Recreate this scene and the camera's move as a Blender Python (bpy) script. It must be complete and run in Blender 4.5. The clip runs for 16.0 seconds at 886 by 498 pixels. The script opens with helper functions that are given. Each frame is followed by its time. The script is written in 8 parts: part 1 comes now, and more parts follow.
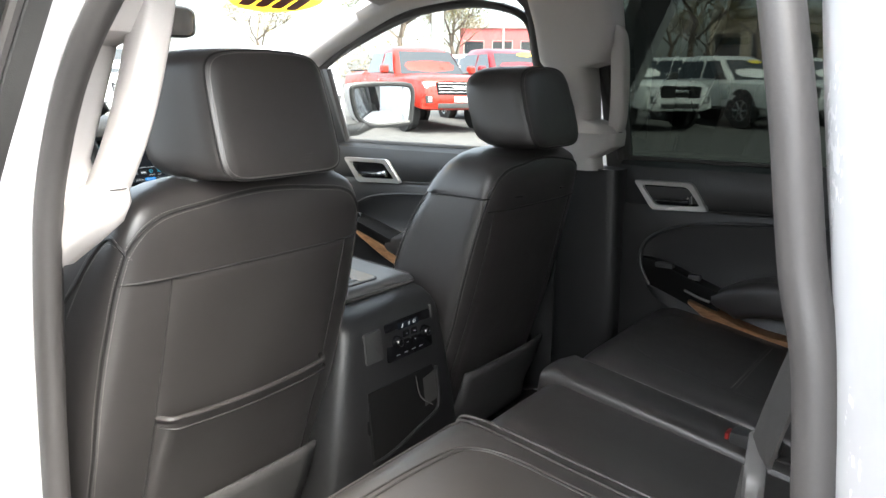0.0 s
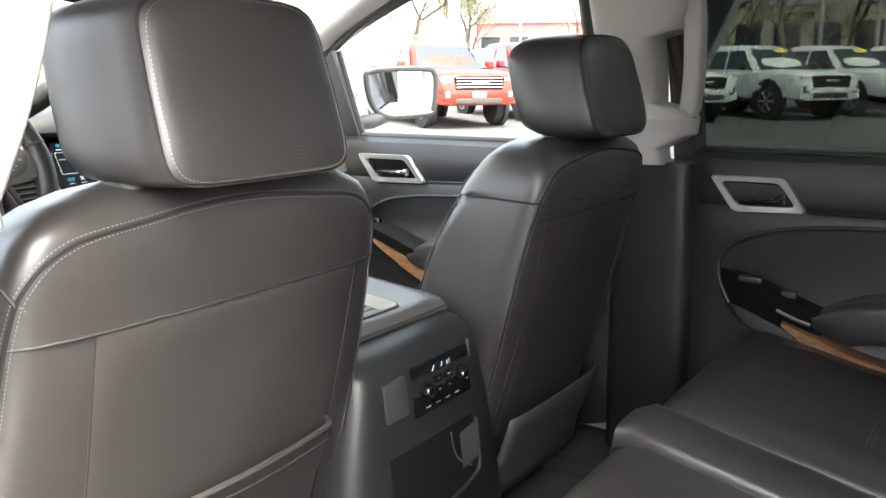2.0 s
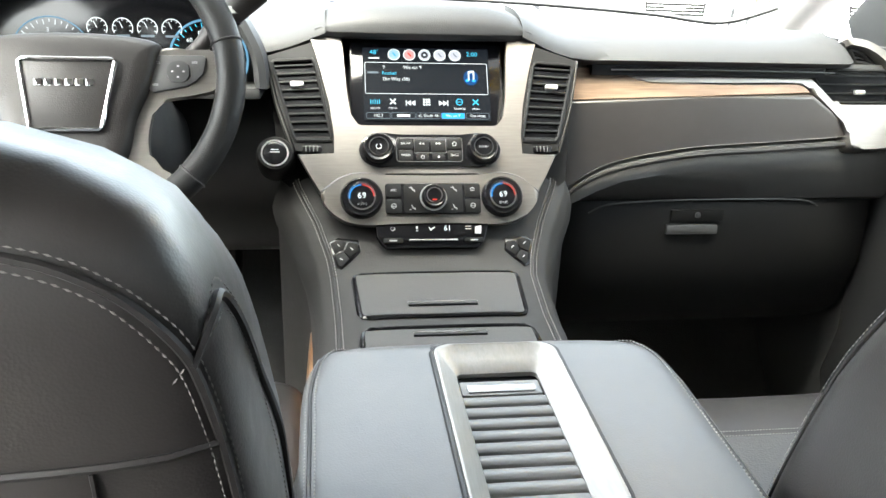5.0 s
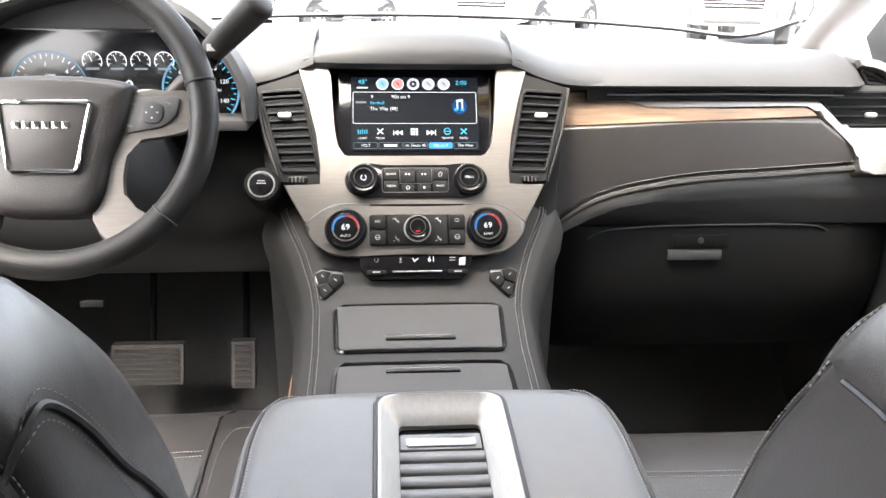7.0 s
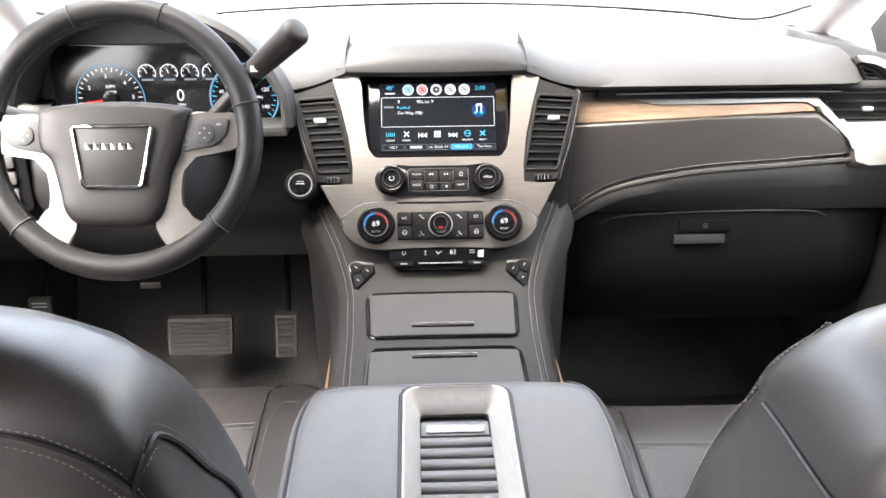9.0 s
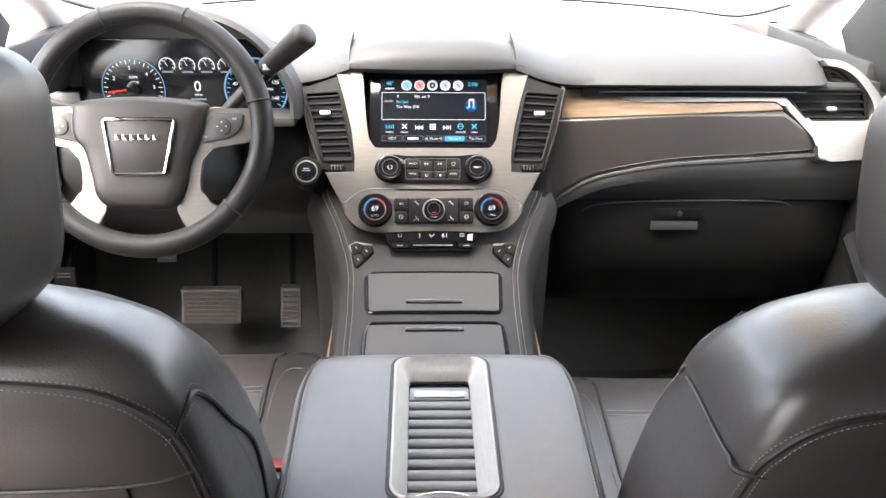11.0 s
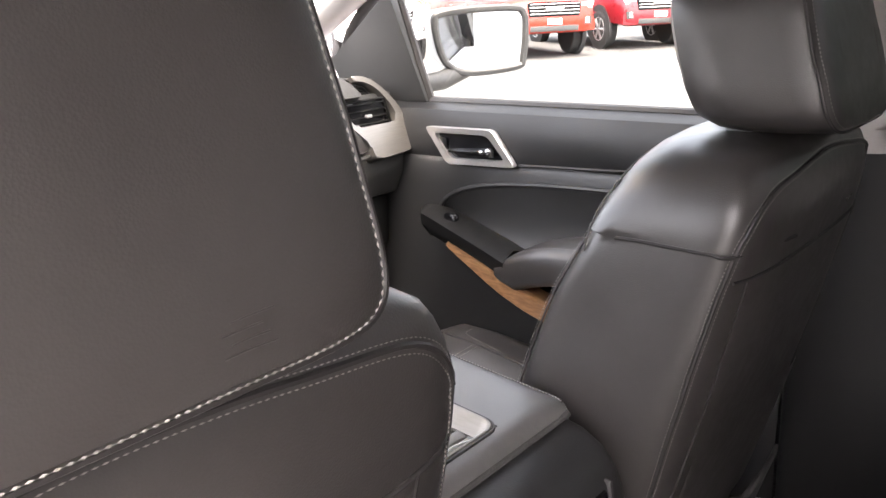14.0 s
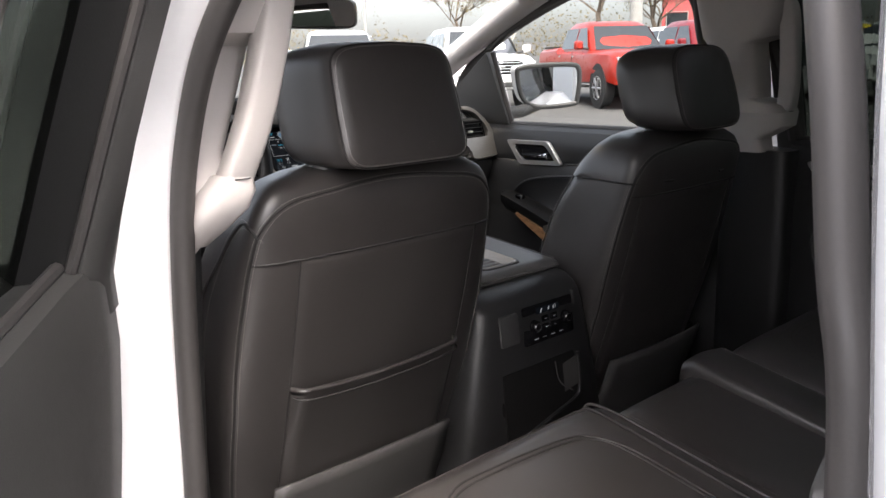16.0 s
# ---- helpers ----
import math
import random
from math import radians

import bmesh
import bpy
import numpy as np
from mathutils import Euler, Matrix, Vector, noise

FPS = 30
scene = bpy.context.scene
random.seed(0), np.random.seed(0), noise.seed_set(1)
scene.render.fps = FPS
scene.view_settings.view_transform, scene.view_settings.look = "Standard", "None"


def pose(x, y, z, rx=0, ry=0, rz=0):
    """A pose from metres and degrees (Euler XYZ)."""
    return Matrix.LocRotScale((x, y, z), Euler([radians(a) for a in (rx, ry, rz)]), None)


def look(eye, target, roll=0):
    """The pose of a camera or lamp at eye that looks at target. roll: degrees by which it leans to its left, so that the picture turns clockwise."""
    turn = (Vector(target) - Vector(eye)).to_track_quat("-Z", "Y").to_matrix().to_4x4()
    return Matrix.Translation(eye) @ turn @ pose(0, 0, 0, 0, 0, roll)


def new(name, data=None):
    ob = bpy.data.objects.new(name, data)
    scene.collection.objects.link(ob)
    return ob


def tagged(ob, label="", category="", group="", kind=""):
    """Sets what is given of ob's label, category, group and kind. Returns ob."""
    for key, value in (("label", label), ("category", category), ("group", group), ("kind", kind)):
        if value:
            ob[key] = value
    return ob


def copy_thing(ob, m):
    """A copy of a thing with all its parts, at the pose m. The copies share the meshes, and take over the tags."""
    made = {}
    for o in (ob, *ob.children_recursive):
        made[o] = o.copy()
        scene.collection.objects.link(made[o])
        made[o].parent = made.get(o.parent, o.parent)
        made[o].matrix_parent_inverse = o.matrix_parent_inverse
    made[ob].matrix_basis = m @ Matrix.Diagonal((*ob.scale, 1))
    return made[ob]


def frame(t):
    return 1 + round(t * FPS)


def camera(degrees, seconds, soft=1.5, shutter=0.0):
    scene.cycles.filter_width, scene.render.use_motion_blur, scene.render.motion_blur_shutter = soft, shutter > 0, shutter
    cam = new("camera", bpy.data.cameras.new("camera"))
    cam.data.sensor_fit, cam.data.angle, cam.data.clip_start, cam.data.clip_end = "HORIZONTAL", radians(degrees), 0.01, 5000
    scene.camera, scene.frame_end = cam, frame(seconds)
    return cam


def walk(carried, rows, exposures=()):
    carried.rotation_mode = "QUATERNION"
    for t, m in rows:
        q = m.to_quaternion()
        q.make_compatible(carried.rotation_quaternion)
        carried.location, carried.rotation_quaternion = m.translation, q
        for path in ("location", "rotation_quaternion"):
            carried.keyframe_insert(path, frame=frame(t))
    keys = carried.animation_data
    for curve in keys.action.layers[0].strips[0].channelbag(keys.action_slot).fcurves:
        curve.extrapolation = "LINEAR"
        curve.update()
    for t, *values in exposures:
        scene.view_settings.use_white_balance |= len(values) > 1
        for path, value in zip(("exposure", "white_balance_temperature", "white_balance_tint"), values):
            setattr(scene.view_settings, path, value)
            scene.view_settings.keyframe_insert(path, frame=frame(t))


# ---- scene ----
cam = camera(55.9, 16.0)
PATH = [
    (0, (-1.289, 0.047, 1.512), (0.344, 1.132, 1.117), 0.6),
    (0.5, (-1.296, 0.034, 1.508), (0.331, 1.128, 1.108), 0.2),
    (1, (-1.29, 0.031, 1.494), (0.333, 1.131, 1.098), -0.1),
    (1.5, (-1.194, 0.123, 1.476), (0.429, 1.223, 1.079), -0.1),
    (2, (-0.993, 0.286, 1.472), (0.614, 1.407, 1.07), -0.4),
    (2.5, (-0.821, 0.462, 1.457), (0.764, 1.608, 1.041), -1.2),
    (3, (-0.659, 0.598, 1.484), (0.899, 1.771, 1.04), -1.3),
    (3.5, (-0.447, 0.669, 1.441), (0.837, 2.110, 0.916), 3.2),
    (4, (-0.323, 0.640, 1.437), (0.464, 2.380, 0.839), 3.4),
    (4.2, (-0.283, 0.635, 1.433), (0.351, 2.436, 0.835), 3.1),
    (6.3, (-0.039, 0.699, 1.424), (0.114, 2.607, 0.843), 0.8),
    (6.5, (-0.042, 0.692, 1.438), (0.112, 2.597, 0.852), 0.9),
    (7, (-0.046, 0.662, 1.474), (0.099, 2.565, 0.875), 0.7),
    (7.5, (-0.043, 0.637, 1.501), (0.062, 2.527, 0.857), 0.0),
    (8, (-0.04, 0.612, 1.531), (0.037, 2.489, 0.845), -0.2),
    (10.3, (-0.026, 0.501, 1.629), (0.025, 2.345, 0.857), -0.3),
    (10.5, (-0.026, 0.488, 1.635), (0.027, 2.327, 0.852), 0.4),
    (11, (-0.02, 0.462, 1.646), (0.033, 2.298, 0.852), 0.6),
    (11.5, (-0.021, 0.438, 1.656), (0.034, 2.273, 0.862), 0.6),
    (12, (-0.044, 0.41, 1.659), (0.046, 2.247, 0.873), 0.7),
    (12.5, (-0.172, 0.402, 1.645), (0.297, 2.181, 0.861), 1.3),
    (13, (-0.32, 0.42, 1.617), (0.508, 2.088, 0.887), 0.9),
    (13.5, (-0.446, 0.527, 1.558), (0.752, 1.985, 0.896), -1.2),
    (14, (-0.546, 0.658, 1.509), (0.923, 1.895, 0.95), -2.4),
    (14.5, (-0.75, 0.543, 1.509), (0.701, 1.821, 1.0), -1.2),
    (15, (-0.922, 0.396, 1.519), (0.436, 1.789, 1.054), -1.8),
    (15.5, (-1.026, 0.187, 1.512), (0.299, 1.619, 1.072), -1.4),
    (16, (-1.226, -0.044, 1.526), (0.098, 1.388, 1.083), -1.3),
]
walk(cam, [(t, look(eye, target, roll)) for t, eye, target, roll in PATH], exposures=[(0, 3.4, 6450, 4), (1.0, 3.45, 6450, 5), (1.5, 3.6, 6600, 4), (2.0, 4.05, 6650, 5), (2.5, 4.62, 6600, 6), (3.0, 4.75, 6600, 7), (3.5, 4.55, 6450, 0), (4.0, 4.5, 6450, -1), (6.5, 4.45, 6700, 9), (8.0, 4.5, 6700, 11), (11.0, 4.35, 6650, 11), (12.5, 4.3, 6650, 9), (13.5, 4.0, 6800, 11), (14.0, 4.05, 7000, 16), (14.5, 4.6, 6900, 17), (15.0, 3.65, 6550, 13), (15.5, 2.55, 6550, 11), (16, 2.3, 6650, 12)])


# ---- daylight: bright hazy sky, soft veiled sun to the left ----
world = bpy.data.worlds.new("sky")
scene.world = world
world.use_nodes = True
wn = world.node_tree
sky = wn.nodes.new("ShaderNodeTexSky")
sky.sky_type = "NISHITA"
sky.sun_disc = False
sky.sun_elevation, sky.sun_rotation = radians(60), radians(218)
sky.air_density, sky.dust_density, sky.ozone_density = 0.7, 6.0, 0.1
wn.nodes["Background"].inputs[1].default_value = 0.36
grey = wn.nodes.new("ShaderNodeHueSaturation")  # thin cloud: paler sky, and a bright even haze down to the horizon
grey.inputs["Saturation"].default_value, grey.inputs["Value"].default_value = 0.6, 0.62
haze = wn.nodes.new("ShaderNodeMix")
haze.data_type, haze.blend_type = "RGBA", "ADD"
haze.inputs["Factor"].default_value, haze.inputs["B"].default_value = 1.0, (0.42, 0.42, 0.415, 1)
wn.links.new(sky.outputs[0], grey.inputs["Color"])
wn.links.new(grey.outputs[0], haze.inputs["A"])
wn.links.new(haze.outputs["Result"], wn.nodes["Background"].inputs[0])
sun = new("sun", bpy.data.lights.new("sun", "SUN"))
sun.data.energy, sun.data.angle, sun.data.color = 0.4, radians(20), (1.0, 0.95, 0.9)
sun_way = Vector((math.sin(radians(218)) * math.cos(radians(60)), math.cos(radians(218)) * math.cos(radians(60)), math.sin(radians(60))))
sun.matrix_world = look(sun_way * 30, (0, 0, 0))


# ---- materials ----
def material(name, color, rough=0.5, metal=0.0, grain=0.0, grain_scale=300.0, vary=0.12, vary_scale=6.0, cells=0.0, cell_scale=700.0, coat=0.0,
             wear=0.0, spec=0.5, glow=None, strength=0.0):
    """A node material: base colour with two scales of variation, grain or cell bump, and uneven roughness."""
    m = bpy.data.materials.new(name)
    m.use_nodes = True
    nt = m.node_tree
    b = nt.nodes["Principled BSDF"]
    b.inputs["Metallic"].default_value = metal
    b.inputs["Coat Weight"].default_value = coat
    b.inputs["Coat Roughness"].default_value = 0.06
    b.inputs["Specular IOR Level"].default_value = spec
    if glow:
        b.inputs["Emission Color"].default_value = (*glow, 1)
        b.inputs["Emission Strength"].default_value = strength
    co = nt.nodes.new("ShaderNodeTexCoord")
    big = nt.nodes.new("ShaderNodeTexNoise")
    big.inputs["Scale"].default_value, big.inputs["Detail"].default_value = vary_scale, 6
    nt.links.new(co.outputs["Object"], big.inputs["Vector"])
    fine = nt.nodes.new("ShaderNodeTexNoise")
    fine.inputs["Scale"].default_value, fine.inputs["Detail"].default_value = vary_scale * 14, 4
    nt.links.new(co.outputs["Object"], fine.inputs["Vector"])
    both = nt.nodes.new("ShaderNodeMath")
    both.operation = "MULTIPLY_ADD"
    both.inputs[1].default_value = 0.4
    nt.links.new(fine.outputs["Fac"], both.inputs[0])
    nt.links.new(big.outputs["Fac"], both.inputs[2])
    ramp = nt.nodes.new("ShaderNodeMapRange")
    ramp.inputs["From Min"].default_value, ramp.inputs["From Max"].default_value = 0.45, 0.95
    nt.links.new(both.outputs[0], ramp.inputs["Value"])
    mix = nt.nodes.new("ShaderNodeMix")
    mix.data_type = "RGBA"
    mix.inputs["A"].default_value = (*[c * (1 - vary) for c in color], 1)
    mix.inputs["B"].default_value = (*[min(1, c * (1 + vary)) for c in color], 1)
    nt.links.new(ramp.outputs[0], mix.inputs["Factor"])
    nt.links.new(mix.outputs["Result"], b.inputs["Base Color"])
    rr = nt.nodes.new("ShaderNodeMapRange")
    rr.inputs["To Min"].default_value, rr.inputs["To Max"].default_value = max(0.02, rough * 0.86 - wear), min(1, rough * 1.14 + wear)
    nt.links.new(ramp.outputs[0], rr.inputs["Value"])
    nt.links.new(rr.outputs[0], b.inputs["Roughness"])
    last = None
    if grain:
        gn = nt.nodes.new("ShaderNodeTexNoise")
        gn.inputs["Scale"].default_value, gn.inputs["Detail"].default_value = grain_scale, 3
        nt.links.new(co.outputs["Object"], gn.inputs["Vector"])
        bp = nt.nodes.new("ShaderNodeBump")
        bp.inputs["Strength"].default_value, bp.inputs["Distance"].default_value = grain, 0.002
        nt.links.new(gn.outputs["Fac"], bp.inputs["Height"])
        last = bp
    if cells:
        vo = nt.nodes.new("ShaderNodeTexVoronoi")
        vo.inputs["Scale"].default_value = cell_scale
        nt.links.new(co.outputs["Object"], vo.inputs["Vector"])
        bp = nt.nodes.new("ShaderNodeBump")
        bp.inputs["Strength"].default_value, bp.inputs["Distance"].default_value = cells, 0.0008
        nt.links.new(vo.outputs["Distance"], bp.inputs["Height"])
        if last:
            nt.links.new(last.outputs[0], bp.inputs["Normal"])
        last = bp
    if last:
        nt.links.new(last.outputs[0], b.inputs["Normal"])
    return m


def streaked(name, dark, light, axis_scale, rough=0.4, metal=0.0, bands=18.0, bump=0.05, coat=0.0):
    """Wood or brushed metal: noise stretched along one axis."""
    m = material(name, light, rough, metal, coat=coat)
    nt = m.node_tree
    b = nt.nodes["Principled BSDF"]
    co = nt.nodes.new("ShaderNodeTexCoord")
    mp = nt.nodes.new("ShaderNodeMapping")
    mp.inputs["Scale"].default_value = axis_scale
    nt.links.new(co.outputs["Object"], mp.inputs["Vector"])
    no = nt.nodes.new("ShaderNodeTexNoise")
    no.inputs["Scale"].default_value, no.inputs["Detail"].default_value, no.inputs["Distortion"].default_value = bands, 7, 0.6
    nt.links.new(mp.outputs[0], no.inputs["Vector"])
    cr = nt.nodes.new("ShaderNodeValToRGB")
    cr.color_ramp.elements[0].position, cr.color_ramp.elements[0].color = 0.32, (*dark, 1)
    cr.color_ramp.elements[1].position, cr.color_ramp.elements[1].color = 0.66, (*light, 1)
    nt.links.new(no.outputs["Fac"], cr.inputs["Fac"])
    nt.links.new(cr.outputs["Color"], b.inputs["Base Color"])
    bp = nt.nodes.new("ShaderNodeBump")
    bp.inputs["Strength"].default_value, bp.inputs["Distance"].default_value = bump, 0.001
    nt.links.new(no.outputs["Fac"], bp.inputs["Height"])
    nt.links.new(bp.outputs[0], b.inputs["Normal"])
    return m


def pane_material(name, tint, gloss=1.0):
    """Thin glass: tinted see-through with a Fresnel gloss."""
    m = bpy.data.materials.new(name)
    m.use_nodes = True
    nt = m.node_tree
    nt.nodes.remove(nt.nodes["Principled BSDF"])
    tr = nt.nodes.new("ShaderNodeBsdfTransparent")
    tr.inputs[0].default_value = (*tint, 1)
    gl = nt.nodes.new("ShaderNodeBsdfGlossy")
    gl.inputs["Color"].default_value, gl.inputs["Roughness"].default_value = (1, 1, 1, 1), 0.01
    lw = nt.nodes.new("ShaderNodeLayerWeight")
    lw.inputs["Blend"].default_value = 0.5
    pw = nt.nodes.new("ShaderNodeMath")
    pw.operation = "POWER"
    pw.inputs[1].default_value = 5.0
    nt.links.new(lw.outputs["Facing"], pw.inputs[0])
    fr = nt.nodes.new("ShaderNodeMath")
    fr.operation = "MULTIPLY_ADD"
    fr.inputs[1].default_value, fr.inputs[2].default_value = 0.92 * gloss, 0.05 * gloss
    nt.links.new(pw.outputs[0], fr.inputs[0])
    mx = nt.nodes.new("ShaderNodeMixShader")
    nt.links.new(fr.outputs[0], mx.inputs[0])
    nt.links.new(tr.outputs[0], mx.inputs[1])
    nt.links.new(gl.outputs[0], mx.inputs[2])
    nt.links.new(mx.outputs[0], nt.nodes["Material Output"].inputs[0])
    return m


LEATHER = material("black_leather", (0.0355, 0.0322, 0.0312), 0.385, grain=0.10, grain_scale=30, vary=0.16, vary_scale=5, cells=0.12, cell_scale=700, wear=0.05, spec=0.72)
LEATHER_SOFT = material("perforated_leather", (0.062, 0.060, 0.0595), 0.48, grain=0.05, cells=0.35, cell_scale=330, wear=0.03)
VINYL = material("soft_black_vinyl", (0.042, 0.0412, 0.040), 0.46, grain=0.04, grain_scale=500, cells=0.18, cell_scale=800)
PAD = material("dash_pad_vinyl", (0.034, 0.034, 0.035), 0.55, cells=0.25, cell_scale=700, spec=0.24)
PLASTIC = material("black_plastic", (0.038, 0.038, 0.038), 0.45, grain=0.06, grain_scale=700)
GREY_PLASTIC = material("dark_grey_plastic", (0.056, 0.0545, 0.054), 0.5, grain=0.08, grain_scale=600)
GLOSS = material("gloss_black_plastic", (0.007, 0.007, 0.008), 0.16, vary=0.05, wear=0.03, spec=0.28)
# near black; on glovebox and rear bin it also holds the shade
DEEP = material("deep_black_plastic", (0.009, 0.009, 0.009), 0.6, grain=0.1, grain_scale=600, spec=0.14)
SCREEN = material("screen_glass", (0.005, 0.005, 0.006), 0.10, vary=0.05, spec=0.12)
CARPET = material("black_carpet", (0.055, 0.054, 0.053), 0.95, grain=0.9, grain_scale=420, vary=0.3)
TRIM = material("pale_grey_trim", (0.44, 0.415, 0.4), 0.62, grain=0.08, grain_scale=450, vary=0.04)
LINER = material("headliner_cloth", (0.33, 0.315, 0.30), 0.9, grain=0.3, grain_scale=700, vary=0.04)
SATIN = streaked("champagne_satin_metal", (0.186, 0.174, 0.160), (0.212, 0.199, 0.184), (3, 40, 40), 0.36, 0.75, 10, 0.02)
SILVER = material("satin_silver", (0.55, 0.54, 0.53), 0.32, 0.8, vary=0.04)
CHROME = material("chrome", (0.8, 0.8, 0.8), 0.08, 1.0, vary=0.02)
WOOD = streaked("open_pore_wood", (0.105, 0.066, 0.040), (0.20, 0.132, 0.086), (2.5, 40, 40), 0.42, 0.0, 5, 0.15)
WOOD_SIDE = streaked("open_pore_wood_lengthwise", (0.14, 0.068, 0.030), (0.27, 0.145, 0.070), (40, 2.5, 40), 0.42, 0.0, 5, 0.15)
THREAD = material("grey_thread", (0.25, 0.238, 0.225), 0.8, vary=0.2, vary_scale=80)
SEAM = material("seam_shadow_leather", (0.02, 0.018, 0.018), 0.6)
RUBBER = material("rubber_seal", (0.04, 0.037, 0.036), 0.5, grain=0.1)
PAINT = material("white_car_paint", (0.78, 0.78, 0.79), 0.25, coat=0.6, vary=0.02)
RED_TAB = material("red_plastic", (0.2, 0.010, 0.010), 0.4)
WEBBING = material("belt_webbing", (0.024, 0.022, 0.021), 0.7, grain=0.5, grain_scale=900)
CLEAR = pane_material("clear_glass", (0.46, 0.48, 0.468))
# same front glass as CLEAR, set to pass more light and brighten the cabin
CLEARER = pane_material("light_boost_glass", (0.78, 0.79, 0.78))
TINT = pane_material("tinted_glass", (0.016, 0.0195, 0.017))
MIRROR = material("mirror_silver", (0.9, 0.9, 0.9), 0.01, 1.0, vary=0.0)
TRAY_SATIN = streaked("bright_satin_metal", (0.245, 0.231, 0.213), (0.278, 0.263, 0.244), (40, 3, 40), 0.46, 0.75, 10, 0.02)
CLEAR_PLATE = material("clear_grip_plate", (0.24, 0.24, 0.24), 0.12, coat=0.6, vary=0.3, vary_scale=60)
LETTER = material("pale_print", (0.4, 0.4, 0.4), 0.5)
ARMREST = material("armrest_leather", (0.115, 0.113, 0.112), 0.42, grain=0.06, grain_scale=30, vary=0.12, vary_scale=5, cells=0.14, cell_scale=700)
RIB = material("grey_shutter_plastic", (0.15, 0.146, 0.14), 0.42, grain=0.06, grain_scale=600)
CORE = material("dark_stack_plastic", (0.0080, 0.0078, 0.0078), 0.52, grain=0.08, grain_scale=600, spec=0.14)
CONSOLE = material("console_vinyl", (0.030, 0.0288, 0.0275), 0.58, grain=0.08, grain_scale=260, vary=0.1, cells=0.2, cell_scale=600, spec=0.26)
BIN_LID = material("brown_black_bin_vinyl", (0.050, 0.047, 0.0445), 0.5, grain=0.05, grain_scale=300, vary=0.1, cells=0.25, cell_scale=600, spec=0.4)
DOOR_TRIM = material("black_door_vinyl", (0.0165, 0.0165, 0.017), 0.42, grain=0.05, grain_scale=300, vary=0.12, cells=0.22, cell_scale=650, spec=0.55)
RIM_LEATHER = material("worn_rim_leather", (0.0135, 0.013, 0.0128), 0.48, grain=0.08, grain_scale=200, vary=0.14, cells=0.2, cell_scale=700, wear=0.05, spec=0.28)
HUB = material("brown_black_hub_vinyl", (0.0175, 0.0150, 0.0142), 0.45, grain=0.06, grain_scale=400, vary=0.1, cells=0.2, cell_scale=700, spec=0.4)
DOOR_LOW = material("black_lower_door_plastic", (0.012, 0.012, 0.012), 0.6, grain=0.1, grain_scale=400, spec=0.3)
SCREENED = pane_material("windscreen_glass", (0.62, 0.638, 0.627))


def glow_material(name, color, strength):
    return material(name, tuple(c * 0.05 for c in color), 0.6, spec=0.04, glow=color, strength=strength * 0.72)


LIT_WHITE = glow_material("lit_white", (0.9, 0.95, 1.0), 0.10)
LIT_BLUE = glow_material("lit_blue", (0.03, 0.35, 1.0), 0.12)
LIT_CYAN = glow_material("lit_cyan", (0.1, 0.65, 0.95), 0.09)
LIT_RED = glow_material("lit_red", (1.0, 0.06, 0.05), 0.08)
LIT_DARK = glow_material("lit_screen_black", (0.02, 0.025, 0.035), 0.05)
LIT_ICE = glow_material("lit_ice_blue", (0.25, 0.55, 0.85), 0.05)
LIT_PALE_BLUE = glow_material("lit_pale_blue", (0.42, 0.66, 0.86), 0.075)
LIT_PALE_RED = glow_material("lit_pale_red", (0.80, 0.42, 0.42), 0.075)
LIT_PALE = glow_material("lit_pale", (0.7, 0.7, 0.8), 0.075)
LIT_NAVY = glow_material("lit_navy", (0.01, 0.09, 0.3), 0.06)
LIT_GREY = glow_material("lit_grey", (0.25, 0.3, 0.35), 0.08)


# ---- building helpers ----
EVEN = ("leather_panel", "satin_sweep", "satin_bezel", "climate_bezel", "wood_strip", "spoke", "vent_pod", "bin_lid")


def part(name, bm, mat, parent=None, label="", smooth=True, angle=40):
    """Links a bmesh, made in world coordinates, as one mesh under a thing or a part."""
    me = bpy.data.meshes.new(name)
    bmesh.ops.recalc_face_normals(bm, faces=bm.faces)
    bm.to_mesh(me)
    bm.free()
    me.materials.append(mat)
    if smooth:
        me.shade_smooth()
        me.set_sharp_from_angle(angle=radians(angle))
    ob = new(name, me)
    if name in EVEN:
        ob.modifiers.new("even", "WEIGHTED_NORMAL").keep_sharp = True
    if parent:
        ob.parent = parent
        if parent.type == "EMPTY":
            ob.matrix_parent_inverse = Matrix.Translation(-parent.location)
    if label:
        ob["label"] = label
    return ob


def thing(name, at, label, category, group="", kind=""):
    """An empty at a thing's base, which parents its parts."""
    ob = new(name)
    ob.location = at
    ob.empty_display_size = 0.1
    return tagged(ob, label, category, group, kind)


def slab(x0, x1, y0, y1, z0, z1, bevel=0.0, seg=2):
    bm = bmesh.new()
    bmesh.ops.create_cube(bm, size=1, matrix=Matrix.LocRotScale(((x0 + x1) / 2, (y0 + y1) / 2, (z0 + z1) / 2), None, (abs(x1 - x0), abs(y1 - y0), abs(z1 - z0))))
    if bevel:
        bmesh.ops.bevel(bm, geom=bm.edges[:], offset=bevel, segments=seg, affect="EDGES", profile=0.6)
    return bm


def loft(rings, closed=True, caps=True):
    bm = bmesh.new()
    rows = [[bm.verts.new(p) for p in r] for r in rings]
    n = len(rows[0])
    for a, b in zip(rows, rows[1:]):
        for i in range(n if closed else n - 1):
            j = (i + 1) % n
            bm.faces.new((a[i], a[j], b[j], b[i]))
    if caps and closed:
        bm.faces.new(rows[0][::-1])
        bm.faces.new(rows[-1])
    return bm


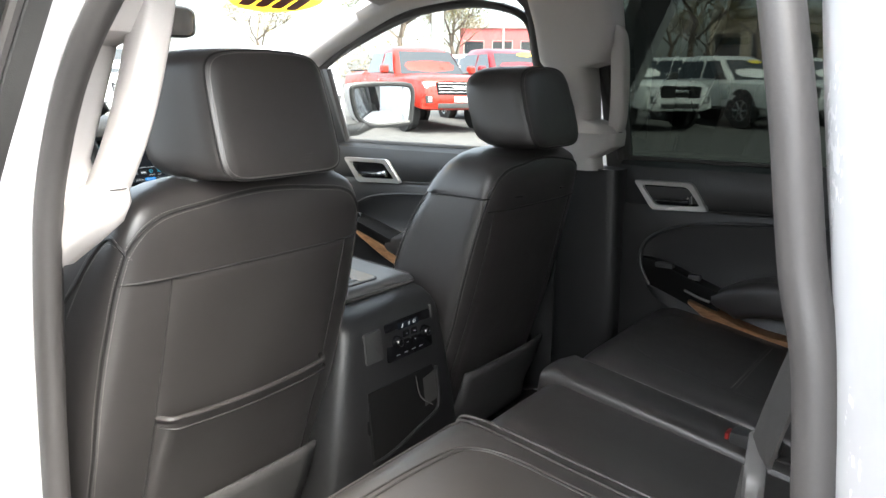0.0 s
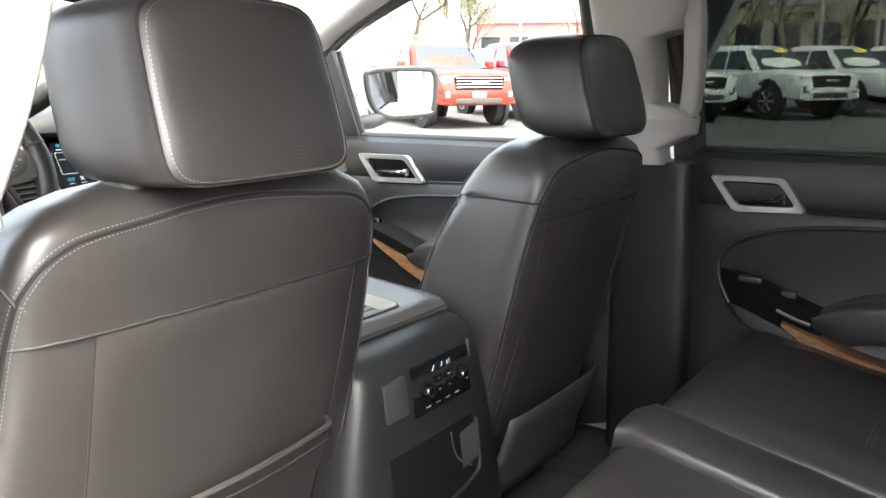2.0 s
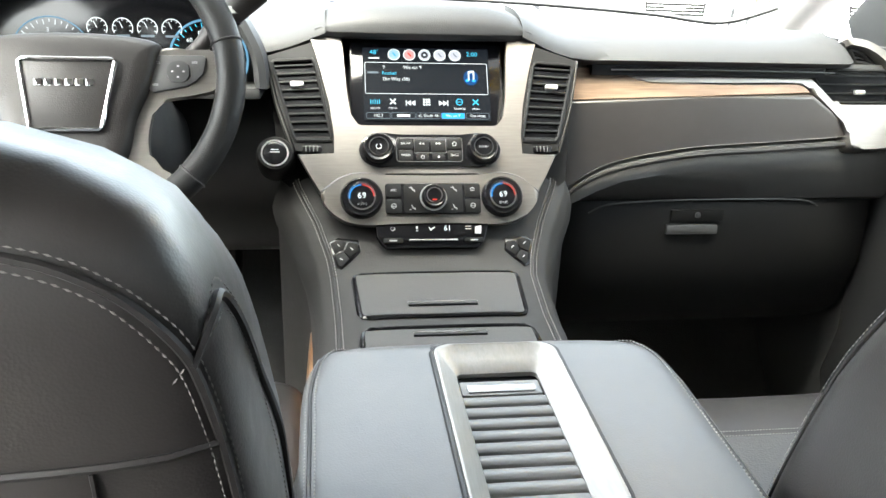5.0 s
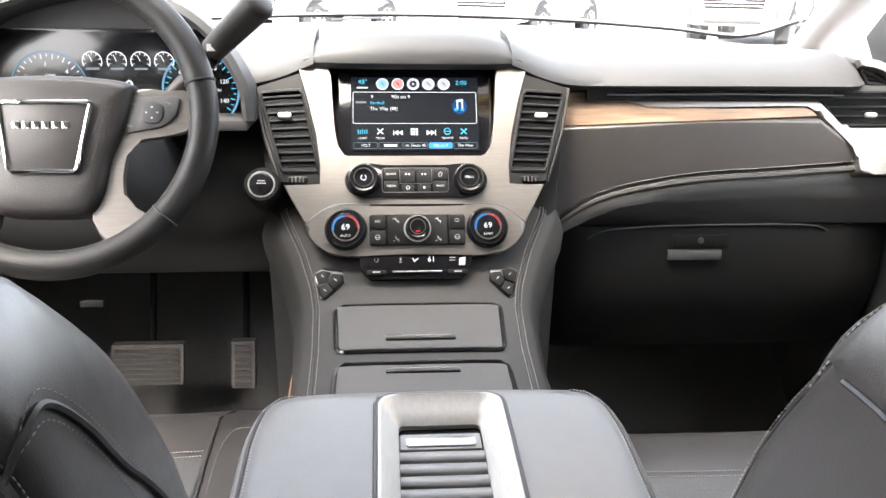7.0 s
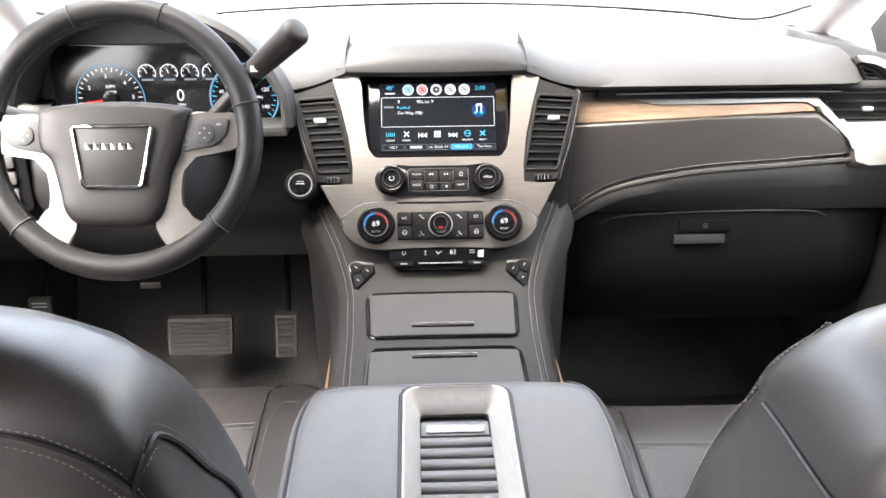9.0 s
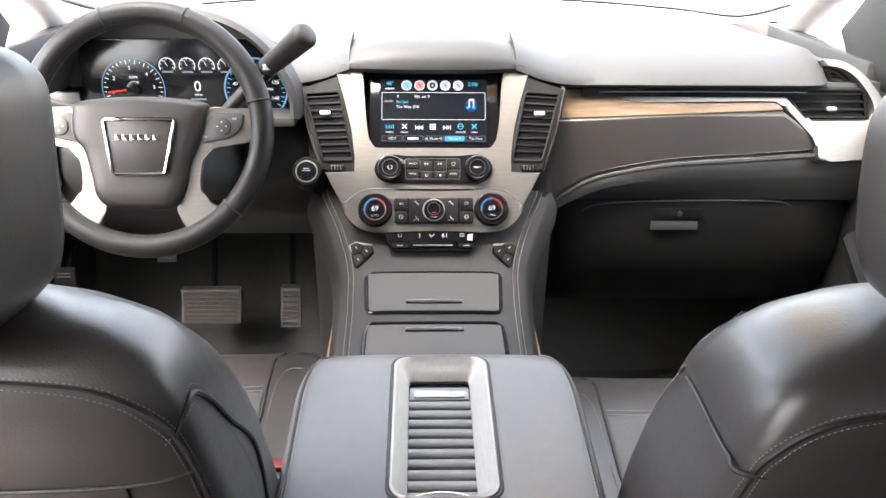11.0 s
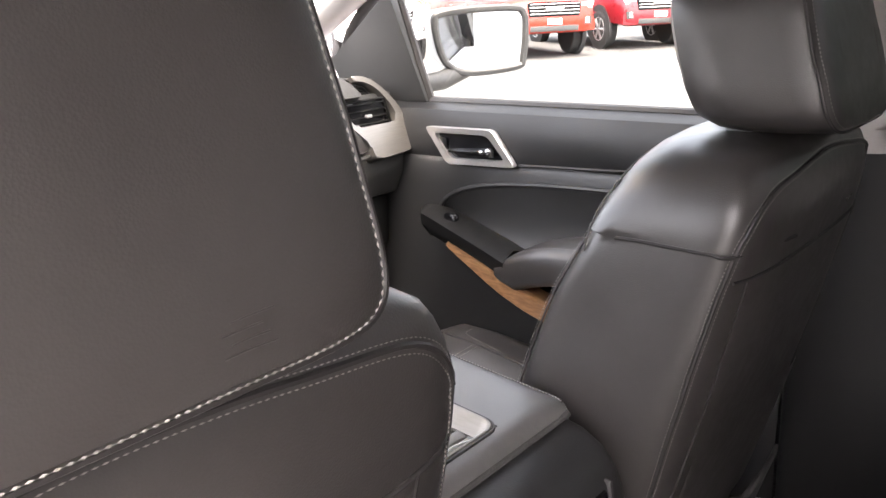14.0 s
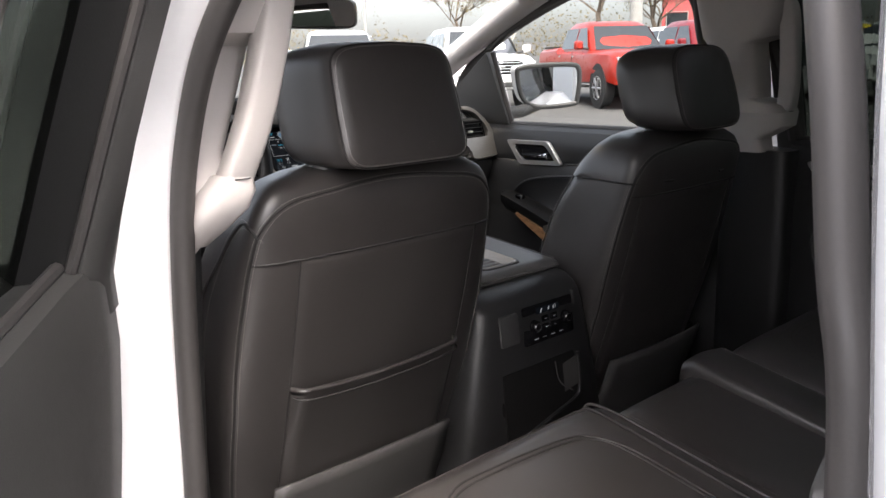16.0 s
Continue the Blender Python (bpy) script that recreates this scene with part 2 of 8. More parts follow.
def extruded(outline, depth, place, bevel=0.0, seg=2):
    """A flat outline [(u, v)] given a depth along n; place(u, v, n) gives the world point."""
    bm = bmesh.new()
    low = [bm.verts.new(place(u, v, 0)) for u, v in outline]
    top = [bm.verts.new(place(u, v, depth)) for u, v in outline]
    n = len(low)
    bm.faces.new(low[::-1])
    f = bm.faces.new(top)
    for i in range(n):
        bm.faces.new((low[i], low[(i + 1) % n], top[(i + 1) % n], top[i]))
    if bevel:
        bmesh.ops.bevel(bm, geom=list(f.edges), offset=bevel, segments=seg, affect="EDGES", profile=0.5)
    return bm


def smooth_line(points, n=8, closed=False):
    """Catmull-Rom through points."""
    p = [Vector(q) for q in points]
    m = len(p)
    out = []
    for i in range(m if closed else m - 1):
        a, b, c, d = (p[(i - 1) % m], p[i], p[(i + 1) % m], p[(i + 2) % m]) if closed else (p[max(i - 1, 0)], p[i], p[i + 1], p[min(i + 2, m - 1)])
        for k in range(n):
            t = k / n
            out.append(0.5 * ((2 * b) + (c - a) * t + (2 * a - 5 * b + 4 * c - d) * t * t + (3 * b - a - 3 * c + d) * t ** 3))
    if not closed:
        out.append(p[-1])
    return out


def tube(points, r, sides=8, closed=False, flat=1.0):
    """A round bar along points; r may be a list."""
    p = [Vector(q) for q in points]
    n = len(p)
    rings, side = [], None
    for i in range(n):
        t = (p[(i + 1) % n] - p[(i - 1) % n]) if closed else (p[min(i + 1, n - 1)] - p[max(i - 1, 0)])
        t.normalize()
        if side is None:
            side = t.cross(Vector((0, 0, 1)))
            if side.length < 0.1:
                side = t.cross(Vector((1, 0, 0)))
        side = (side - t * side.dot(t)).normalized()
        up = t.cross(side)
        q = r[i] if isinstance(r, (list, tuple)) else r
        rings.append([p[i] + side * (q * math.cos(2 * math.pi * k / sides)) + up * (q * flat * math.sin(2 * math.pi * k / sides)) for k in range(sides)])
    if closed:
        rings.append(rings[0])
        bm = loft(rings, True, False)
        bmesh.ops.remove_doubles(bm, verts=bm.verts[:], dist=1e-6)
        return bm
    return loft(rings)


def stitches(points, gap=0.0042, length=0.0035, r=0.0005, closed=False):
    """A row of sewn stitches lying along points, as one mesh."""
    p = [Vector(q) for q in points]
    if closed:
        p.append(p[0])
    bm = bmesh.new()
    left = gap / 2
    for a, b in zip(p, p[1:]):
        d = b - a
        run = d.length
        if run < 1e-7:
            continue
        d /= run
        s = d.cross(Vector((0, 0, 1)))
        s = s.normalized() if s.length > 0.05 else Vector((1, 0, 0))
        u = d.cross(s)
        at = left
        while at < run:
            c = a + d * at
            e0, e1 = c - d * length / 2, c + d * length / 2
            mid = [bm.verts.new(c + s * r * x + u * r * y) for x, y in ((1, 0), (0, 1), (-1, 0), (0, -1))]
            v0, v1 = bm.verts.new(e0), bm.verts.new(e1)
            for i in range(4):
                bm.faces.new((mid[i], mid[(i + 1) % 4], v1))
                bm.faces.new((mid[(i + 1) % 4], mid[i], v0))
            at += gap
        left = at - run
    return bm


def ellipse_ring(place, a, b, power=2.0, n=32):
    """A ring of n points on a superellipse; place(u, v) gives the world point."""
    out = []
    for k in range(n):
        c, s = math.cos(2 * math.pi * k / n), math.sin(2 * math.pi * k / n)
        out.append(place(a * math.copysign(abs(c) ** (2 / power), c), b * math.copysign(abs(s) ** (2 / power), s)))
    return out


def round_outline(w, h, r, n=5, cu=0.0, cv=0.0):
    """The outline of a rounded rectangle round (cu, cv)."""
    out = []
    for qx, qy, a0 in ((1, 1, 0), (-1, 1, 90), (-1, -1, 180), (1, -1, 270)):
        for k in range(n + 1):
            a = radians(a0 + 90 * k / n)
            out.append((cu + qx * (w / 2 - r) + r * math.cos(a), cv + qy * (h / 2 - r) + r * math.sin(a)))
    return out


def interp(table, z):
    """Smoothly reads rows (z, value, ...) at z."""
    if z <= table[0][0]:
        return table[0][1:]
    for a, b in zip(table, table[1:]):
        if z <= b[0]:
            t = (z - a[0]) / (b[0] - a[0])
            return tuple(p + (q - p) * t for p, q in zip(a[1:], b[1:]))
    return table[-1][1:]


def words(text, size, place, mat, parent, name="print", align="CENTER"):
    """Built-in font lettering as a mesh; place(u, v, n) gives the world point."""
    cu = bpy.data.curves.new(name, "FONT")
    cu.body, cu.size, cu.align_x, cu.align_y, cu.extrude, cu.resolution_u = text, size, align, "CENTER", 0.0, 2
    ob = bpy.data.objects.new(name, cu)
    me = bpy.data.meshes.new_from_object(ob)
    bpy.data.objects.remove(ob)
    bm = bmesh.new()
    bm.from_mesh(me)
    bpy.data.meshes.remove(me)
    for v in bm.verts:
        v.co = place(v.co.x, v.co.y, 0.0)
    return part(name, bm, mat, parent, smooth=False)


# ---- ground and car shell ----
def lot(x, y):
    """Height of the gently sloping parking lot."""
    return 0.0164 * x + 0.0114 * y


def inner(z):
    """Half width of the cabin's inner trim at a height."""
    return 0.80 - 0.36 * max(0.0, z - 1.30)


ASPHALT = material("worn_asphalt", (0.085, 0.0835, 0.081), 0.9, grain=0.5, grain_scale=60, vary=0.22, vary_scale=0.25)
bm = bmesh.new()
bmesh.ops.create_grid(bm, x_segments=40, y_segments=40, size=400)
for v in bm.verts:
    v.co.z = lot(v.co.x, v.co.y)
tagged(part("ground", bm, ASPHALT), "pale worn asphalt of a car dealer's parking lot", "ground", kind="structure")

# floor pan and carpet
tagged(part("floor", slab(-0.86, 0.86, -1.6, 2.3, 0.54, 0.60, 0.004), CARPET), "black cut-pile carpet on the car floor", "floor", kind="structure")
# firewall that closes the footwells
fire = [(x, y, z) for x, y, z in ((0, 2.14, 0.58), (0, 2.30, 0.78), (0, 2.42, 1.10), (0, 2.46, 1.36))]
bm = loft([[Vector((s * 0.86, y + d, z)) for _, y, z in fire for d in (0,)] + [Vector((s * 0.86, y + 0.05, z)) for _, y, z in fire[::-1]] for s in (-1, 1)])
tagged(part("wall_front", bm, CARPET), "black carpeted firewall behind the pedals", "wall", kind="structure")
# load floor and tail
tagged(part("wall_rear", slab(-0.86, 0.86, -1.72, -1.62, 0.54, 1.34, 0.01), VINYL), "black trimmed tailgate", "wall", kind="structure")
# headliner, with the cut edge over the windscreen
rings = []
for y, z, w in ((1.52, 1.748, 0.60), (1.40, 1.775, 0.61), (1.0, 1.80, 0.62), (0.2, 1.81, 0.625), (-0.8, 1.80, 0.62), (-1.5, 1.76, 0.60)):
    ring = [Vector((x * w, y, z - 0.035 * abs(x) ** 4)) for x in (-1, -0.8, -0.5, 0, 0.5, 0.8, 1)]
    rings.append(ring + [p + Vector((0, 0, 0.03)) for p in ring[::-1]])
tagged(part("ceiling", loft(rings), LINER), "pale grey woven cloth headliner", "ceiling", kind="structure")
rings = []
for y, z, w in ((1.56, 1.775, 0.63), (1.40, 1.83, 0.70), (1.0, 1.865, 0.73), (0.2, 1.88, 0.74), (-0.8, 1.87, 0.73), (-1.62, 1.81, 0.70)):
    ring = [Vector((x * w, y, z - 0.05 * abs(x) ** 4)) for x in (-1, -0.8, -0.5, 0, 0.5, 0.8, 1)]
    rings.append(ring + [p + Vector((0, 0, 0.02)) for p in ring[::-1]])
tagged(part("roof", loft(rings), PAINT), "white painted steel car roof", "roof", kind="structure")


def pillar_rings(line, w, d, power=4.0, n=20):
    """Sections of a pillar along (x, y, z): w across the car, d along it."""
    return [ellipse_ring(lambda u, v, c=c: Vector((c[0] + u, c[1] + v, c[2])), w, d, power, n) for c in line]


for s, side in ((1, "right"), (-1, "left")):
    # roof rail of pale trim, white skin outside it
    rail = smooth_line([(s * 0.675, 1.62, 1.700), (s * 0.64, 1.40, 1.752), (s * 0.632, 0.9, 1.775), (s * 0.632, 0.0, 1.78), (s * 0.64, -0.9, 1.765), (s * 0.65, -1.5, 1.73)], 5)
    tagged(part("trim", tube(rail, 0.05, 10, flat=0.8), TRIM), "pale grey roof rail trim", "trim", kind="structure")
    rail = [p + Vector((s * 0.06, 0.02, 0.035)) for p in rail]
    tagged(part("trim", tube(rail, 0.055, 10, flat=0.8), PAINT), "white painted roof rail", "trim", kind="structure")
    # front pillar: trim inside, white skin outside
    ap = smooth_line([(s * 0.87, 2.47, 1.33), (s * 0.805, 2.13, 1.49), (s * 0.735, 1.80, 1.63), (s * 0.67, 1.55, 1.72)], 5)
    tagged(part("trim", tube(ap, 0.045, 12, flat=0.75), TRIM), "pale grey windscreen pillar trim", "trim", kind="structure")
    ap2 = [p + Vector((s * 0.045, 0.03, 0.03)) for p in ap]
    tagged(part("trim", tube(ap2, 0.04, 12, flat=0.75), PAINT), "white painted windscreen pillar", "trim", kind="structure")
    # lower body side: sill and rear quarter
    tagged(part("wall_%s_sill" % side, slab(s * 0.865, s * 1.0, -0.1, 2.3, 0.42, 0.62, 0.02), PAINT), "white painted door sill", "wall", kind="structure")
    tagged(part("wall_%s_quarter" % side, loft([[Vector((s * x, y, z)) for x, z in ((0.86, 0.5), (0.86, 1.30), (0.98, 1.28), (1.0, 0.9), (0.98, 0.5))] for y in (-1.7, -0.17)]), PAINT),
           "white rear quarter panel", "wall", kind="structure")
    tagged(part("trim", loft([[Vector((s * x, y, z)) for x, z in ((0.80, 0.6), (0.80, 1.30), (0.855, 1.30), (0.855, 0.6))] for y in (-1.62, -0.19)]), VINYL),
           "black rear quarter trim", "trim", kind="structure")
    # rear door pillar, white outside with black trim inside
    line = [(s * 0.925, -0.09, 0.55), (s * 0.93, -0.092, 1.0), (s * 0.925, -0.078, 1.30), (s * 0.87, -0.044, 1.50), (s * 0.78, -0.008, 1.70), (s * 0.73, 0.01, 1.79)]
    cut = [(0.752 if s < 0 else 0.84, 0.190), (0.80 if s < 0 else 0.845, 0.175), (0.85, 0.154), (0.90, 0.136), (0.95, 0.118), (0.985, 0.09), (1.0, 0.03), (1.0, -0.12), (0.85, -0.12)]
    rings = [[Vector((c.x + s * (u - 0.925), c.y + v, c.z)) for u, v in cut] for c in smooth_line(line, 4)]
    tagged(part("trim", loft(rings), PAINT), "white rear door pillar", "trim", kind="structure")
    line = [(s * 0.81, -0.05, 0.6), (s * 0.80, -0.04, 1.30), (s * 0.735, -0.03, 1.50), (s * 0.66, -0.04, 1.76)]
    tagged(part("trim", loft(pillar_rings(smooth_line(line, 4), 0.03, 0.10, 5)), TRIM), "pale grey rear pillar trim", "trim", kind="structure")
    # rearmost pillar
    line = [(s * 0.90, -1.5, 1.25), (s * 0.84, -1.5, 1.5), (s * 0.71, -1.48, 1.80)]
    tagged(part("trim", loft(pillar_rings(line, 0.07, 0.14, 5)), PAINT), "white rear corner pillar", "trim", kind="structure")
    # fixed quarter glass
    tagged(part("window_%d" % (5 if s > 0 else 6), slab(s * 0.80, s * 0.806, -1.4, -0.1, 1.29, 1.77), TINT), "dark tinted quarter window", "window", kind="structure")
    # centre pillar: white skin, black foot, pale upper cover
    line = [(s * 0.945, 0.86, 0.5), (s * 0.945, 0.86, 1.0), (s * 0.94, 0.855, 1.28), (s * 0.925, 0.82, 1.45), (s * 0.905, 0.765, 1.56), (s * 0.84, 0.68, 1.70), (s * 0.78, 0.62, 1.78)]
    cut = [(0.79, 0.94), (0.85, 0.948), (0.93, 0.965), (0.975, 0.99), (0.985, 1.02), (0.985, 1.06), (0.79, 1.06)] if s < 0 else [(0.90, 0.95), (0.985, 0.96), (0.985, 1.05), (0.90, 1.06)]
    rings = [[Vector((c.x + s * (u - 0.945), c.y + v - 0.86, c.z)) for u, v in cut] for c in smooth_line(line, 4)]
    tagged(part("trim", loft(rings), PAINT), "white centre door pillar", "trim", kind="structure")
    line = [(s * 0.775, 1.035, 0.6), (s * 0.77, 1.035, 1.0), (s * 0.755, 1.03, 1.29)] if s < 0 else [(0.82, 0.955, 0.6), (0.815, 0.955, 1.0), (0.80, 0.955, 1.29)]
    tagged(part("trim", loft(pillar_rings(line, *((0.03, 0.075) if s < 0 else (0.055, 0.095)), 5)), DOOR_TRIM), "black lower centre pillar trim", "trim", kind="structure")
    cover = thing("pillar_cover", (s * 0.74, 0.97, 1.27), "pale grey plastic centre pillar cover with moulded grab handle", "pillar trim", "centre pillar covers")
    rows = [(0.752, 0.965, 1.287, 0.007, 0.02), (0.750, 0.97, 1.30, 0.015, 0.035), (0.748, 0.972, 1.32, 0.027, 0.045), (0.741, 0.97, 1.352, 0.042, 0.060), (0.737, 0.97, 1.385, 0.049, 0.064),
            (0.741, 0.975, 1.402, 0.044, 0.06), (0.736, 0.985, 1.418, 0.042, 0.058), (0.725, 0.985, 1.46, 0.045, 0.06), (0.696, 0.985, 1.548, 0.046, 0.062), (0.695, 0.965, 1.562, 0.046, 0.095), (0.683, 0.958, 1.60, 0.047, 0.105), (0.668, 0.956, 1.65, 0.048, 0.11), (0.63, 0.965, 1.76, 0.05, 0.12)]
    if s > 0:
        rows = [(x + 0.012, y - (0.025 if 1.34 < z < 1.41 else 0), z, max(hx, 0.034) + 0.012, max(hy, 0.05) + (0.025 if 1.34 < z < 1.41 else 0)) for x, y, z, hx, hy in rows]
    part("cover", loft([ellipse_ring(lambda u, v, r=r: Vector((s * (r[0] + u), r[1] + v, r[2])), r[3], r[4], 4, 28) for r in rows]), TRIM, cover)
    out, back = (0.03, 0.02) if s > 0 else (0.0, 0.0)
    fin = smooth_line([(0.722 + out, 0.93, 1.362), (0.716 + out, 0.905, 1.368), (0.708 + out, 0.888, 1.40), (0.690 + out, 0.876, 1.455), (0.672 + out, 0.870, 1.52), (0.653 + out, 0.868, 1.60), (0.645 + out, 0.878, 1.64), (0.64 + out, 0.92, 1.67)], 6)
    fin = [Vector((s * p.x, p.y - back * min(1, 25 * (p.z - 1.36)), p.z)) for p in fin if 1.366 < p.z < 1.663]
    part("grab_handle", loft([ellipse_ring(lambda u, v, c=c: Vector((c.x + u, c.y + v, c.z)), 0.0215, 0.0195, 4.5, 20) for c in fin]), TRIM, cover)
    part("seam", tube([(s * (0.7125 + out + 0.022 * math.cos(a)), 0.890 - back * 0.7 + 0.021 * math.sin(a), 1.388) for a in np.linspace(0, 2 * math.pi, 16, endpoint=False)], 0.0009, 5, True), GREY_PLASTIC, cover)
    if s < 0:
        rows = [(0.750, 0.958, 1.300, 0.016, 0.034), (0.742, 0.945, 1.325, 0.028, 0.050), (0.731, 0.925, 1.350, 0.034, 0.055), (0.722, 0.908, 1.372, 0.033, 0.042), (0.714, 0.893, 1.392, 0.0225, 0.0205)]
        part("handle_foot", loft([ellipse_ring(lambda u, v, r=r: Vector((s * (r[0] + u), r[1] + v, r[2])), r[3], r[4], 4, 28) for r in rows]), TRIM, cover)
    part("belt_guide", slab(s * 0.655, s * 0.668, 0.94, 0.985, 1.545, 1.62, 0.004), TRIM, cover, "pale shoulder belt guide")
    # rubber door seals round both openings
    for name, loop in (("rear", [(0.79, 0.925, 0.64), (0.785, 0.925, 1.0), (0.778, 0.918, 1.28), (0.77, 0.895, 1.43), (0.757, 0.825, 1.57), (0.715, 0.72, 1.69), (0.67, 0.45, 1.755),
                                  (0.66, 0.27, 1.74), (0.69, 0.20, 1.64), (0.717, 0.165, 1.52), (0.735, 0.143, 1.40), (0.752, 0.122, 1.30), (0.775, 0.105, 1.0), (0.80, 0.11, 0.66), (0.84, 0.45, 0.62)]),
                       ("front", [(0.845, 1.08, 0.64), (0.85, 1.09, 1.28), (0.76, 1.10, 1.53), (0.69, 1.13, 1.73), (0.70, 1.40, 1.72), (0.77, 1.80, 1.60), (0.84, 2.08, 1.44), (0.87, 2.12, 1.2), (0.86, 2.1, 0.66)])):
        if name == "rear" and s > 0:
            continue
        pts = smooth_line([(s * x, y, z) for x, y, z in loop], 6, closed=True)
        tagged(part("trim", tube(pts, 0.0155, 10, True, 1.0), RUBBER), "brown-black rubber door seal", "trim", kind="structure")

# windscreen and its black border, rear glass
top = [Vector((x, 1.60 - 0.10 * (x / 0.62) ** 2, 1.765 - 0.015 * (x / 0.62) ** 2)) for x in np.linspace(-0.62, 0.62, 13)]
low = [Vector((x, 2.50 - 0.08 * (x / 0.86) ** 2, 1.418 - 0.05 * (x / 0.86) ** 2)) for x in np.linspace(-0.86, 0.86, 13)]
bm = loft([low, top], False, False)
tagged(part("window_1", bm, SCREENED), "clear raked windscreen glass", "window", kind="structure")
edge = smooth_line([low[0] + Vector((0.05, -0.05, 0.05))] + [p + Vector((0, -0.012, 0.0)) for p in low[1:-1]] + [low[-1] + Vector((-0.05, -0.05, 0.05))], 4)
tagged(part("trim", tube(edge, 0.012, 6, flat=0.5), PLASTIC), "black windscreen border", "trim", kind="structure")
tagged(part("window_2", loft([[Vector((x, -1.55, 1.78)) for x in (-0.6, 0, 0.6)], [Vector((x, -1.66, 1.32)) for x in (-0.74, 0, 0.74)]], False, False), TINT), "dark tinted tailgate glass", "window", kind="structure")
# bonnet seen over the dashboard
rings = []
for y, z, w in ((2.52, 1.33, 0.86), (2.9, 1.36, 0.88), (3.4, 1.33, 0.86), (3.72, 1.25, 0.82), (3.8, 1.1, 0.8)):
    ring = [Vector((x * w, y, z - 0.06 * abs(x) ** 3 + 0.012 * math.exp(-((abs(x) - 0.6) / 0.12) ** 2))) for x in np.linspace(-1, 1, 13)]
    rings.append(ring + [p + Vector((0, -0.01, -0.05)) for p in ring[::-1]])
tagged(part("bonnet", loft(rings), PAINT), "white painted car bonnet beyond the windscreen", "bonnet", kind="structure")
for s in (-1, 1):
    tagged(part("trim", slab(s * 0.80, s * 0.835, 1.98, 2.5, 0.58, 1.36, 0.006), PLASTIC), "black footwell kick panel", "trim", kind="structure")
    tagged(part("wall_front_%s" % ("left" if s < 0 else "right"), slab(s * 0.84, s * 1.0, 2.12, 3.7, 0.5, 1.27, 0.05, 3), PAINT), "white front wing panel", "wall", kind="structure")


# ---- front seats ----
BACK = [  # height, rear y, front y, half width at the rear, half width at the front
    (0.74, 1.085, 1.29, 0.225, 0.225), (0.86, 1.050, 1.255, 0.243, 0.245), (1.00, 1.008, 1.215, 0.256, 0.264), (1.12, 0.975, 1.175, 0.254, 0.264), (1.20, 0.955, 1.145, 0.247, 0.254),
    (1.26, 0.940, 1.12, 0.241, 0.238), (1.30, 0.932, 1.104, 0.236, 0.222), (1.33, 0.931, 1.090, 0.227, 0.198), (1.352, 0.937, 1.078, 0.211, 0.168), (1.366, 0.949, 1.065, 0.184, 0.136),
    (1.375, 0.966, 1.05, 0.148, 0.10), (1.379, 0.985, 1.035, 0.10, 0.07)]
BACK_POWER, REAR_POWER = 3.4, 8.0


def back_point(cx, dz, a, z, out=0.0):
    """A point of a front seat's back: angle a (degrees, -90 is the rear), height z."""
    yr, yf, w, wf = interp(BACK, z)
    w, yr = (w * 0.94, yr - 0.022) if cx > 0 else (w + 0.004, yr)
    if cx > 0 and z > 1.2835:
        wf, yf = wf + 0.007, yf + 0.006
    c, s = math.cos(radians(a)), math.sin(radians(a))
    p = BACK_POWER if s > 0 else REAR_POWER
    w += (wf - w) * max(0.0, s)
    x = (w + out) * math.copysign(abs(c) ** (2 / p), c)
    b = (yf - yr) / 2 + out
    y = (yr + yf) / 2 + b * math.copysign(abs(s) ** (2 / p), s)
    if s > 0:
        y += 0.03 * abs(x / w) ** 3 * min(1, max(0, (1.36 - z) / 0.15))
    else:
        y += 0.010 * abs(x / w) ** 2.5
    droop = 0.008 * min(1, max(0, (z - 1.27) / 0.06)) * min(1, max(0, (y - yr) / 0.12)) if cx < 0 else 0.0
    return Vector((cx + x, y, z + dz - droop))


def back_rear(cx, dz, x, z, out=0.0):
    """The rear surface of a front seat's back at x from its middle."""
    yr, yf, w, wf = interp(BACK, z)
    w, yr = (w * 0.94, yr - 0.022) if cx > 0 else (w + 0.004, yr)
    b = (yf - yr) / 2
    k = min(0.999, abs(x) / w)
    return Vector((cx + x, (yr + yf) / 2 - b * (1 - k ** REAR_POWER) ** (1 / REAR_POWER) + 0.010 * k ** 2.5 - out, z + dz))


def back_side(cx, dz, s, y, z, out=0.001):
    """The flank of a front seat's back on side s, at depth y."""
    lo, hi = -89.0, 89.0
    for _ in range(30):
        a = (lo + hi) / 2
        lo, hi = (a, hi) if back_point(cx, 0, a, z).y < y else (lo, a)
    p = back_point(cx, 0, a, z, out)
    return Vector((cx + s * (p.x - cx), p.y, p.z + dz))


def sheet(fn, us, vs):
    bm = bmesh.new()
    rows = [[bm.verts.new(fn(u, v)) for u in us] for v in vs]
    for a, b in zip(rows, rows[1:]):
        for i in range(len(us) - 1):
            bm.faces.new((a[i], a[i + 1], b[i + 1], b[i]))
    return bm


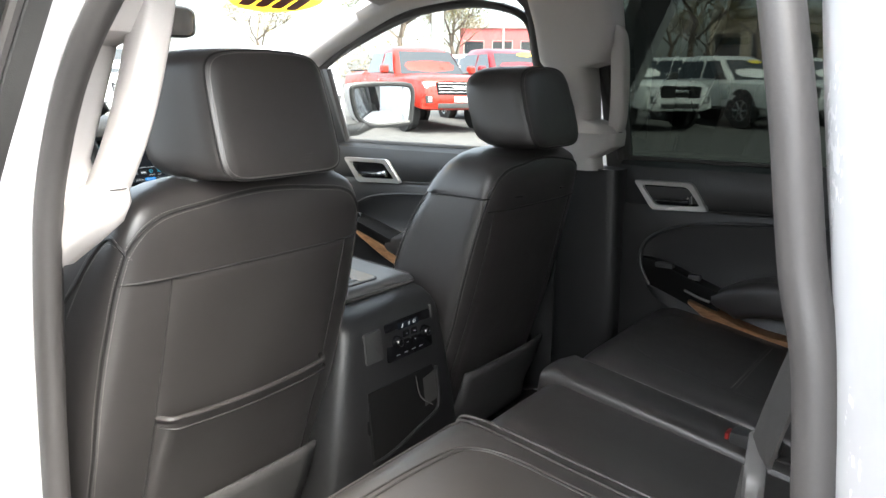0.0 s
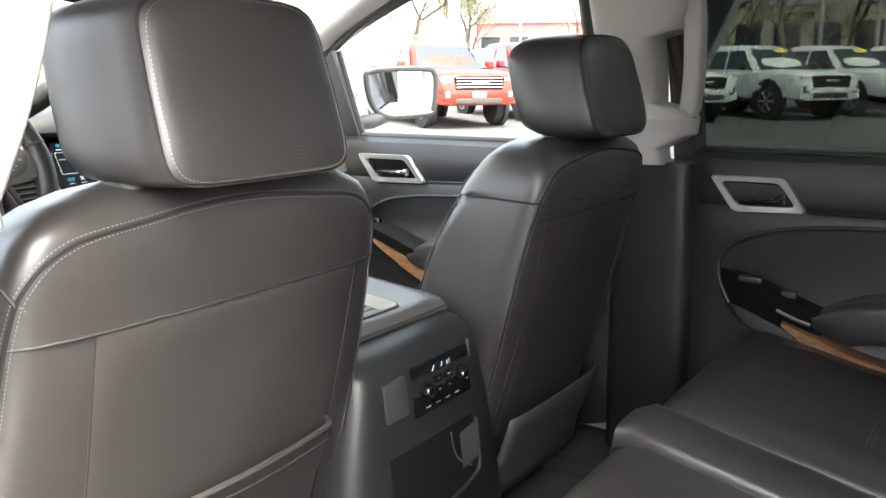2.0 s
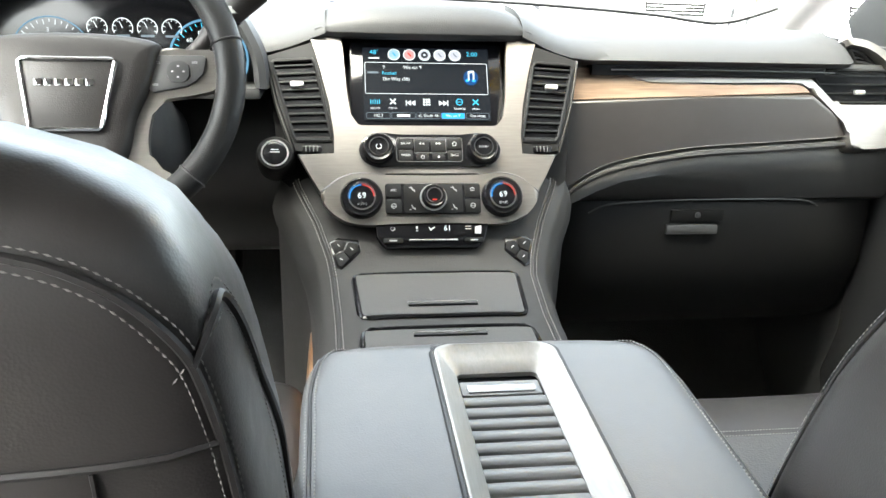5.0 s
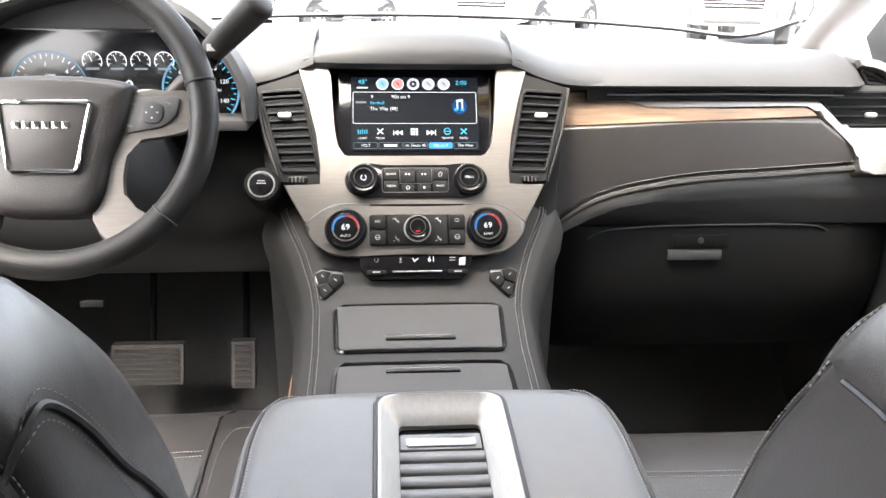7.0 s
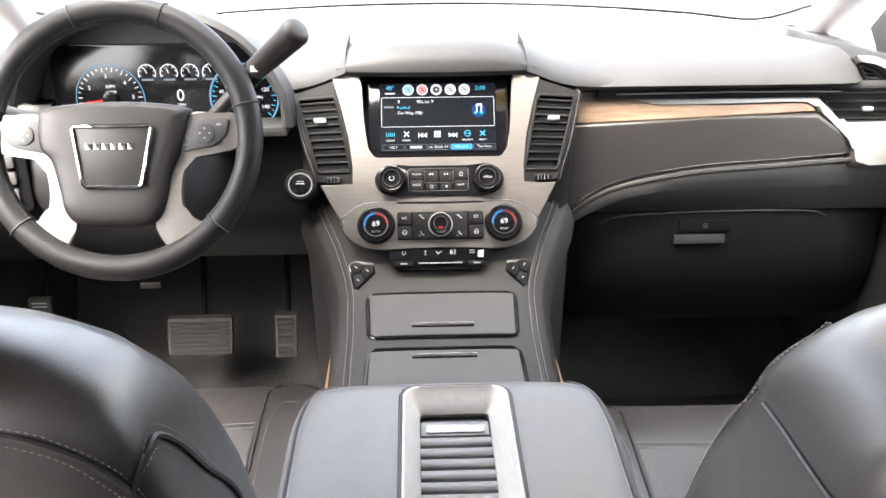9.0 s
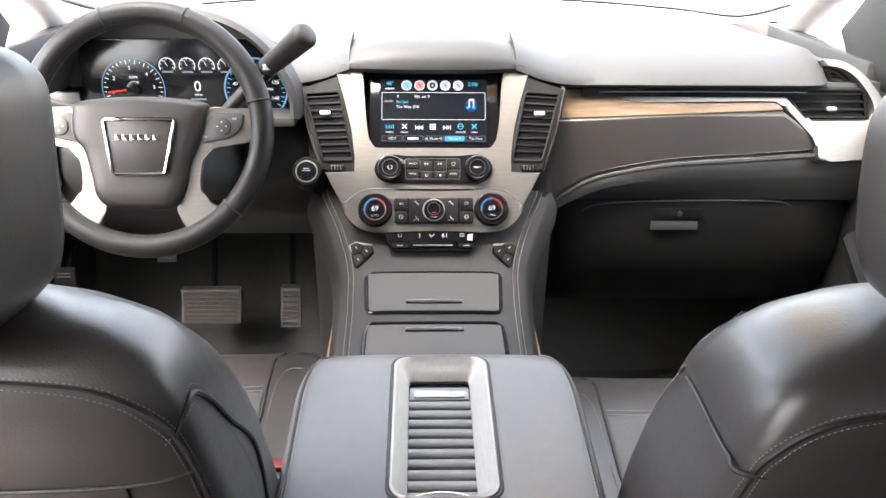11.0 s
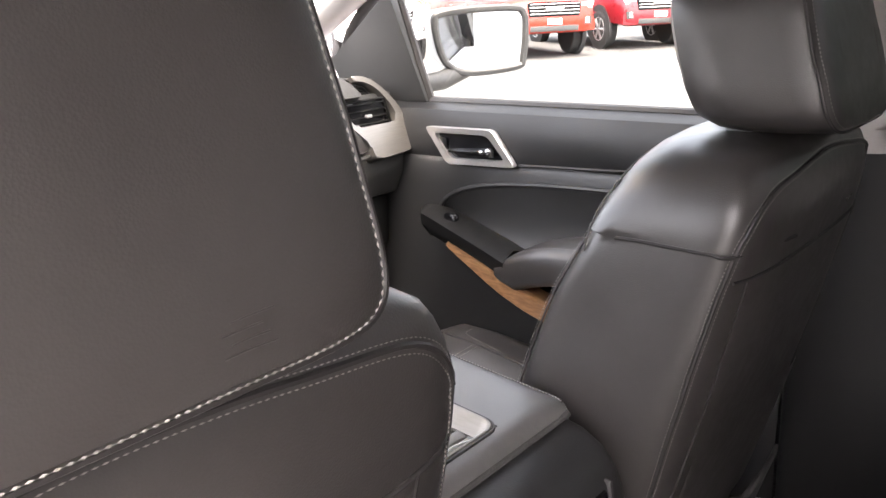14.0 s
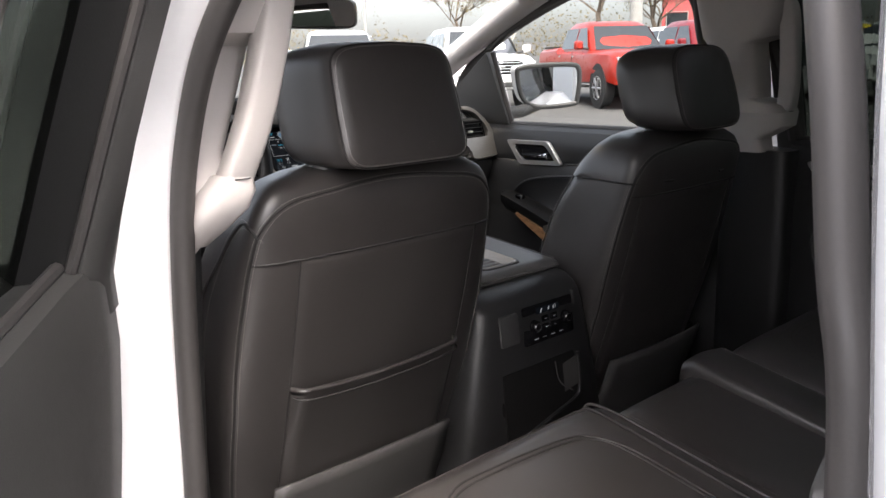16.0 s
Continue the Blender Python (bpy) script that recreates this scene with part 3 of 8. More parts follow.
def front_seat(name, cx, dz, cushion_dz, head_dz, head_dy, inboard, reach, label):
    seat = thing(name, (cx, 1.3, 0.6), label, "car seat", "front seats")
    zs = [0.74 + 0.0305 * i for i in range(18)] + [1.275, 1.283, 1.2855, 1.294, 1.305, 1.322, 1.338, 1.350, 1.358, 1.366, 1.371, 1.375, 1.379]
    back = part("backrest", loft([[back_point(cx, dz, 360 * k / 56, z) for k in range(56)] for z in zs]), LEATHER, seat)
    # seam round the rear edge, from the sides over the top, with its two stitch rows
    top = [(-0.244, 1.10), (-0.238, 1.20), (-0.230, 1.268), (-0.217, 1.306), (-0.180, 1.335), (-0.10, 1.347), (-0.05, 1.352), (0.0, 1.354), (0.05, 1.352), (0.10, 1.347), (0.180, 1.335), (0.217, 1.306), (0.230, 1.268), (0.238, 1.20), (0.244, 1.10)]
    full = [(-0.228, 0.80), (-0.240, 0.95)] + top + [(0.240, 0.95), (0.228, 0.80)]
    full = [(x * (0.935 if inboard < 0 else 1.016), z) for x, z in full]
    flat = smooth_line([(x, z, 0) for x, z in full], 7)
    part("piping", tube([back_rear(cx, dz, p.x, p.y, 0.0005) for p in flat], 0.0022, 6), SEAM, seat)
    for k, shift in enumerate((0.984, 1.012)):
        rim = [back_rear(cx, dz, p.x * shift, p.y + (0.0035 if shift > 1 else -0.0035) * min(1, max(0, (p.y - 1.2) / 0.1)), 0.001) for p in flat]
        part("stitching", stitches(rim), THREAD, seat)
    # yoke seams that run forward from the corners
    for s in (-1, 1):
        run = ((0.953, 1.290), (0.964, 1.308), (0.981, 1.311), (1.004, 1.288), (1.031, 1.251), (1.067, 1.184), (1.09, 1.10)) if inboard > 0 else ((0.916, 1.276), (0.935, 1.279), (0.955, 1.281), (0.98, 1.282), (1.005, 1.283), (1.03, 1.284), (1.055, 1.284))
        for k, d in enumerate((0.0, -0.006, 0.006) if inboard > 0 else (0.0,)):
            pts = smooth_line([back_side(cx, dz, s, y + 0.5 * d, z + d) for y, z in run], 7)
            part("stitching" if k else "piping", stitches(pts) if k else tube(pts, 0.0022, 6), THREAD if k else SEAM, seat)
        # front edge of the side bolster
        pts = smooth_line([back_point(cx, dz, a if s > 0 else 180 - a, z, 0.0015) for a, z in ((38, 1.335), (36, 1.28), (34, 1.20), (32, 1.08), (30, 0.95))], 8)
        part("piping", tube(pts, 0.0014, 6), SEAM, seat)
        part("stitching", stitches([p + Vector((0, 0.004, 0)) for p in pts]), THREAD, seat)
    # seam along the front of the top, down over both shoulders
    edge = [(26, 1.262), (34, 1.300), (46, 1.330), (60, 1.348), (76, 1.357), (90, 1.360), (104, 1.357), (120, 1.348), (134, 1.330), (146, 1.300), (154, 1.262)]
    for k, d in enumerate((0.0, -0.004, 0.004)):
        pts = smooth_line([back_point(cx, dz, a, z + d, 0.0010) for a, z in edge], 8)
        part("stitching" if k else "piping", stitches(pts, r=0.0009) if k else tube(pts, 0.0013, 6), THREAD if k else SEAM, seat)
    # rear panel below the yoke, with the map pocket and its elastic lip
    us = np.linspace(-0.165, 0.19, 15)
    panel_top = 1.249

    def panel(u, v):
        edge = min(1, (u + 0.165) / 0.012, (0.19 - u) / 0.012, (panel_top - v) / 0.01)
        return back_rear(cx, dz, u * (1 if inboard > 0 else -1), v, 0.0005 + (0.003 if inboard > 0 else 0.0015) * max(0, edge) ** 0.5)
    part("rear_panel", sheet(panel, np.concatenate((us[:1], [us[0] + 0.006], us[1:-1], [us[-1] - 0.006], us[-1:])), np.concatenate((np.linspace(0.83, panel_top - 0.009, 20), [panel_top - 0.003, panel_top]))), LEATHER, seat)
    seam = [back_rear(cx, dz, x, panel_top + 0.002, 0.001) for x in np.linspace(-0.238, 0.238, 24) * (1.0 if inboard > 0 else 0.88)]
    part("piping", tube(seam, 0.002, 6), SEAM, seat)
    for e in (-0.165, 0.19):
        x = e * (1 if inboard > 0 else -1)
        part("piping", tube([back_rear(cx, dz, x, z, 0.001) for z in np.linspace(0.84, panel_top, 16)], 0.0013, 6), SEAM, seat)

    def pocket(u, v):
        edge = max(0, min(1, (u + 0.163) / 0.014, (0.178 - u) / 0.014))
        return back_rear(cx, dz, u * (1 if inboard > 0 else -1), v, 0.004 + edge ** 0.5 * ((0.010 + 0.010 * max(0, (v - 0.93) / 0.1)) if inboard > 0 else 0.002))
    us = np.concatenate(([-0.163, -0.158, -0.15], np.linspace(-0.14, 0.16, 13), [0.168, 0.174, 0.178]))
    pk = part("map_pocket", sheet(pocket, us, np.linspace(0.83, 1.030, 12)), LEATHER, seat)
    if inboard > 0:
        lip = [pocket(u, 1.030) + Vector((0, -0.001, 0.001 + 0.008 * abs(u / 0.17) ** 2)) for u in us]
        part("pocket_lip", tube(lip, 0.0042, 8), LEATHER, pk)
        part("piping", tube([p + Vector((0, -0.004, -0.014)) for p in lip], 0.0018, 6), SEAM, pk)
    # hard lower cover

    def cover(u, v):
        return back_rear(cx, dz, u * (1 if inboard > 0 else -1), v, 0.03 - 0.1 * max(0, 0.80 - v))
    ob = part("lower_cover", sheet(cover, np.linspace(-0.19, 0.185, 12), np.linspace(0.70, 0.872, 8)), GREY_PLASTIC, seat, "dark grey hard plastic lower seat back cover")
    so = ob.modifiers.new("thick", "SOLIDIFY")
    so.thickness = 0.006
    # headrest
    hz = 1.464 + head_dz
    secs = [(0.882, 0.070, 0.050), (0.8835, 0.098, 0.072), (0.887, 0.1125, 0.0835), (0.892, 0.1195, 0.0875), (0.900, 0.1235, 0.0895), (0.918, 0.126, 0.091), (0.945, 0.130, 0.092), (0.98, 0.139, 0.091),
            (1.005, 0.142, 0.088), (1.022, 0.137, 0.080), (1.031, 0.124, 0.066), (1.035, 0.10, 0.045)]

    def head(y, w, h):
        slim = lambda u: u * (0.955 - 0.03 * min(1, max(0, (y - 0.92) / 0.08))) if inboard > 0 and u > 0 else u
        return ellipse_ring(lambda u, v: Vector((cx + 0.012 + slim(u) * (1 - 0.03 * v / 0.09), y + head_dy + 0.25 * v, hz + v - (0.006 * (u / 0.1) ** 2 if v > 0 else 0))), w, h, 7.5 if inboard > 0 else 5.0, 64)
    hr = part("headrest", loft([head(*q) for q in secs]), LEATHER, seat)
    ring = head(0.8925, 0.1203, 0.0883)
    part("piping", tube(ring, 0.0018, 6, True), SEAM, hr)
    part("stitching", stitches(head(0.8875, 0.1145, 0.0850), closed=True, r=0.0007), THREAD, hr)
    if inboard > 0:
        for k in range(4):
            part("crease", tube(smooth_line([(cx + 0.034 + 0.004 * (k % 2), 0.8938, 1.392 + 0.0042 * k), (cx + 0.045, 0.8929, 1.3928 + 0.0042 * k), (cx + 0.058 - 0.003 * (k % 3), 0.8938, 1.3920 + 0.0044 * k)], 4), 0.00045, 6), LEATHER, hr)
    for x in (-0.085, 0.055) if inboard > 0 else (0.085, -0.055):
        part("headrest_post", tube([(cx + x, 0.985, 1.34 + dz), (cx + x, 0.985, 1.40 + head_dz)], 0.008, 12), CHROME, seat)
        collar = [ellipse_ring(lambda u, v, z=z: Vector((cx + x + u, 0.985 + v, z + dz)), r, r * 0.8, 2.4, 20) for z, r in ((1.372, 0.03), (1.382, 0.029), (1.386, 0.024))]
        part("post_collar", loft(collar), PLASTIC, seat)
    # cushion with bolsters, insert and stitch lines

    def cushion(y, w, z1, z0=0.72):
        return ellipse_ring(lambda u, v: Vector((cx + u, 1.25 + (y - 1.25) * (reach if y > 1.25 else 1), (z0 + z1) / 2 + cushion_dz + v + (0.03 * abs(u / w) ** 4 if v > 0 else 0))), w, (z1 - z0) / 2, 5, 40)
    part("seat_cushion", loft([cushion(1.13, 0.20, 0.88), cushion(1.16, 0.24, 0.905), cushion(1.25, 0.255, 0.905), cushion(1.40, 0.26, 0.915), cushion(1.52, 0.258, 0.935), cushion(1.58, 0.252, 0.938), cushion(1.615, 0.24, 0.92), cushion(1.635, 0.215, 0.87, 0.75)]), LEATHER, seat)

    def on_cushion(x, y):
        z1 = interp([(1.13, 0.88), (1.16, 0.905), (1.25, 0.905), (1.40, 0.915), (1.52, 0.935), (1.58, 0.938), (1.615, 0.92)], y)[0]
        k = abs(x) / 0.255
        return Vector((cx + x, 1.25 + (y - 1.25) * (reach if y > 1.25 else 1), (0.72 + z1) / 2 + cushion_dz + (z1 - 0.72) / 2 * (1 - min(0.999, k) ** 5) ** 0.2 + 0.03 * k ** 4 + 0.0012))
    for e in (-0.165, 0.165):
        pts = [on_cushion(e, y) for y in np.linspace(1.16, 1.57, 20)] + [on_cushion(e * 1.08, 1.60)]
        part("piping", tube(pts, 0.0022, 6), SEAM, seat)
        pts = smooth_line([on_cushion(e * 1.05, 1.16), on_cushion(e * 1.06, 1.40), on_cushion(e * 1.07, 1.50), on_cushion(e * 1.14, 1.545), on_cushion(e * 1.3, 1.55)], 8)
        part("stitching", stitches(pts, r=0.0009), THREAD, seat)
    for y in (1.503, 1.511):
        part("stitching", stitches([on_cushion(x, y) + Vector((0, 0, 0.0012)) for x in np.linspace(-0.16, 0.16, 20)], r=0.0009), THREAD, seat)
    part("insert", sheet(lambda u, v: on_cushion(u, v) + Vector((0, 0, 0.003 * min(1, (0.16 - abs(u)) / 0.02))), np.concatenate(([-0.16, -0.15], np.linspace(-0.14, 0.14, 9), [0.15, 0.16])), np.linspace(1.15, 1.499, 15)), LEATHER_SOFT, seat, "perforated black leather insert")
    part("seat_base", slab(cx - 0.22, cx + 0.22, 1.16, 1.58, 0.60, 0.76, 0.02), PLASTIC, seat)
    for x in (-0.17, 0.17):
        part("seat_rail", slab(cx + x - 0.02, cx + x + 0.02, 0.98, 1.62, 0.60, 0.635, 0.004), PLASTIC, seat)
    return seat


driver = front_seat("driver_seat", -0.422, 0.0, 0.0, 0.0, 0.028, 1, 1.21, "black leather driver's bucket seat with grey double stitching")
passenger = front_seat("passenger_seat", 0.428, -0.012, -0.035, -0.008, 0.016, -1, 1.14, "black leather front passenger bucket seat with grey stitching")

# ---- second row bench ----
def bench_cushion(name, x0, x1, y1, z1, label):
    seat = thing(name, ((x0 + x1) / 2, 0.4, 0.6), label, "car seat", "second row seats")
    cx, w = (x0 + x1) / 2, (x1 - x0) / 2

    def ring(y, k, zt, zb):
        return ellipse_ring(lambda u, v: Vector((cx + u, y, (zt + zb) / 2 + v)), w * k, (zt - zb) / 2, 7, 40)
    top = lambda y: z1 - 0.19 * max(0, y1 - 0.06 - y)
    part("seat_cushion", loft([ring(0.10, 0.98, top(0.10), 0.76), ring(0.3, 1.0, top(0.3), 0.76), ring(0.5, 1.0, top(0.5), 0.76), ring(y1 - 0.06, 1.0, z1, 0.77), ring(y1 - 0.03, 0.995, z1 - 0.004, 0.77),
                               ring(y1 - 0.01, 0.98, z1 - 0.02, 0.78), ring(y1, 0.95, z1 - 0.05, 0.80)]), LEATHER, seat)
    rear = [ellipse_ring(lambda u, v, q=q: Vector((cx + u, q[0] + v, q[1])), w * 0.99, q[2], 5, 32) for q in ((0.10, 0.86, 0.06), (0.07, 1.0, 0.075), (0.01, 1.2, 0.075), (-0.03, 1.36, 0.06), (-0.045, 1.42, 0.03))]
    part("backrest", loft(rear), LEATHER, seat)
    part("seat_base", slab(x0 + 0.03, x1 - 0.03, 0.12, y1 - 0.12, 0.60, 0.79, 0.02), PLASTIC, seat)

    def on(x, y):
        zt = top(y) if y < y1 - 0.03 else interp([(y1 - 0.03, z1 - 0.004), (y1 - 0.01, z1 - 0.02), (y1, z1 - 0.05)], y)[0]
        k = min(0.998, abs(x - cx) / w)
        return Vector((x, y, (zt + 0.77) / 2 + (zt - 0.77) / 2 * (1 - k ** 7) ** (1 / 7) + 0.0012))
    return seat, on


left, on = bench_cushion("bench_seat", -0.72, -0.145, 0.762, 0.972, "black leather second row seat with sewn insert panel")
for inset in (0.0, 0.009):
    pts = smooth_line([on(-0.255 + inset, 0.2), on(-0.255 + inset, 0.5), on(-0.258 + inset, 0.61), on(-0.275, 0.655 + inset), on(-0.32, 0.675 + inset), on(-0.45, 0.685 + inset), on(-0.54, 0.68 + inset), on(-0.575 - inset, 0.64), on(-0.585 - inset, 0.5), on(-0.585 - inset, 0.2)], 10)
    part("stitching", stitches(pts, 0.006, 0.0042, 0.0009), THREAD, left)
    part("piping", tube([p + Vector((0, 0, -0.0005)) for p in pts], 0.0018, 6), SEAM, left)
rim = smooth_line([on(-0.205, 0.2), on(-0.205, 0.5), on(-0.206, 0.70), on(-0.215, 0.735), on(-0.25, 0.745), on(-0.45, 0.748), on(-0.65, 0.745)], 8)
part("piping", tube(rim, 0.0028, 6), SEAM, left)
part("welt", tube(smooth_line([on(-0.172, 0.2), on(-0.172, 0.5), on(-0.172, 0.72), on(-0.19, 0.752), on(-0.25, 0.758), on(-0.6, 0.758)], 8), 0.0028, 6), LEATHER, left)
middle, on = bench_cushion("bench_seat", -0.139, 0.225, 0.755, 0.940, "narrow black leather middle seat of the second row")
rows = [(0.2, 0.838, 0.95), (0.34, 0.866, 1.0), (0.50, 0.90, 1.0), (0.66, 0.933, 1.0), (0.72, 0.945, 1.0), (0.748, 0.935, 0.9), (0.758, 0.90, 0.7)]
part("bolster", loft([ellipse_ring(lambda u, v, y=y, z=z, k=k: Vector((0.168 + u * k, y, z + v * k)), 0.062, 0.026, 3.2, 28) for y, z, k in rows]), LEATHER, middle)
part("welt", tube(smooth_line([Vector((0.112, y, z + 0.014)) for y, z, k in rows[:-2]], 5), 0.0025, 6), LEATHER, middle)
part("stitching", stitches(smooth_line([Vector((0.205, y, z + 0.0255)) for y, z, k in rows[:-2]], 6), 0.006, 0.0042, 0.0008), THREAD, middle)
part("stitching", stitches([on(-0.115, y) for y in np.linspace(0.2, 0.70, 14)], 0.006, 0.0042, 0.0006), SEAM, middle)
right, on = bench_cushion("bench_seat", 0.235, 0.76, 0.74, 0.965, "black leather second row seat beside the closed door")
for inset in (0.0, 0.009):
    pts = smooth_line([on(0.33 - inset, 0.2), on(0.33 - inset, 0.5), on(0.335, 0.60 + inset), on(0.39, 0.655 + inset), on(0.5, 0.665 + inset), on(0.62, 0.655 + inset), on(0.665 + inset, 0.6), on(0.67 + inset, 0.45), on(0.67 + inset, 0.2)], 10)
    part("stitching", stitches(pts, 0.006, 0.0042, 0.0006), SEAM, right)
part("stitching", stitches([on(x, 0.43 + 0.008 * k) for k in (0, 1) for x in np.linspace(0.34, 0.66, 16)], 0.006, 0.0042, 0.0007), THREAD, right)

# belt buckle sunk between the seats
buckle = thing("seat_belt_buckle", (0.17, 0.36, 0.88), "black seat belt buckle with a red release, lying on the bench", "buckle")
part("housing", slab(0.125, 0.165, 0.30, 0.385, 0.885, 0.917, 0.008), PLASTIC, buckle)
part("release_button", slab(0.130, 0.160, 0.386, 0.393, 0.892, 0.911, 0.002), RED_TAB, buckle, "red release button")
part("buckle_stalk", slab(0.13, 0.16, 0.20, 0.31, 0.86, 0.885, 0.008), WEBBING, buckle)
# belt that hangs by the open doorway
belt = thing("seat_belt", (-0.64, 0.17, 1.0), "dark grey woven seat belt with plastic tongue beside the doorway", "seat belt")
def strap(pts, width):
    p = smooth_line(pts, 8)
    return loft([[q + Vector((-width / 2, -0.012, 0)), q + Vector((width / 2, 0.012, 0)), q + Vector((width / 2 - 0.001, 0.0145, 0)), q + Vector((-width / 2 - 0.001, -0.0095, 0))] for q in p])
part("webbing", strap([(-0.665, 0.075, 1.60), (-0.65, 0.125, 1.40), (-0.63, 0.165, 1.27), (-0.625, 0.178, 1.22)], 0.047), WEBBING, belt)
part("webbing", strap([(-0.63, 0.182, 1.20), (-0.645, 0.185, 1.12), (-0.67, 0.17, 0.95)], 0.047), WEBBING, belt)
part("tongue", loft([ellipse_ring(lambda u, v, k=k, d=d: Vector((-0.622 + u * k, 0.182 + d + 0.15 * u, 1.208 + v * k + 0.22 * u)), 0.036, 0.013, 4, 20) for k, d in ((0.9, -0.008), (1, -0.004), (1, 0.005), (0.85, 0.009))]), GREY_PLASTIC, belt, "grey plastic latch tongue")


# ---- dashboard ----
def stack(u, v, n=0.0):
    """A point on the sloping centre stack: u across, v up the slope, n towards the cabin."""
    return Vector((u, 1.775 + 0.4819 * v - 0.8762 * n, 1.22 + 0.8762 * v + 0.4819 * n))


def face(y):
    """Upright plane at y, facing rearward."""
    return lambda u, v, n=0.0: Vector((u, y - n, v))


def leaned(y):
    """Plane at y that leans away at the top, as the trim band of the dash does."""
    return lambda u, v, n=0.0: Vector((u, y + 0.4 * (v - 1.275) - 0.93 * n, v + 0.37 * n))


dash = thing("dashboard", (0, 2.1, 1.0), "black soft-touch dashboard with wood and champagne satin trim", "dashboard")
# upper pad, dipping to the sides of the centre hood
rings = []
xs = np.concatenate((np.linspace(-0.70, -0.63, 5), np.linspace(-0.56, 0.56, 29), np.linspace(0.62, 0.675, 4), [0.688, 0.696, 0.70]))
for x in xs:
    end = max(0.0, (abs(x) - 0.655) / 0.045)
    d = 0.006 * end ** 2
    lift = 0.016 * math.exp(-((abs(x) - 0.0) / 0.16) ** 2)
    back = 0.055 * math.exp(-(x / 0.15) ** 4)
    fall_off = 0.05 * (x / 0.8) ** 2
    prof = [(2.50, 1.40 - fall_off), (2.45, 1.405 - fall_off), (2.25, 1.400 + lift * 0.5 - fall_off * 0.7), (2.08, 1.392 + lift - fall_off * 0.3), (1.985 + back * 0.5, 1.384), (1.94 + back, 1.374), (1.912 + back, 1.3625), (1.894 + back, 1.350), (1.885 + back, 1.338), (1.897 + back, 1.330), (1.94 + back, 1.326), (2.1, 1.30), (2.45, 1.28)]
    rings.append([Vector((x, y + (0.035 * end ** 3 if y < 2.2 else 0), z - d * (1 if z > 1.345 else -0.4))) for y, z in prof])
part("pad", loft(rings), PAD, dash, "black grained upper dash pad")
# seam of the airbag door and speaker grille on the pad
part("airbag_seam", tube([Vector((x, y, 1.3925)) for x, y in ((-0.12, 2.16), (-0.10, 2.13), (0.0, 2.12), (0.10, 2.13), (0.12, 2.16), (0.12, 2.3), (-0.12, 2.3), (-0.12, 2.16))], 0.0012, 4), PLASTIC, dash)
part("light_sensor", loft([ellipse_ring(lambda u, v, z=z, r=r: Vector((u, 2.33 + v, z)), r, r, 2, 16) for z, r in ((1.385, 0.014), (1.398, 0.012), (1.404, 0.006))]), PLASTIC, dash)
# body behind the trim
part("body", loft([[Vector((x, y, z)) for y, z in ((1.925, 1.335), (1.915, 1.22), (1.95, 1.12), (2.02, 1.02), (2.3, 1.0), (2.42, 1.30))] for x in (-0.78, 0.80)]), VINYL, dash)
# passenger side: leather panel, wood, satin sweep
top = [(0.215, 1.276), (0.43, 1.284), (0.62, 1.289), (0.668, 1.256), (0.686, 1.226)]
low = [(p.x, p.y) for p in smooth_line([(0.681, 1.224, 0), (0.558, 1.216, 0), (0.426, 1.207, 0), (0.312, 1.188, 0), (0.253, 1.163, 0), (0.209, 1.127, 0)], 5)]
bm = extruded(top[::1] + low, 0.03, face(1.912), 0.006, 3)
part("leather_panel", bm, LEATHER, dash)
seam = smooth_line([(0.209, 1.878, 1.129), (0.253, 1.878, 1.166), (0.312, 1.878, 1.191), (0.426, 1.878, 1.211), (0.558, 1.878, 1.220), (0.683, 1.879, 1.229)], 12)
part("piping", tube([p + Vector((0, 0.001, -0.0155)) for p in seam], 0.0042, 8), SEAM, dash)
part("stitching", stitches([p + Vector((0, -0.0035, -0.002)) for p in seam]), THREAD, dash)
part("stitching", stitches([p + Vector((0, -0.0035, -0.009)) for p in seam]), THREAD, dash)
wood = [(u, v - 0.006) for u, v in [(0.226, 1.274), (0.229, 1.322), (0.288, 1.322), (0.318, 1.311), (0.345, 1.300), (0.47, 1.299), (0.602, 1.302), (0.614, 1.297), (0.622, 1.2885), (0.43, 1.282)]]
part("wood_strip", extruded(wood, 0.026, leaned(1.917), 0.003), WOOD, dash, "open-pore brown wood strip")
sat = smooth_line([(0.318, 1.3135, 0), (0.36, 1.3145, 0), (0.50, 1.3150, 0), (0.598, 1.3150, 0), (0.617, 1.311, 0), (0.639, 1.292, 0), (0.655, 1.276, 0), (0.669, 1.270, 0), (0.72, 1.270, 0), (0.766, 1.271, 0), (0.779, 1.277, 0), (0.780, 1.295, 0), (0.768, 1.318, 0), (0.748, 1.341, 0), (0.722, 1.356, 0), (0.694, 1.361, 0)], 4) + \
    smooth_line([(0.690, 1.371, 0), (0.722, 1.368, 0), (0.754, 1.352, 0), (0.778, 1.329, 0), (0.797, 1.302, 0), (0.806, 1.27, 0), (0.804, 1.232, 0), (0.797, 1.211, 0), (0.745, 1.206, 0), (0.693, 1.204, 0), (0.682, 1.213, 0), (0.681, 1.232, 0)], 4) + \
    smooth_line([(0.672, 1.243, 0), (0.650, 1.265, 0), (0.624, 1.289, 0), (0.604, 1.3015, 0), (0.47, 1.3005, 0), (0.35, 1.301, 0), (0.328, 1.308, 0)], 4)
part("satin_sweep", extruded([(p.x, p.y - 0.008) for p in sat], 0.036, leaned(1.925), 0.0045, 4), SATIN, dash, "champagne satin metal trim sweep and vent surround")
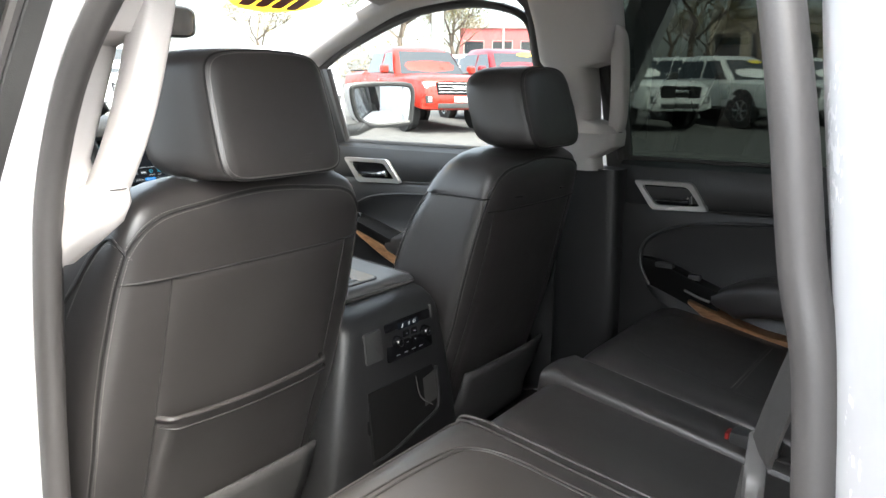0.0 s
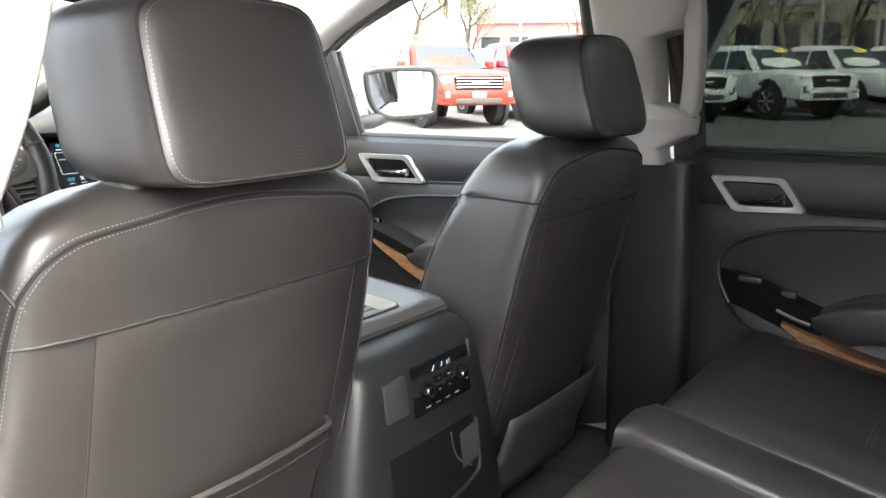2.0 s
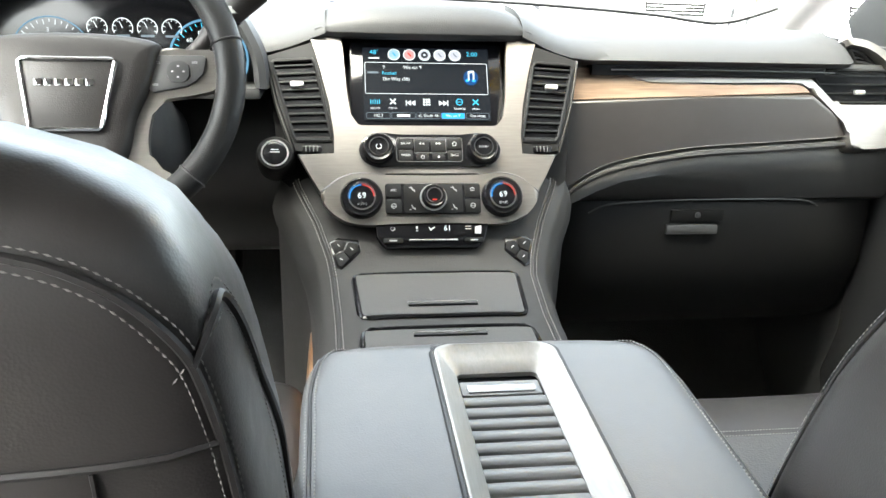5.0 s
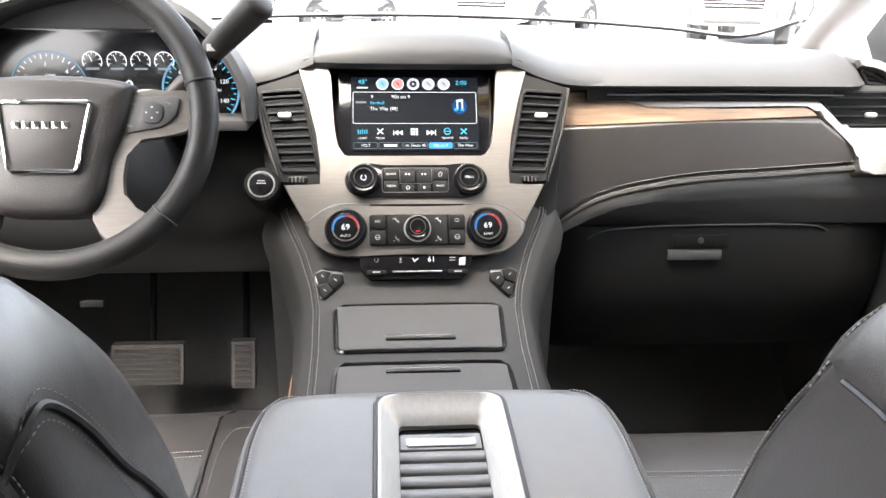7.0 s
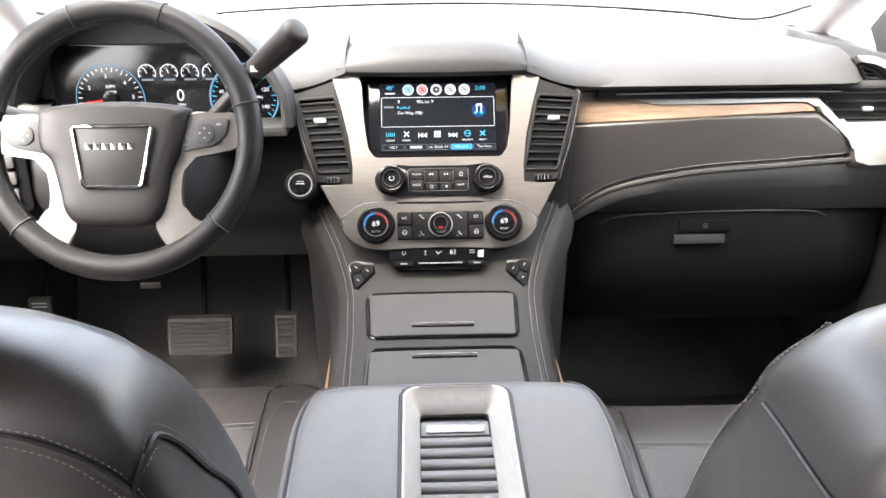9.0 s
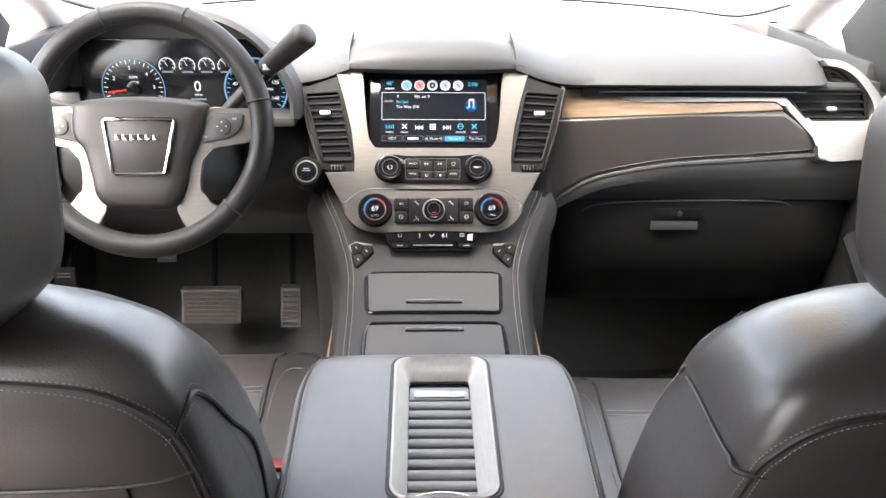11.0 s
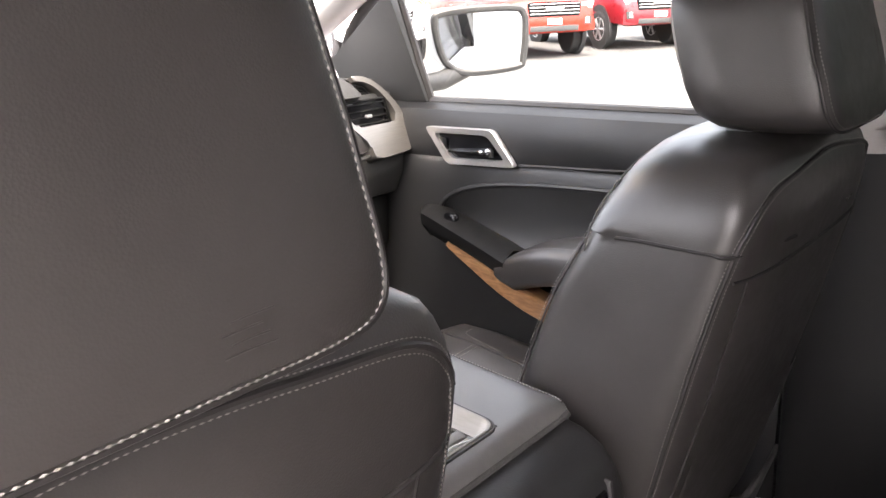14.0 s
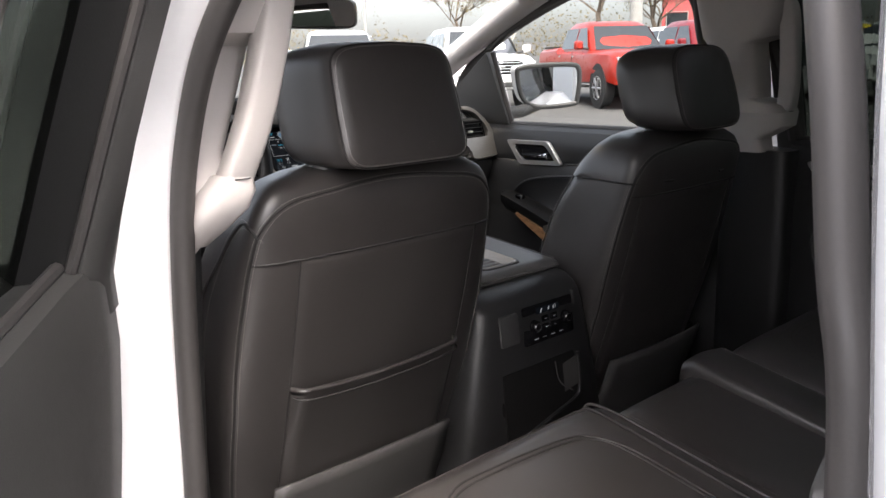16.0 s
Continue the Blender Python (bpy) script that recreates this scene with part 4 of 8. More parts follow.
part("gap", slab(0.26, 0.64, 1.896, 1.93, 1.315, 1.332), GLOSS, dash)
part("gap_line", tube([(0.29, 1.894, 1.3235), (0.48, 1.894, 1.325), (0.655, 1.894, 1.3235)], 0.0012, 6), PLASTIC, dash)


def vent(name, outline_pts, plane, n_slats, tab, parent, lean=0.0):
    """A dark well with slats and a silver thumb tab; outline as four corners tl tr br bl."""
    tl, tr, br, bl = [Vector((*q, 0)) for q in outline_pts]
    ob = part(name, extruded([tuple(q[:2]) for q in (tl, tr, br, bl)], -0.03, lambda u, v, n: plane(u, v, n - 0.004)), GLOSS, parent, "black air vent")
    rim = []
    for a, b in ((tl, tr), (tr, br), (br, bl), (bl, tl)):
        rim += [a.lerp(b, k) for k in (0.06, 0.3, 0.7, 0.94)]
    part("rim", tube([plane(q.x, q.y, 0.001) for q in rim], 0.0028, 6, True), CORE, ob)
    for i in range(n_slats):
        k = (i + 0.6) / n_slats
        a, b = tl.lerp(bl, k), tr.lerp(br, k)
        a, b = a.lerp(b, 0.02), b.lerp(a, 0.02)
        sl = [[plane(q.x, q.y + dv, dn) for dv, dn in ((0.0013, 0.0), (0.0016, -0.002), (0.0, -0.018), (-0.0016, -0.018), (-0.0009, -0.0005))] for q in (a, b)]
        blade = part("slat", loft(sl), DEEP, ob)
        # front edge takes a paler black: light on the lip, put in as colour
        blade.data.materials.append(DOOR_TRIM)
        blade.data.polygons[4].material_index = 1
    for j in range(1, 4):
        k = j / 4
        a, b = tl.lerp(tr, k), bl.lerp(br, k)
        part("vane", loft([[plane(q.x + du, q.y, dn) for du, dn in ((-0.0008, -0.014), (0.0008, -0.014), (0.0008, -0.024), (-0.0008, -0.024))] for q in (a, b)]), PLASTIC, ob)
    part("thumb_tab", extruded(round_outline(0.018, 0.007, 0.003, 4, tab[0], tab[1]), 0.006, plane, 0.0012), SILVER, ob, "silver thumb tab")
    return ob


vent("air_vent", ((0.618, 1.327), (0.760, 1.327), (0.778, 1.271), (0.664, 1.271)), face(1.906), 4, (0.709, 1.293), dash)
vent("air_vent", ((0.700, 1.357), (0.722, 1.350), (0.742, 1.336), (0.712, 1.337)), face(1.933), 3, (0.90, 1.3), dash)
part("end_cap", extruded([(0.69, 1.368), (0.723, 1.366), (0.757, 1.349), (0.785, 1.319), (0.81, 1.27), (0.82, 1.2), (0.69, 1.2)], 0.02, face(1.957), 0.003), CORE, dash)
part("pad_end", loft([[Vector((x, y + 0.5 * max(0, x - 0.70), z - 0.012 - 0.25 * max(0, x - 0.70))) for y, z in ((2.46, 1.355), (2.25, 1.368), (2.08, 1.374), (2.0, 1.374), (1.965, 1.366), (1.95, 1.35), (1.95, 1.33), (2.1, 1.30), (2.4, 1.28))] for x in (0.685, 0.70, 0.74, 0.79)]), PAD, dash)
# knee panel and glovebox
rings = []
for x in np.linspace(0.20, 0.80, 16):
    zt = interp([(0.20, 1.12), (0.253, 1.155), (0.312, 1.18), (0.426, 1.20), (0.56, 1.21), (0.80, 1.215)], x)[0]
    rings.append([Vector((x, y, z)) for y, z in ((1.91, zt + 0.01), (1.895, zt - 0.002), (1.888, zt - 0.03), (1.892, zt * 0.4 + 1.13 * 0.6), (1.915, 1.118), (1.96, 1.10), (2.0, 1.2))])
part("knee_panel", loft(rings), VINYL, dash)
# door and latch coloured near black, with the shade below the dash put in
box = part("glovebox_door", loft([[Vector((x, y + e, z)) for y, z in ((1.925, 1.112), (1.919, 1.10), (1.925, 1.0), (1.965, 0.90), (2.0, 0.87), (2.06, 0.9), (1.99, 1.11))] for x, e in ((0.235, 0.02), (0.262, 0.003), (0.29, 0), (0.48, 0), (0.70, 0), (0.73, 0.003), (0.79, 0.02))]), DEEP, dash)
part("door_gap", tube(smooth_line([(0.280, 1.920, 1.093), (0.305, 1.9165, 1.106), (0.36, 1.916, 1.112), (0.46, 1.916, 1.115), (0.60, 1.916, 1.115), (0.655, 1.9165, 1.112), (0.678, 1.919, 1.102)], 6), 0.0014, 6), VINYL, box)
part("handle", loft([[Vector((x, y, z)) for y, z in ((1.921, 1.073), (1.9155, 1.072), (1.9125, 1.064), (1.914, 1.057), (1.922, 1.056))] for x in (0.414, 0.419, 0.497, 0.502)]), PLASTIC, box, "black pull handle of the glovebox")
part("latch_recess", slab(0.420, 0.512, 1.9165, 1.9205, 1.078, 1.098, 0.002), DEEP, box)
part("lock", loft([ellipse_ring(lambda u, v, y=y, r=r: Vector((0.466 + u, y, 1.089 + v)), r, r, 2, 16) for y, r in ((1.919, 0.005), (1.9145, 0.005), (1.914, 0.0037))]), PLASTIC, box)
# driver side knee bolster
rings = []
for x in np.linspace(-0.80, -0.20, 13):
    rings.append([Vector((x, y, z)) for y, z in ((1.93, 1.30), (1.885, 1.25), (1.875, 1.18), (1.89, 1.12), (1.94, 1.04), (2.05, 1.0), (2.1, 1.2))])
part("knee_panel", loft(rings), DOOR_TRIM, dash)
part("driver_trim", extruded([(-0.80, 1.315), (-0.60, 1.322), (-0.60, 1.285), (-0.80, 1.27)], 0.03, face(1.915), 0.004), SATIN, dash, "champagne satin trim under the driver's vent")
vent("air_vent", ((-0.775, 1.322), (-0.655, 1.322), (-0.665, 1.275), (-0.785, 1.275)), face(1.885), 5, (-0.71, 1.297), dash)
part("light_switch_panel", extruded(round_outline(0.10, 0.11, 0.012, 4, -0.70, 1.205), 0.012, face(1.882), 0.003), GLOSS, dash)
for k, v in enumerate((1.235, 1.208, 1.18)):
    part("switch", extruded(round_outline(0.045, 0.02, 0.004, 3, -0.69, v), 0.006, face(1.869), 0.001), GREY_PLASTIC, dash)
part("release_lever", slab(-0.523, -0.487, 1.930, 1.936, 0.984, 0.995, 0.002), DEEP, dash)

# instrument binnacle: hood arch, housing and cluster
arch = [(-0.625, 1.335), (-0.60, 1.395), (-0.555, 1.435), (-0.47, 1.462), (-0.40, 1.466), (-0.33, 1.452), (-0.272, 1.415), (-0.232, 1.35), (-0.225, 1.30)]
arch = [(p.x, p.y) for p in smooth_line([(x, z, 0) for x, z in arch], 5)]
rings = []
for y, grow in ((1.80, -0.006), (1.795, 0.0), (1.80, 0.009), (1.84, 0.012), (1.95, 0.005), (2.06, -0.03)):
    ring = []
    for x, z in arch:
        d = Vector((x + 0.425, z - 1.33)).normalized()
        ring.append(Vector((x + d.x * grow, y, z + d.y * grow - (max(0, y - 1.84) * 0.28))))
    rings.append(ring)
for y, grow in ((1.88, -0.014), (1.80, -0.006)):
    ring = []
    for x, z in arch:
        d = Vector((x + 0.425, z - 1.33)).normalized()
        ring.append(Vector((x + d.x * grow, y, z + d.y * grow)))
    rings.append(ring)
part("binnacle_hood", loft(rings, False, False), PAD, dash)
part("binnacle_back", extruded([(x * 0.985 - 0.0064, z) for x, z in arch], -0.02, face(1.878)), PLASTIC, dash)
part("binnacle_floor", slab(-0.62, -0.225, 1.80, 1.89, 1.285, 1.30, 0.004), PLASTIC, dash)
cl = part("instrument_display", extruded(round_outline(0.34, 0.125, 0.03, 5, -0.415, 1.352), 0.006, face(1.872), 0.002), GLOSS, dash, "black instrument cluster with lit dials")


def arc(cu, cv, r, a0, a1, w, plane, n, steps=24):
    bm = bmesh.new()
    row = []
    for k in range(steps + 1):
        a = radians(a0 + (a1 - a0) * k / steps)
        row.append((bm.verts.new(plane(cu + (r - w / 2) * math.cos(a), cv + (r - w / 2) * math.sin(a), n)), bm.verts.new(plane(cu + (r + w / 2) * math.cos(a), cv + (r + w / 2) * math.sin(a), n))))
    for (a, b), (c, d) in zip(row, row[1:]):
        bm.faces.new((a, b, d, c))
    return bm


def bar(u0, v0, u1, v1, w, plane, n):
    d = Vector((u1 - u0, v1 - v0)).normalized() * (w / 2)
    bm = bmesh.new()
    bm.faces.new([bm.verts.new(plane(u, v, n)) for u, v in ((u0 - d.y, v0 + d.x), (u0 + d.y, v0 - d.x), (u1 + d.y, v1 - d.x), (u1 - d.y, v1 + d.x))])
    return bm


CF = face(1.8655)
for cu, marks, col in ((-0.501, [("0", 215), ("1", 190), ("2", 150), ("3", 95), ("4", 45), ("5", 5)], LIT_WHITE), (-0.297, [("20", 195), ("40", 165), ("60", 135), ("80", 105), ("100", 60), ("120", 20), ("140", -25)], LIT_CYAN)):
    part("dial_ring", arc(cu, 1.332, 0.052, -40, 220, 0.0014 if cu < -0.4 else 0.003, CF, 0.0, 40), LIT_ICE, cl, "ice-blue lit dial ring")
    for k in range(27):
        a = radians(-35 + 250 * k / 26)
        r0 = 0.045 if k % 2 else 0.042
        part("tick", bar(cu + r0 * math.cos(a), 1.332 + r0 * math.sin(a), cu + 0.049 * math.cos(a), 1.332 + 0.049 * math.sin(a), 0.0011, CF, 0.0002), col, cl)
    for text, a in marks:
        words(text, 0.0085, lambda u, v, n, a=a: CF(cu + 0.035 * math.cos(radians(a)) + u, 1.332 + 0.035 * math.sin(radians(a)) + v, 0.0003), LIT_WHITE, cl, "numeral")
    a = radians(188 if cu < -0.4 else 205)
    part("needle", bar(cu, 1.332, cu + 0.043 * math.cos(a), 1.332 + 0.043 * math.sin(a), 0.003, CF, 0.0012), LIT_RED, cl, "red needle")
    part("hub", loft([ellipse_ring(lambda u, v, n=n, r=r: CF(cu + u, 1.332 + v, n), r, r, 2, 20) for n, r in ((0.0, 0.012), (0.005, 0.011), (0.006, 0.008))]), GLOSS, cl)
words("RPM", 0.0075, lambda u, v, n: CF(-0.499 + u, 1.351 + v, 0.0003), LIT_WHITE, cl, "dial_print")
words("x1000", 0.0065, lambda u, v, n: CF(-0.499 + u, 1.343 + v, 0.0003), LIT_WHITE, cl, "dial_print")
words("MPH", 0.0065, lambda u, v, n: CF(-0.275 + u, 1.332 + v, 0.0003), LIT_WHITE, cl, "dial_print")
for cu in (-0.441, -0.408, -0.376, -0.344):
    part("small_dial", arc(cu, 1.371, 0.013, -30, 210, 0.0012, CF, 0.0, 20), LIT_WHITE, cl)
    for k in range(7):
        a = radians(-20 + 220 * k / 6)
        part("tick", bar(cu + 0.009 * math.cos(a), 1.371 + 0.009 * math.sin(a), cu + 0.0125 * math.cos(a), 1.371 + 0.0125 * math.sin(a), 0.0009, CF, 0.0002), LIT_WHITE, cl)
    part("needle", bar(cu, 1.371, cu - 0.004, 1.380, 0.0009, CF, 0.0005), LIT_WHITE, cl)
    part("dial_print", bar(cu - 0.009, 1.361, cu + 0.009, 1.361, 0.003, CF, 0.0003), LIT_GREY, cl)
words("0", 0.026, lambda u, v, n: CF(-0.394 + u, 1.336 + v, 0.0003), LIT_WHITE, cl, "speed_readout")
words("MPH", 0.0065, lambda u, v, n: CF(-0.394 + u, 1.322 + v, 0.0003), LIT_WHITE, cl, "dial_print")
part("odometer_bar", bar(-0.407, 1.315, -0.381, 1.315, 0.003, CF, 0.0003), LIT_GREY, cl)

def ring_plate(outer, inner, depth, plane, bevel_in=0.0):
    """A plate with a hole: outlines of equal count."""
    bm = bmesh.new()
    rows = []
    for ol, n in ((outer, 0.0), (outer, depth * 0.75), ([(u * 0.985, v) for u, v in outer], depth), (inner, depth), (inner, 0.0)):
        rows.append([bm.verts.new(plane(u, v, n)) for u, v in ol])
    k = len(outer)
    for a, b in zip(rows, rows[1:]):
        for i in range(k):
            bm.faces.new((a[i], a[(i + 1) % k], b[(i + 1) % k], b[i]))
    return bm


# centre stack: black core, satin bezel, screen, vents, controls
part("stack_core", extruded([(-0.222, 0.15), (-0.15, 0.17), (0.15, 0.17), (0.222, 0.15), (0.20, -0.03), (0.165, -0.06), (0.125, -0.115), (-0.125, -0.115), (-0.165, -0.06), (-0.20, -0.03)], -0.06, lambda u, v, n: stack(u, v, n - 0.036), 0.0), CORE, dash)
# vent pods at both sides
for s in (-1, 1):
    hole = [(s * 0.154, 0.132), (s * 0.212, 0.128), (s * 0.1975, 0.072), (s * 0.181, 0.0145), (s * 0.130, 0.0150), (s * 0.1415, 0.075)]
    pod = [(s * 0.149, 0.160), (s * 0.2195, 0.136), (s * 0.2055, 0.071), (s * 0.1825, 0.001), (s * 0.125, -0.007), (s * 0.136, 0.07)]
    part("vent_pod", ring_plate(pod, hole, 0.030, lambda u, v, n: stack(u, v, n - 0.029)), CORE, dash)
    quad = ((s * 0.154, 0.132), (s * 0.212, 0.128), (s * 0.181, 0.0145), (s * 0.130, 0.0150))
    vent("air_vent", quad if s > 0 else (quad[1], quad[0], quad[3], quad[2]), stack, 10, (s * 0.177, 0.094), dash)
    part("vent_wheel", extruded(round_outline(0.026, 0.009, 0.003, 3, s * 0.158, 0.003), 0.003, stack, 0.001), GLOSS, dash)
    for k in range(4):
        part("wheel_rib", bar(s * 0.158 - 0.008 + 0.005 * k, -0.001, s * 0.158 - 0.008 + 0.005 * k, 0.007, 0.0015, stack, 0.0034), GREY_PLASTIC, dash)


for s in (-1, 1):
    rings = []
    for u, v in ((0.2205, 0.138), (0.2135, 0.103), (0.2065, 0.071), (0.196, 0.037), (0.1835, 0.001)):
        q = stack(s * u, v, 0.0)
        rings.append([stack(s * (u - 0.004), v, -0.004), stack(s * u, v, -0.003), stack(s * (u + 0.002), v, -0.007), Vector((s * (u + 0.005), q.y + 0.05, q.z - 0.004)), Vector((s * (u + 0.008), max(1.92, q.y + 0.09), q.z - 0.008)), stack(s * (u - 0.01), v, -0.06)])
    part("stack_cheek", loft(rings), CONSOLE, dash)


def mirrored(right_half):
    return right_half + [(-u, v) for u, v in right_half[::-1]]


# satin bezel round the screen, sweeping down to the climate controls
half = [(0.0, -0.072), (0.12, -0.072), (0.149, -0.0575), (0.163, -0.031), (0.1775, -0.004), (0.126, -0.0062), (0.1285, 0.022), (0.134, 0.067), (0.1455, 0.117), (0.152, 0.140), (0.1605, 0.164), (0.150, 0.1725), (0.1175, 0.1725), (0.115, 0.15), (0.113, 0.12), (0.110, 0.08), (0.1055, 0.052), (0.1025, 0.042), (0.098, 0.036), (0.092, 0.0335), (0.0, 0.0335)]
bezel = half[:-1] + [(-u, v) for u, v in half[::-1]][1:-1]
part("satin_bezel", extruded(bezel, 0.011, lambda u, v, n: stack(u, v, n - 0.008), 0.0026, 3), SATIN, dash, "champagne satin metal centre bezel")
hv = [(p.x, p.y) for p in smooth_line([(0.0, -0.037, 0), (0.057, -0.036, 0), (0.097, -0.034, 0), (0.121, -0.040, 0), (0.137, -0.052, 0), (0.1475, -0.063, 0), (0.136, -0.084, 0), (0.115, -0.099, 0), (0.085, -0.104, 0), (0.05, -0.103, 0), (0.0, -0.102, 0)], 4)]
part("climate_bezel", extruded(mirrored(hv)[:-1], 0.016, lambda u, v, n: stack(u, v, n - 0.006), 0.006, 3), SATIN, dash, "champagne satin climate control bezel")
# dark grey bead draws the shading along the upper edge of the climate bezel
part("bezel_shade_line", tube([stack(u, v, 0.0032) for u, v in mirrored([(u, v + 0.0018) for u, v in hv[:21]])], 0.002, 6), GREY_PLASTIC, dash)
part("disc_slot", extruded(round_outline(0.128, 0.004, 0.0018, 3, 0.002, -0.0345), 0.0135, lambda u, v, n: stack(u, v, n - 0.008)), GLOSS, dash)
# hood over the screen
rings = []
for x in np.linspace(-0.152, 0.152, 25):
    k = abs(x) / 0.152
    h = 0.036 * (1 - k ** 4) + 0.006
    d = 0.018 * k ** 3
    rings.append([Vector((x * (1.0 + 0.09 * min(1, max(0, z / 0.03))), y, 1.375 + z)) for y, z in ((1.85 + d, -0.012), (1.838 + d, -0.009), (1.832 + d, -0.002), (1.833 + d, h * 0.25), (1.841 + d, h * 0.52), (1.856 + d, h * 0.78), (1.882 + d * 0.5, h * 0.94), (1.92, h), (1.97, h * 0.98), (2.05, h * 0.7), (2.10, 0.0), (1.90, -0.012))])
part("screen_hood", loft(rings), PAD, dash)
for s in (-1, 1):
    rings = []
    for x, y0, z0 in ((0.138, 1.842, 1.380), (0.155, 1.848, 1.373), (0.175, 1.856, 1.364), (0.198, 1.866, 1.356), (0.222, 1.877, 1.350), (0.25, 1.884, 1.347), (0.29, 1.888, 1.3455), (0.33, 1.8905, 1.344)):
        rings.append([Vector((s * x, y0 + y, z0 + z)) for y, z in ((0.14, 0.034), (0.07, 0.028), (0.032, 0.019), (0.011, 0.008), (0.002, -0.002), (0.0, -0.009), (0.008, -0.014), (0.10, -0.014))])
    part("pad_shoulder", loft(rings), PAD, dash)

scr = part("touch_screen", extruded(round_outline(0.214, 0.130, 0.006, 4, 0.002, 0.098), 0.004, lambda u, v, n: stack(u, v, n - 0.012), 0.001), SCREEN, dash, "lit colour touch screen")
SP = lambda u, v, n=0.0: stack(u, v, n - 0.0065)


def flat(outline, n, mat, name="screen_tile", lab=""):
    bm = bmesh.new()
    bm.faces.new([bm.verts.new(SP(u, v, n)) for u, v in outline])
    return part(name, bm, mat, scr, lab, smooth=False)


flat(round_outline(0.178, 0.107, 0.001, 1, 0.0015, 0.1005), 0.0, LIT_DARK, "display")
pane = round_outline(0.172, 0.046, 0.002, 3, 0.0015, 0.109)
part("frame_line", tube([SP(u, v, 0.0004) for u, v in pane], 0.00045, 4, True), LIT_WHITE, scr)
for k, (col, mark) in enumerate(((LIT_PALE_BLUE, LIT_BLUE), (LIT_PALE_RED, LIT_RED), (LIT_PALE, LIT_DARK), (LIT_PALE, LIT_GREY), (LIT_PALE, LIT_GREY))):
    cu = -0.0435 + 0.0215 * k
    part("icon_ring", arc(cu, 0.144, 0.0080, 0, 360, 0.0012, SP, 0.0005, 24), LIT_WHITE, scr)
    flat([(cu + 0.0074 * math.cos(a), 0.144 + 0.0074 * math.sin(a)) for a in np.linspace(0, 2 * math.pi, 16, endpoint=False)], 0.0003, col, "icon")
    if k == 2:
        part("icon_mark", arc(cu, 0.144, 0.0035, 0, 360, 0.0028, SP, 0.0008, 14), mark, scr)
    else:
        part("icon_mark", bar(cu - 0.002, 0.147, cu + 0.0025, 0.1415, 0.0018, SP, 0.0008), mark, scr)
words("48°", 0.0095, lambda u, v, n: SP(-0.071 + u, 0.147 + v, 0.0005), LIT_CYAN, scr, "temperature_print")
words("2:00", 0.0095, lambda u, v, n: SP(0.067 + u, 0.146 + v, 0.0005), LIT_CYAN, scr, "clock_print")
part("signal_bar", bar(-0.079, 0.1385, -0.064, 0.1385, 0.002, SP, 0.0005), LIT_WHITE, scr)
words("9", 0.0075, lambda u, v, n: SP(-0.058 + u, 0.125 + v, 0.0005), LIT_WHITE, scr, "channel_print")
words("90s on 9", 0.0075, lambda u, v, n: SP(-0.018 + u, 0.125 + v, 0.0005), LIT_WHITE, scr, "station_print")
words("Fastball", 0.0068, lambda u, v, n: SP(-0.061 + u, 0.116 + v, 0.0005), LIT_CYAN, scr, "artist_print", "LEFT")
words("The Way (98)", 0.0068, lambda u, v, n: SP(-0.061 + u, 0.1075 + v, 0.0005), LIT_WHITE, scr, "title_print", "LEFT")
part("logo_bar", bar(-0.081, 0.117, -0.066, 0.117, 0.003, SP, 0.0005), LIT_GREY, scr)
flat([(0.064 + 0.0105 * math.cos(a), 0.111 + 0.0115 * math.sin(a)) for a in np.linspace(0, 2 * math.pi, 24, endpoint=False)], 0.0003, LIT_NAVY, "music_tile")
for du in (-0.005, 0.004):
    flat([(0.064 + du + 0.0028 * math.cos(a), 0.1065 + 0.0022 * math.sin(a)) for a in np.linspace(0, 2 * math.pi, 12, endpoint=False)], 0.0006, LIT_BLUE, "music_note")
part("music_note", bar(0.061, 0.107, 0.061, 0.119, 0.002, SP, 0.0007), LIT_WHITE, scr)
part("music_note", bar(0.068, 0.108, 0.068, 0.120, 0.002, SP, 0.0007), LIT_WHITE, scr)
part("music_note", bar(0.060, 0.119, 0.069, 0.120, 0.003, SP, 0.0008), LIT_WHITE, scr)
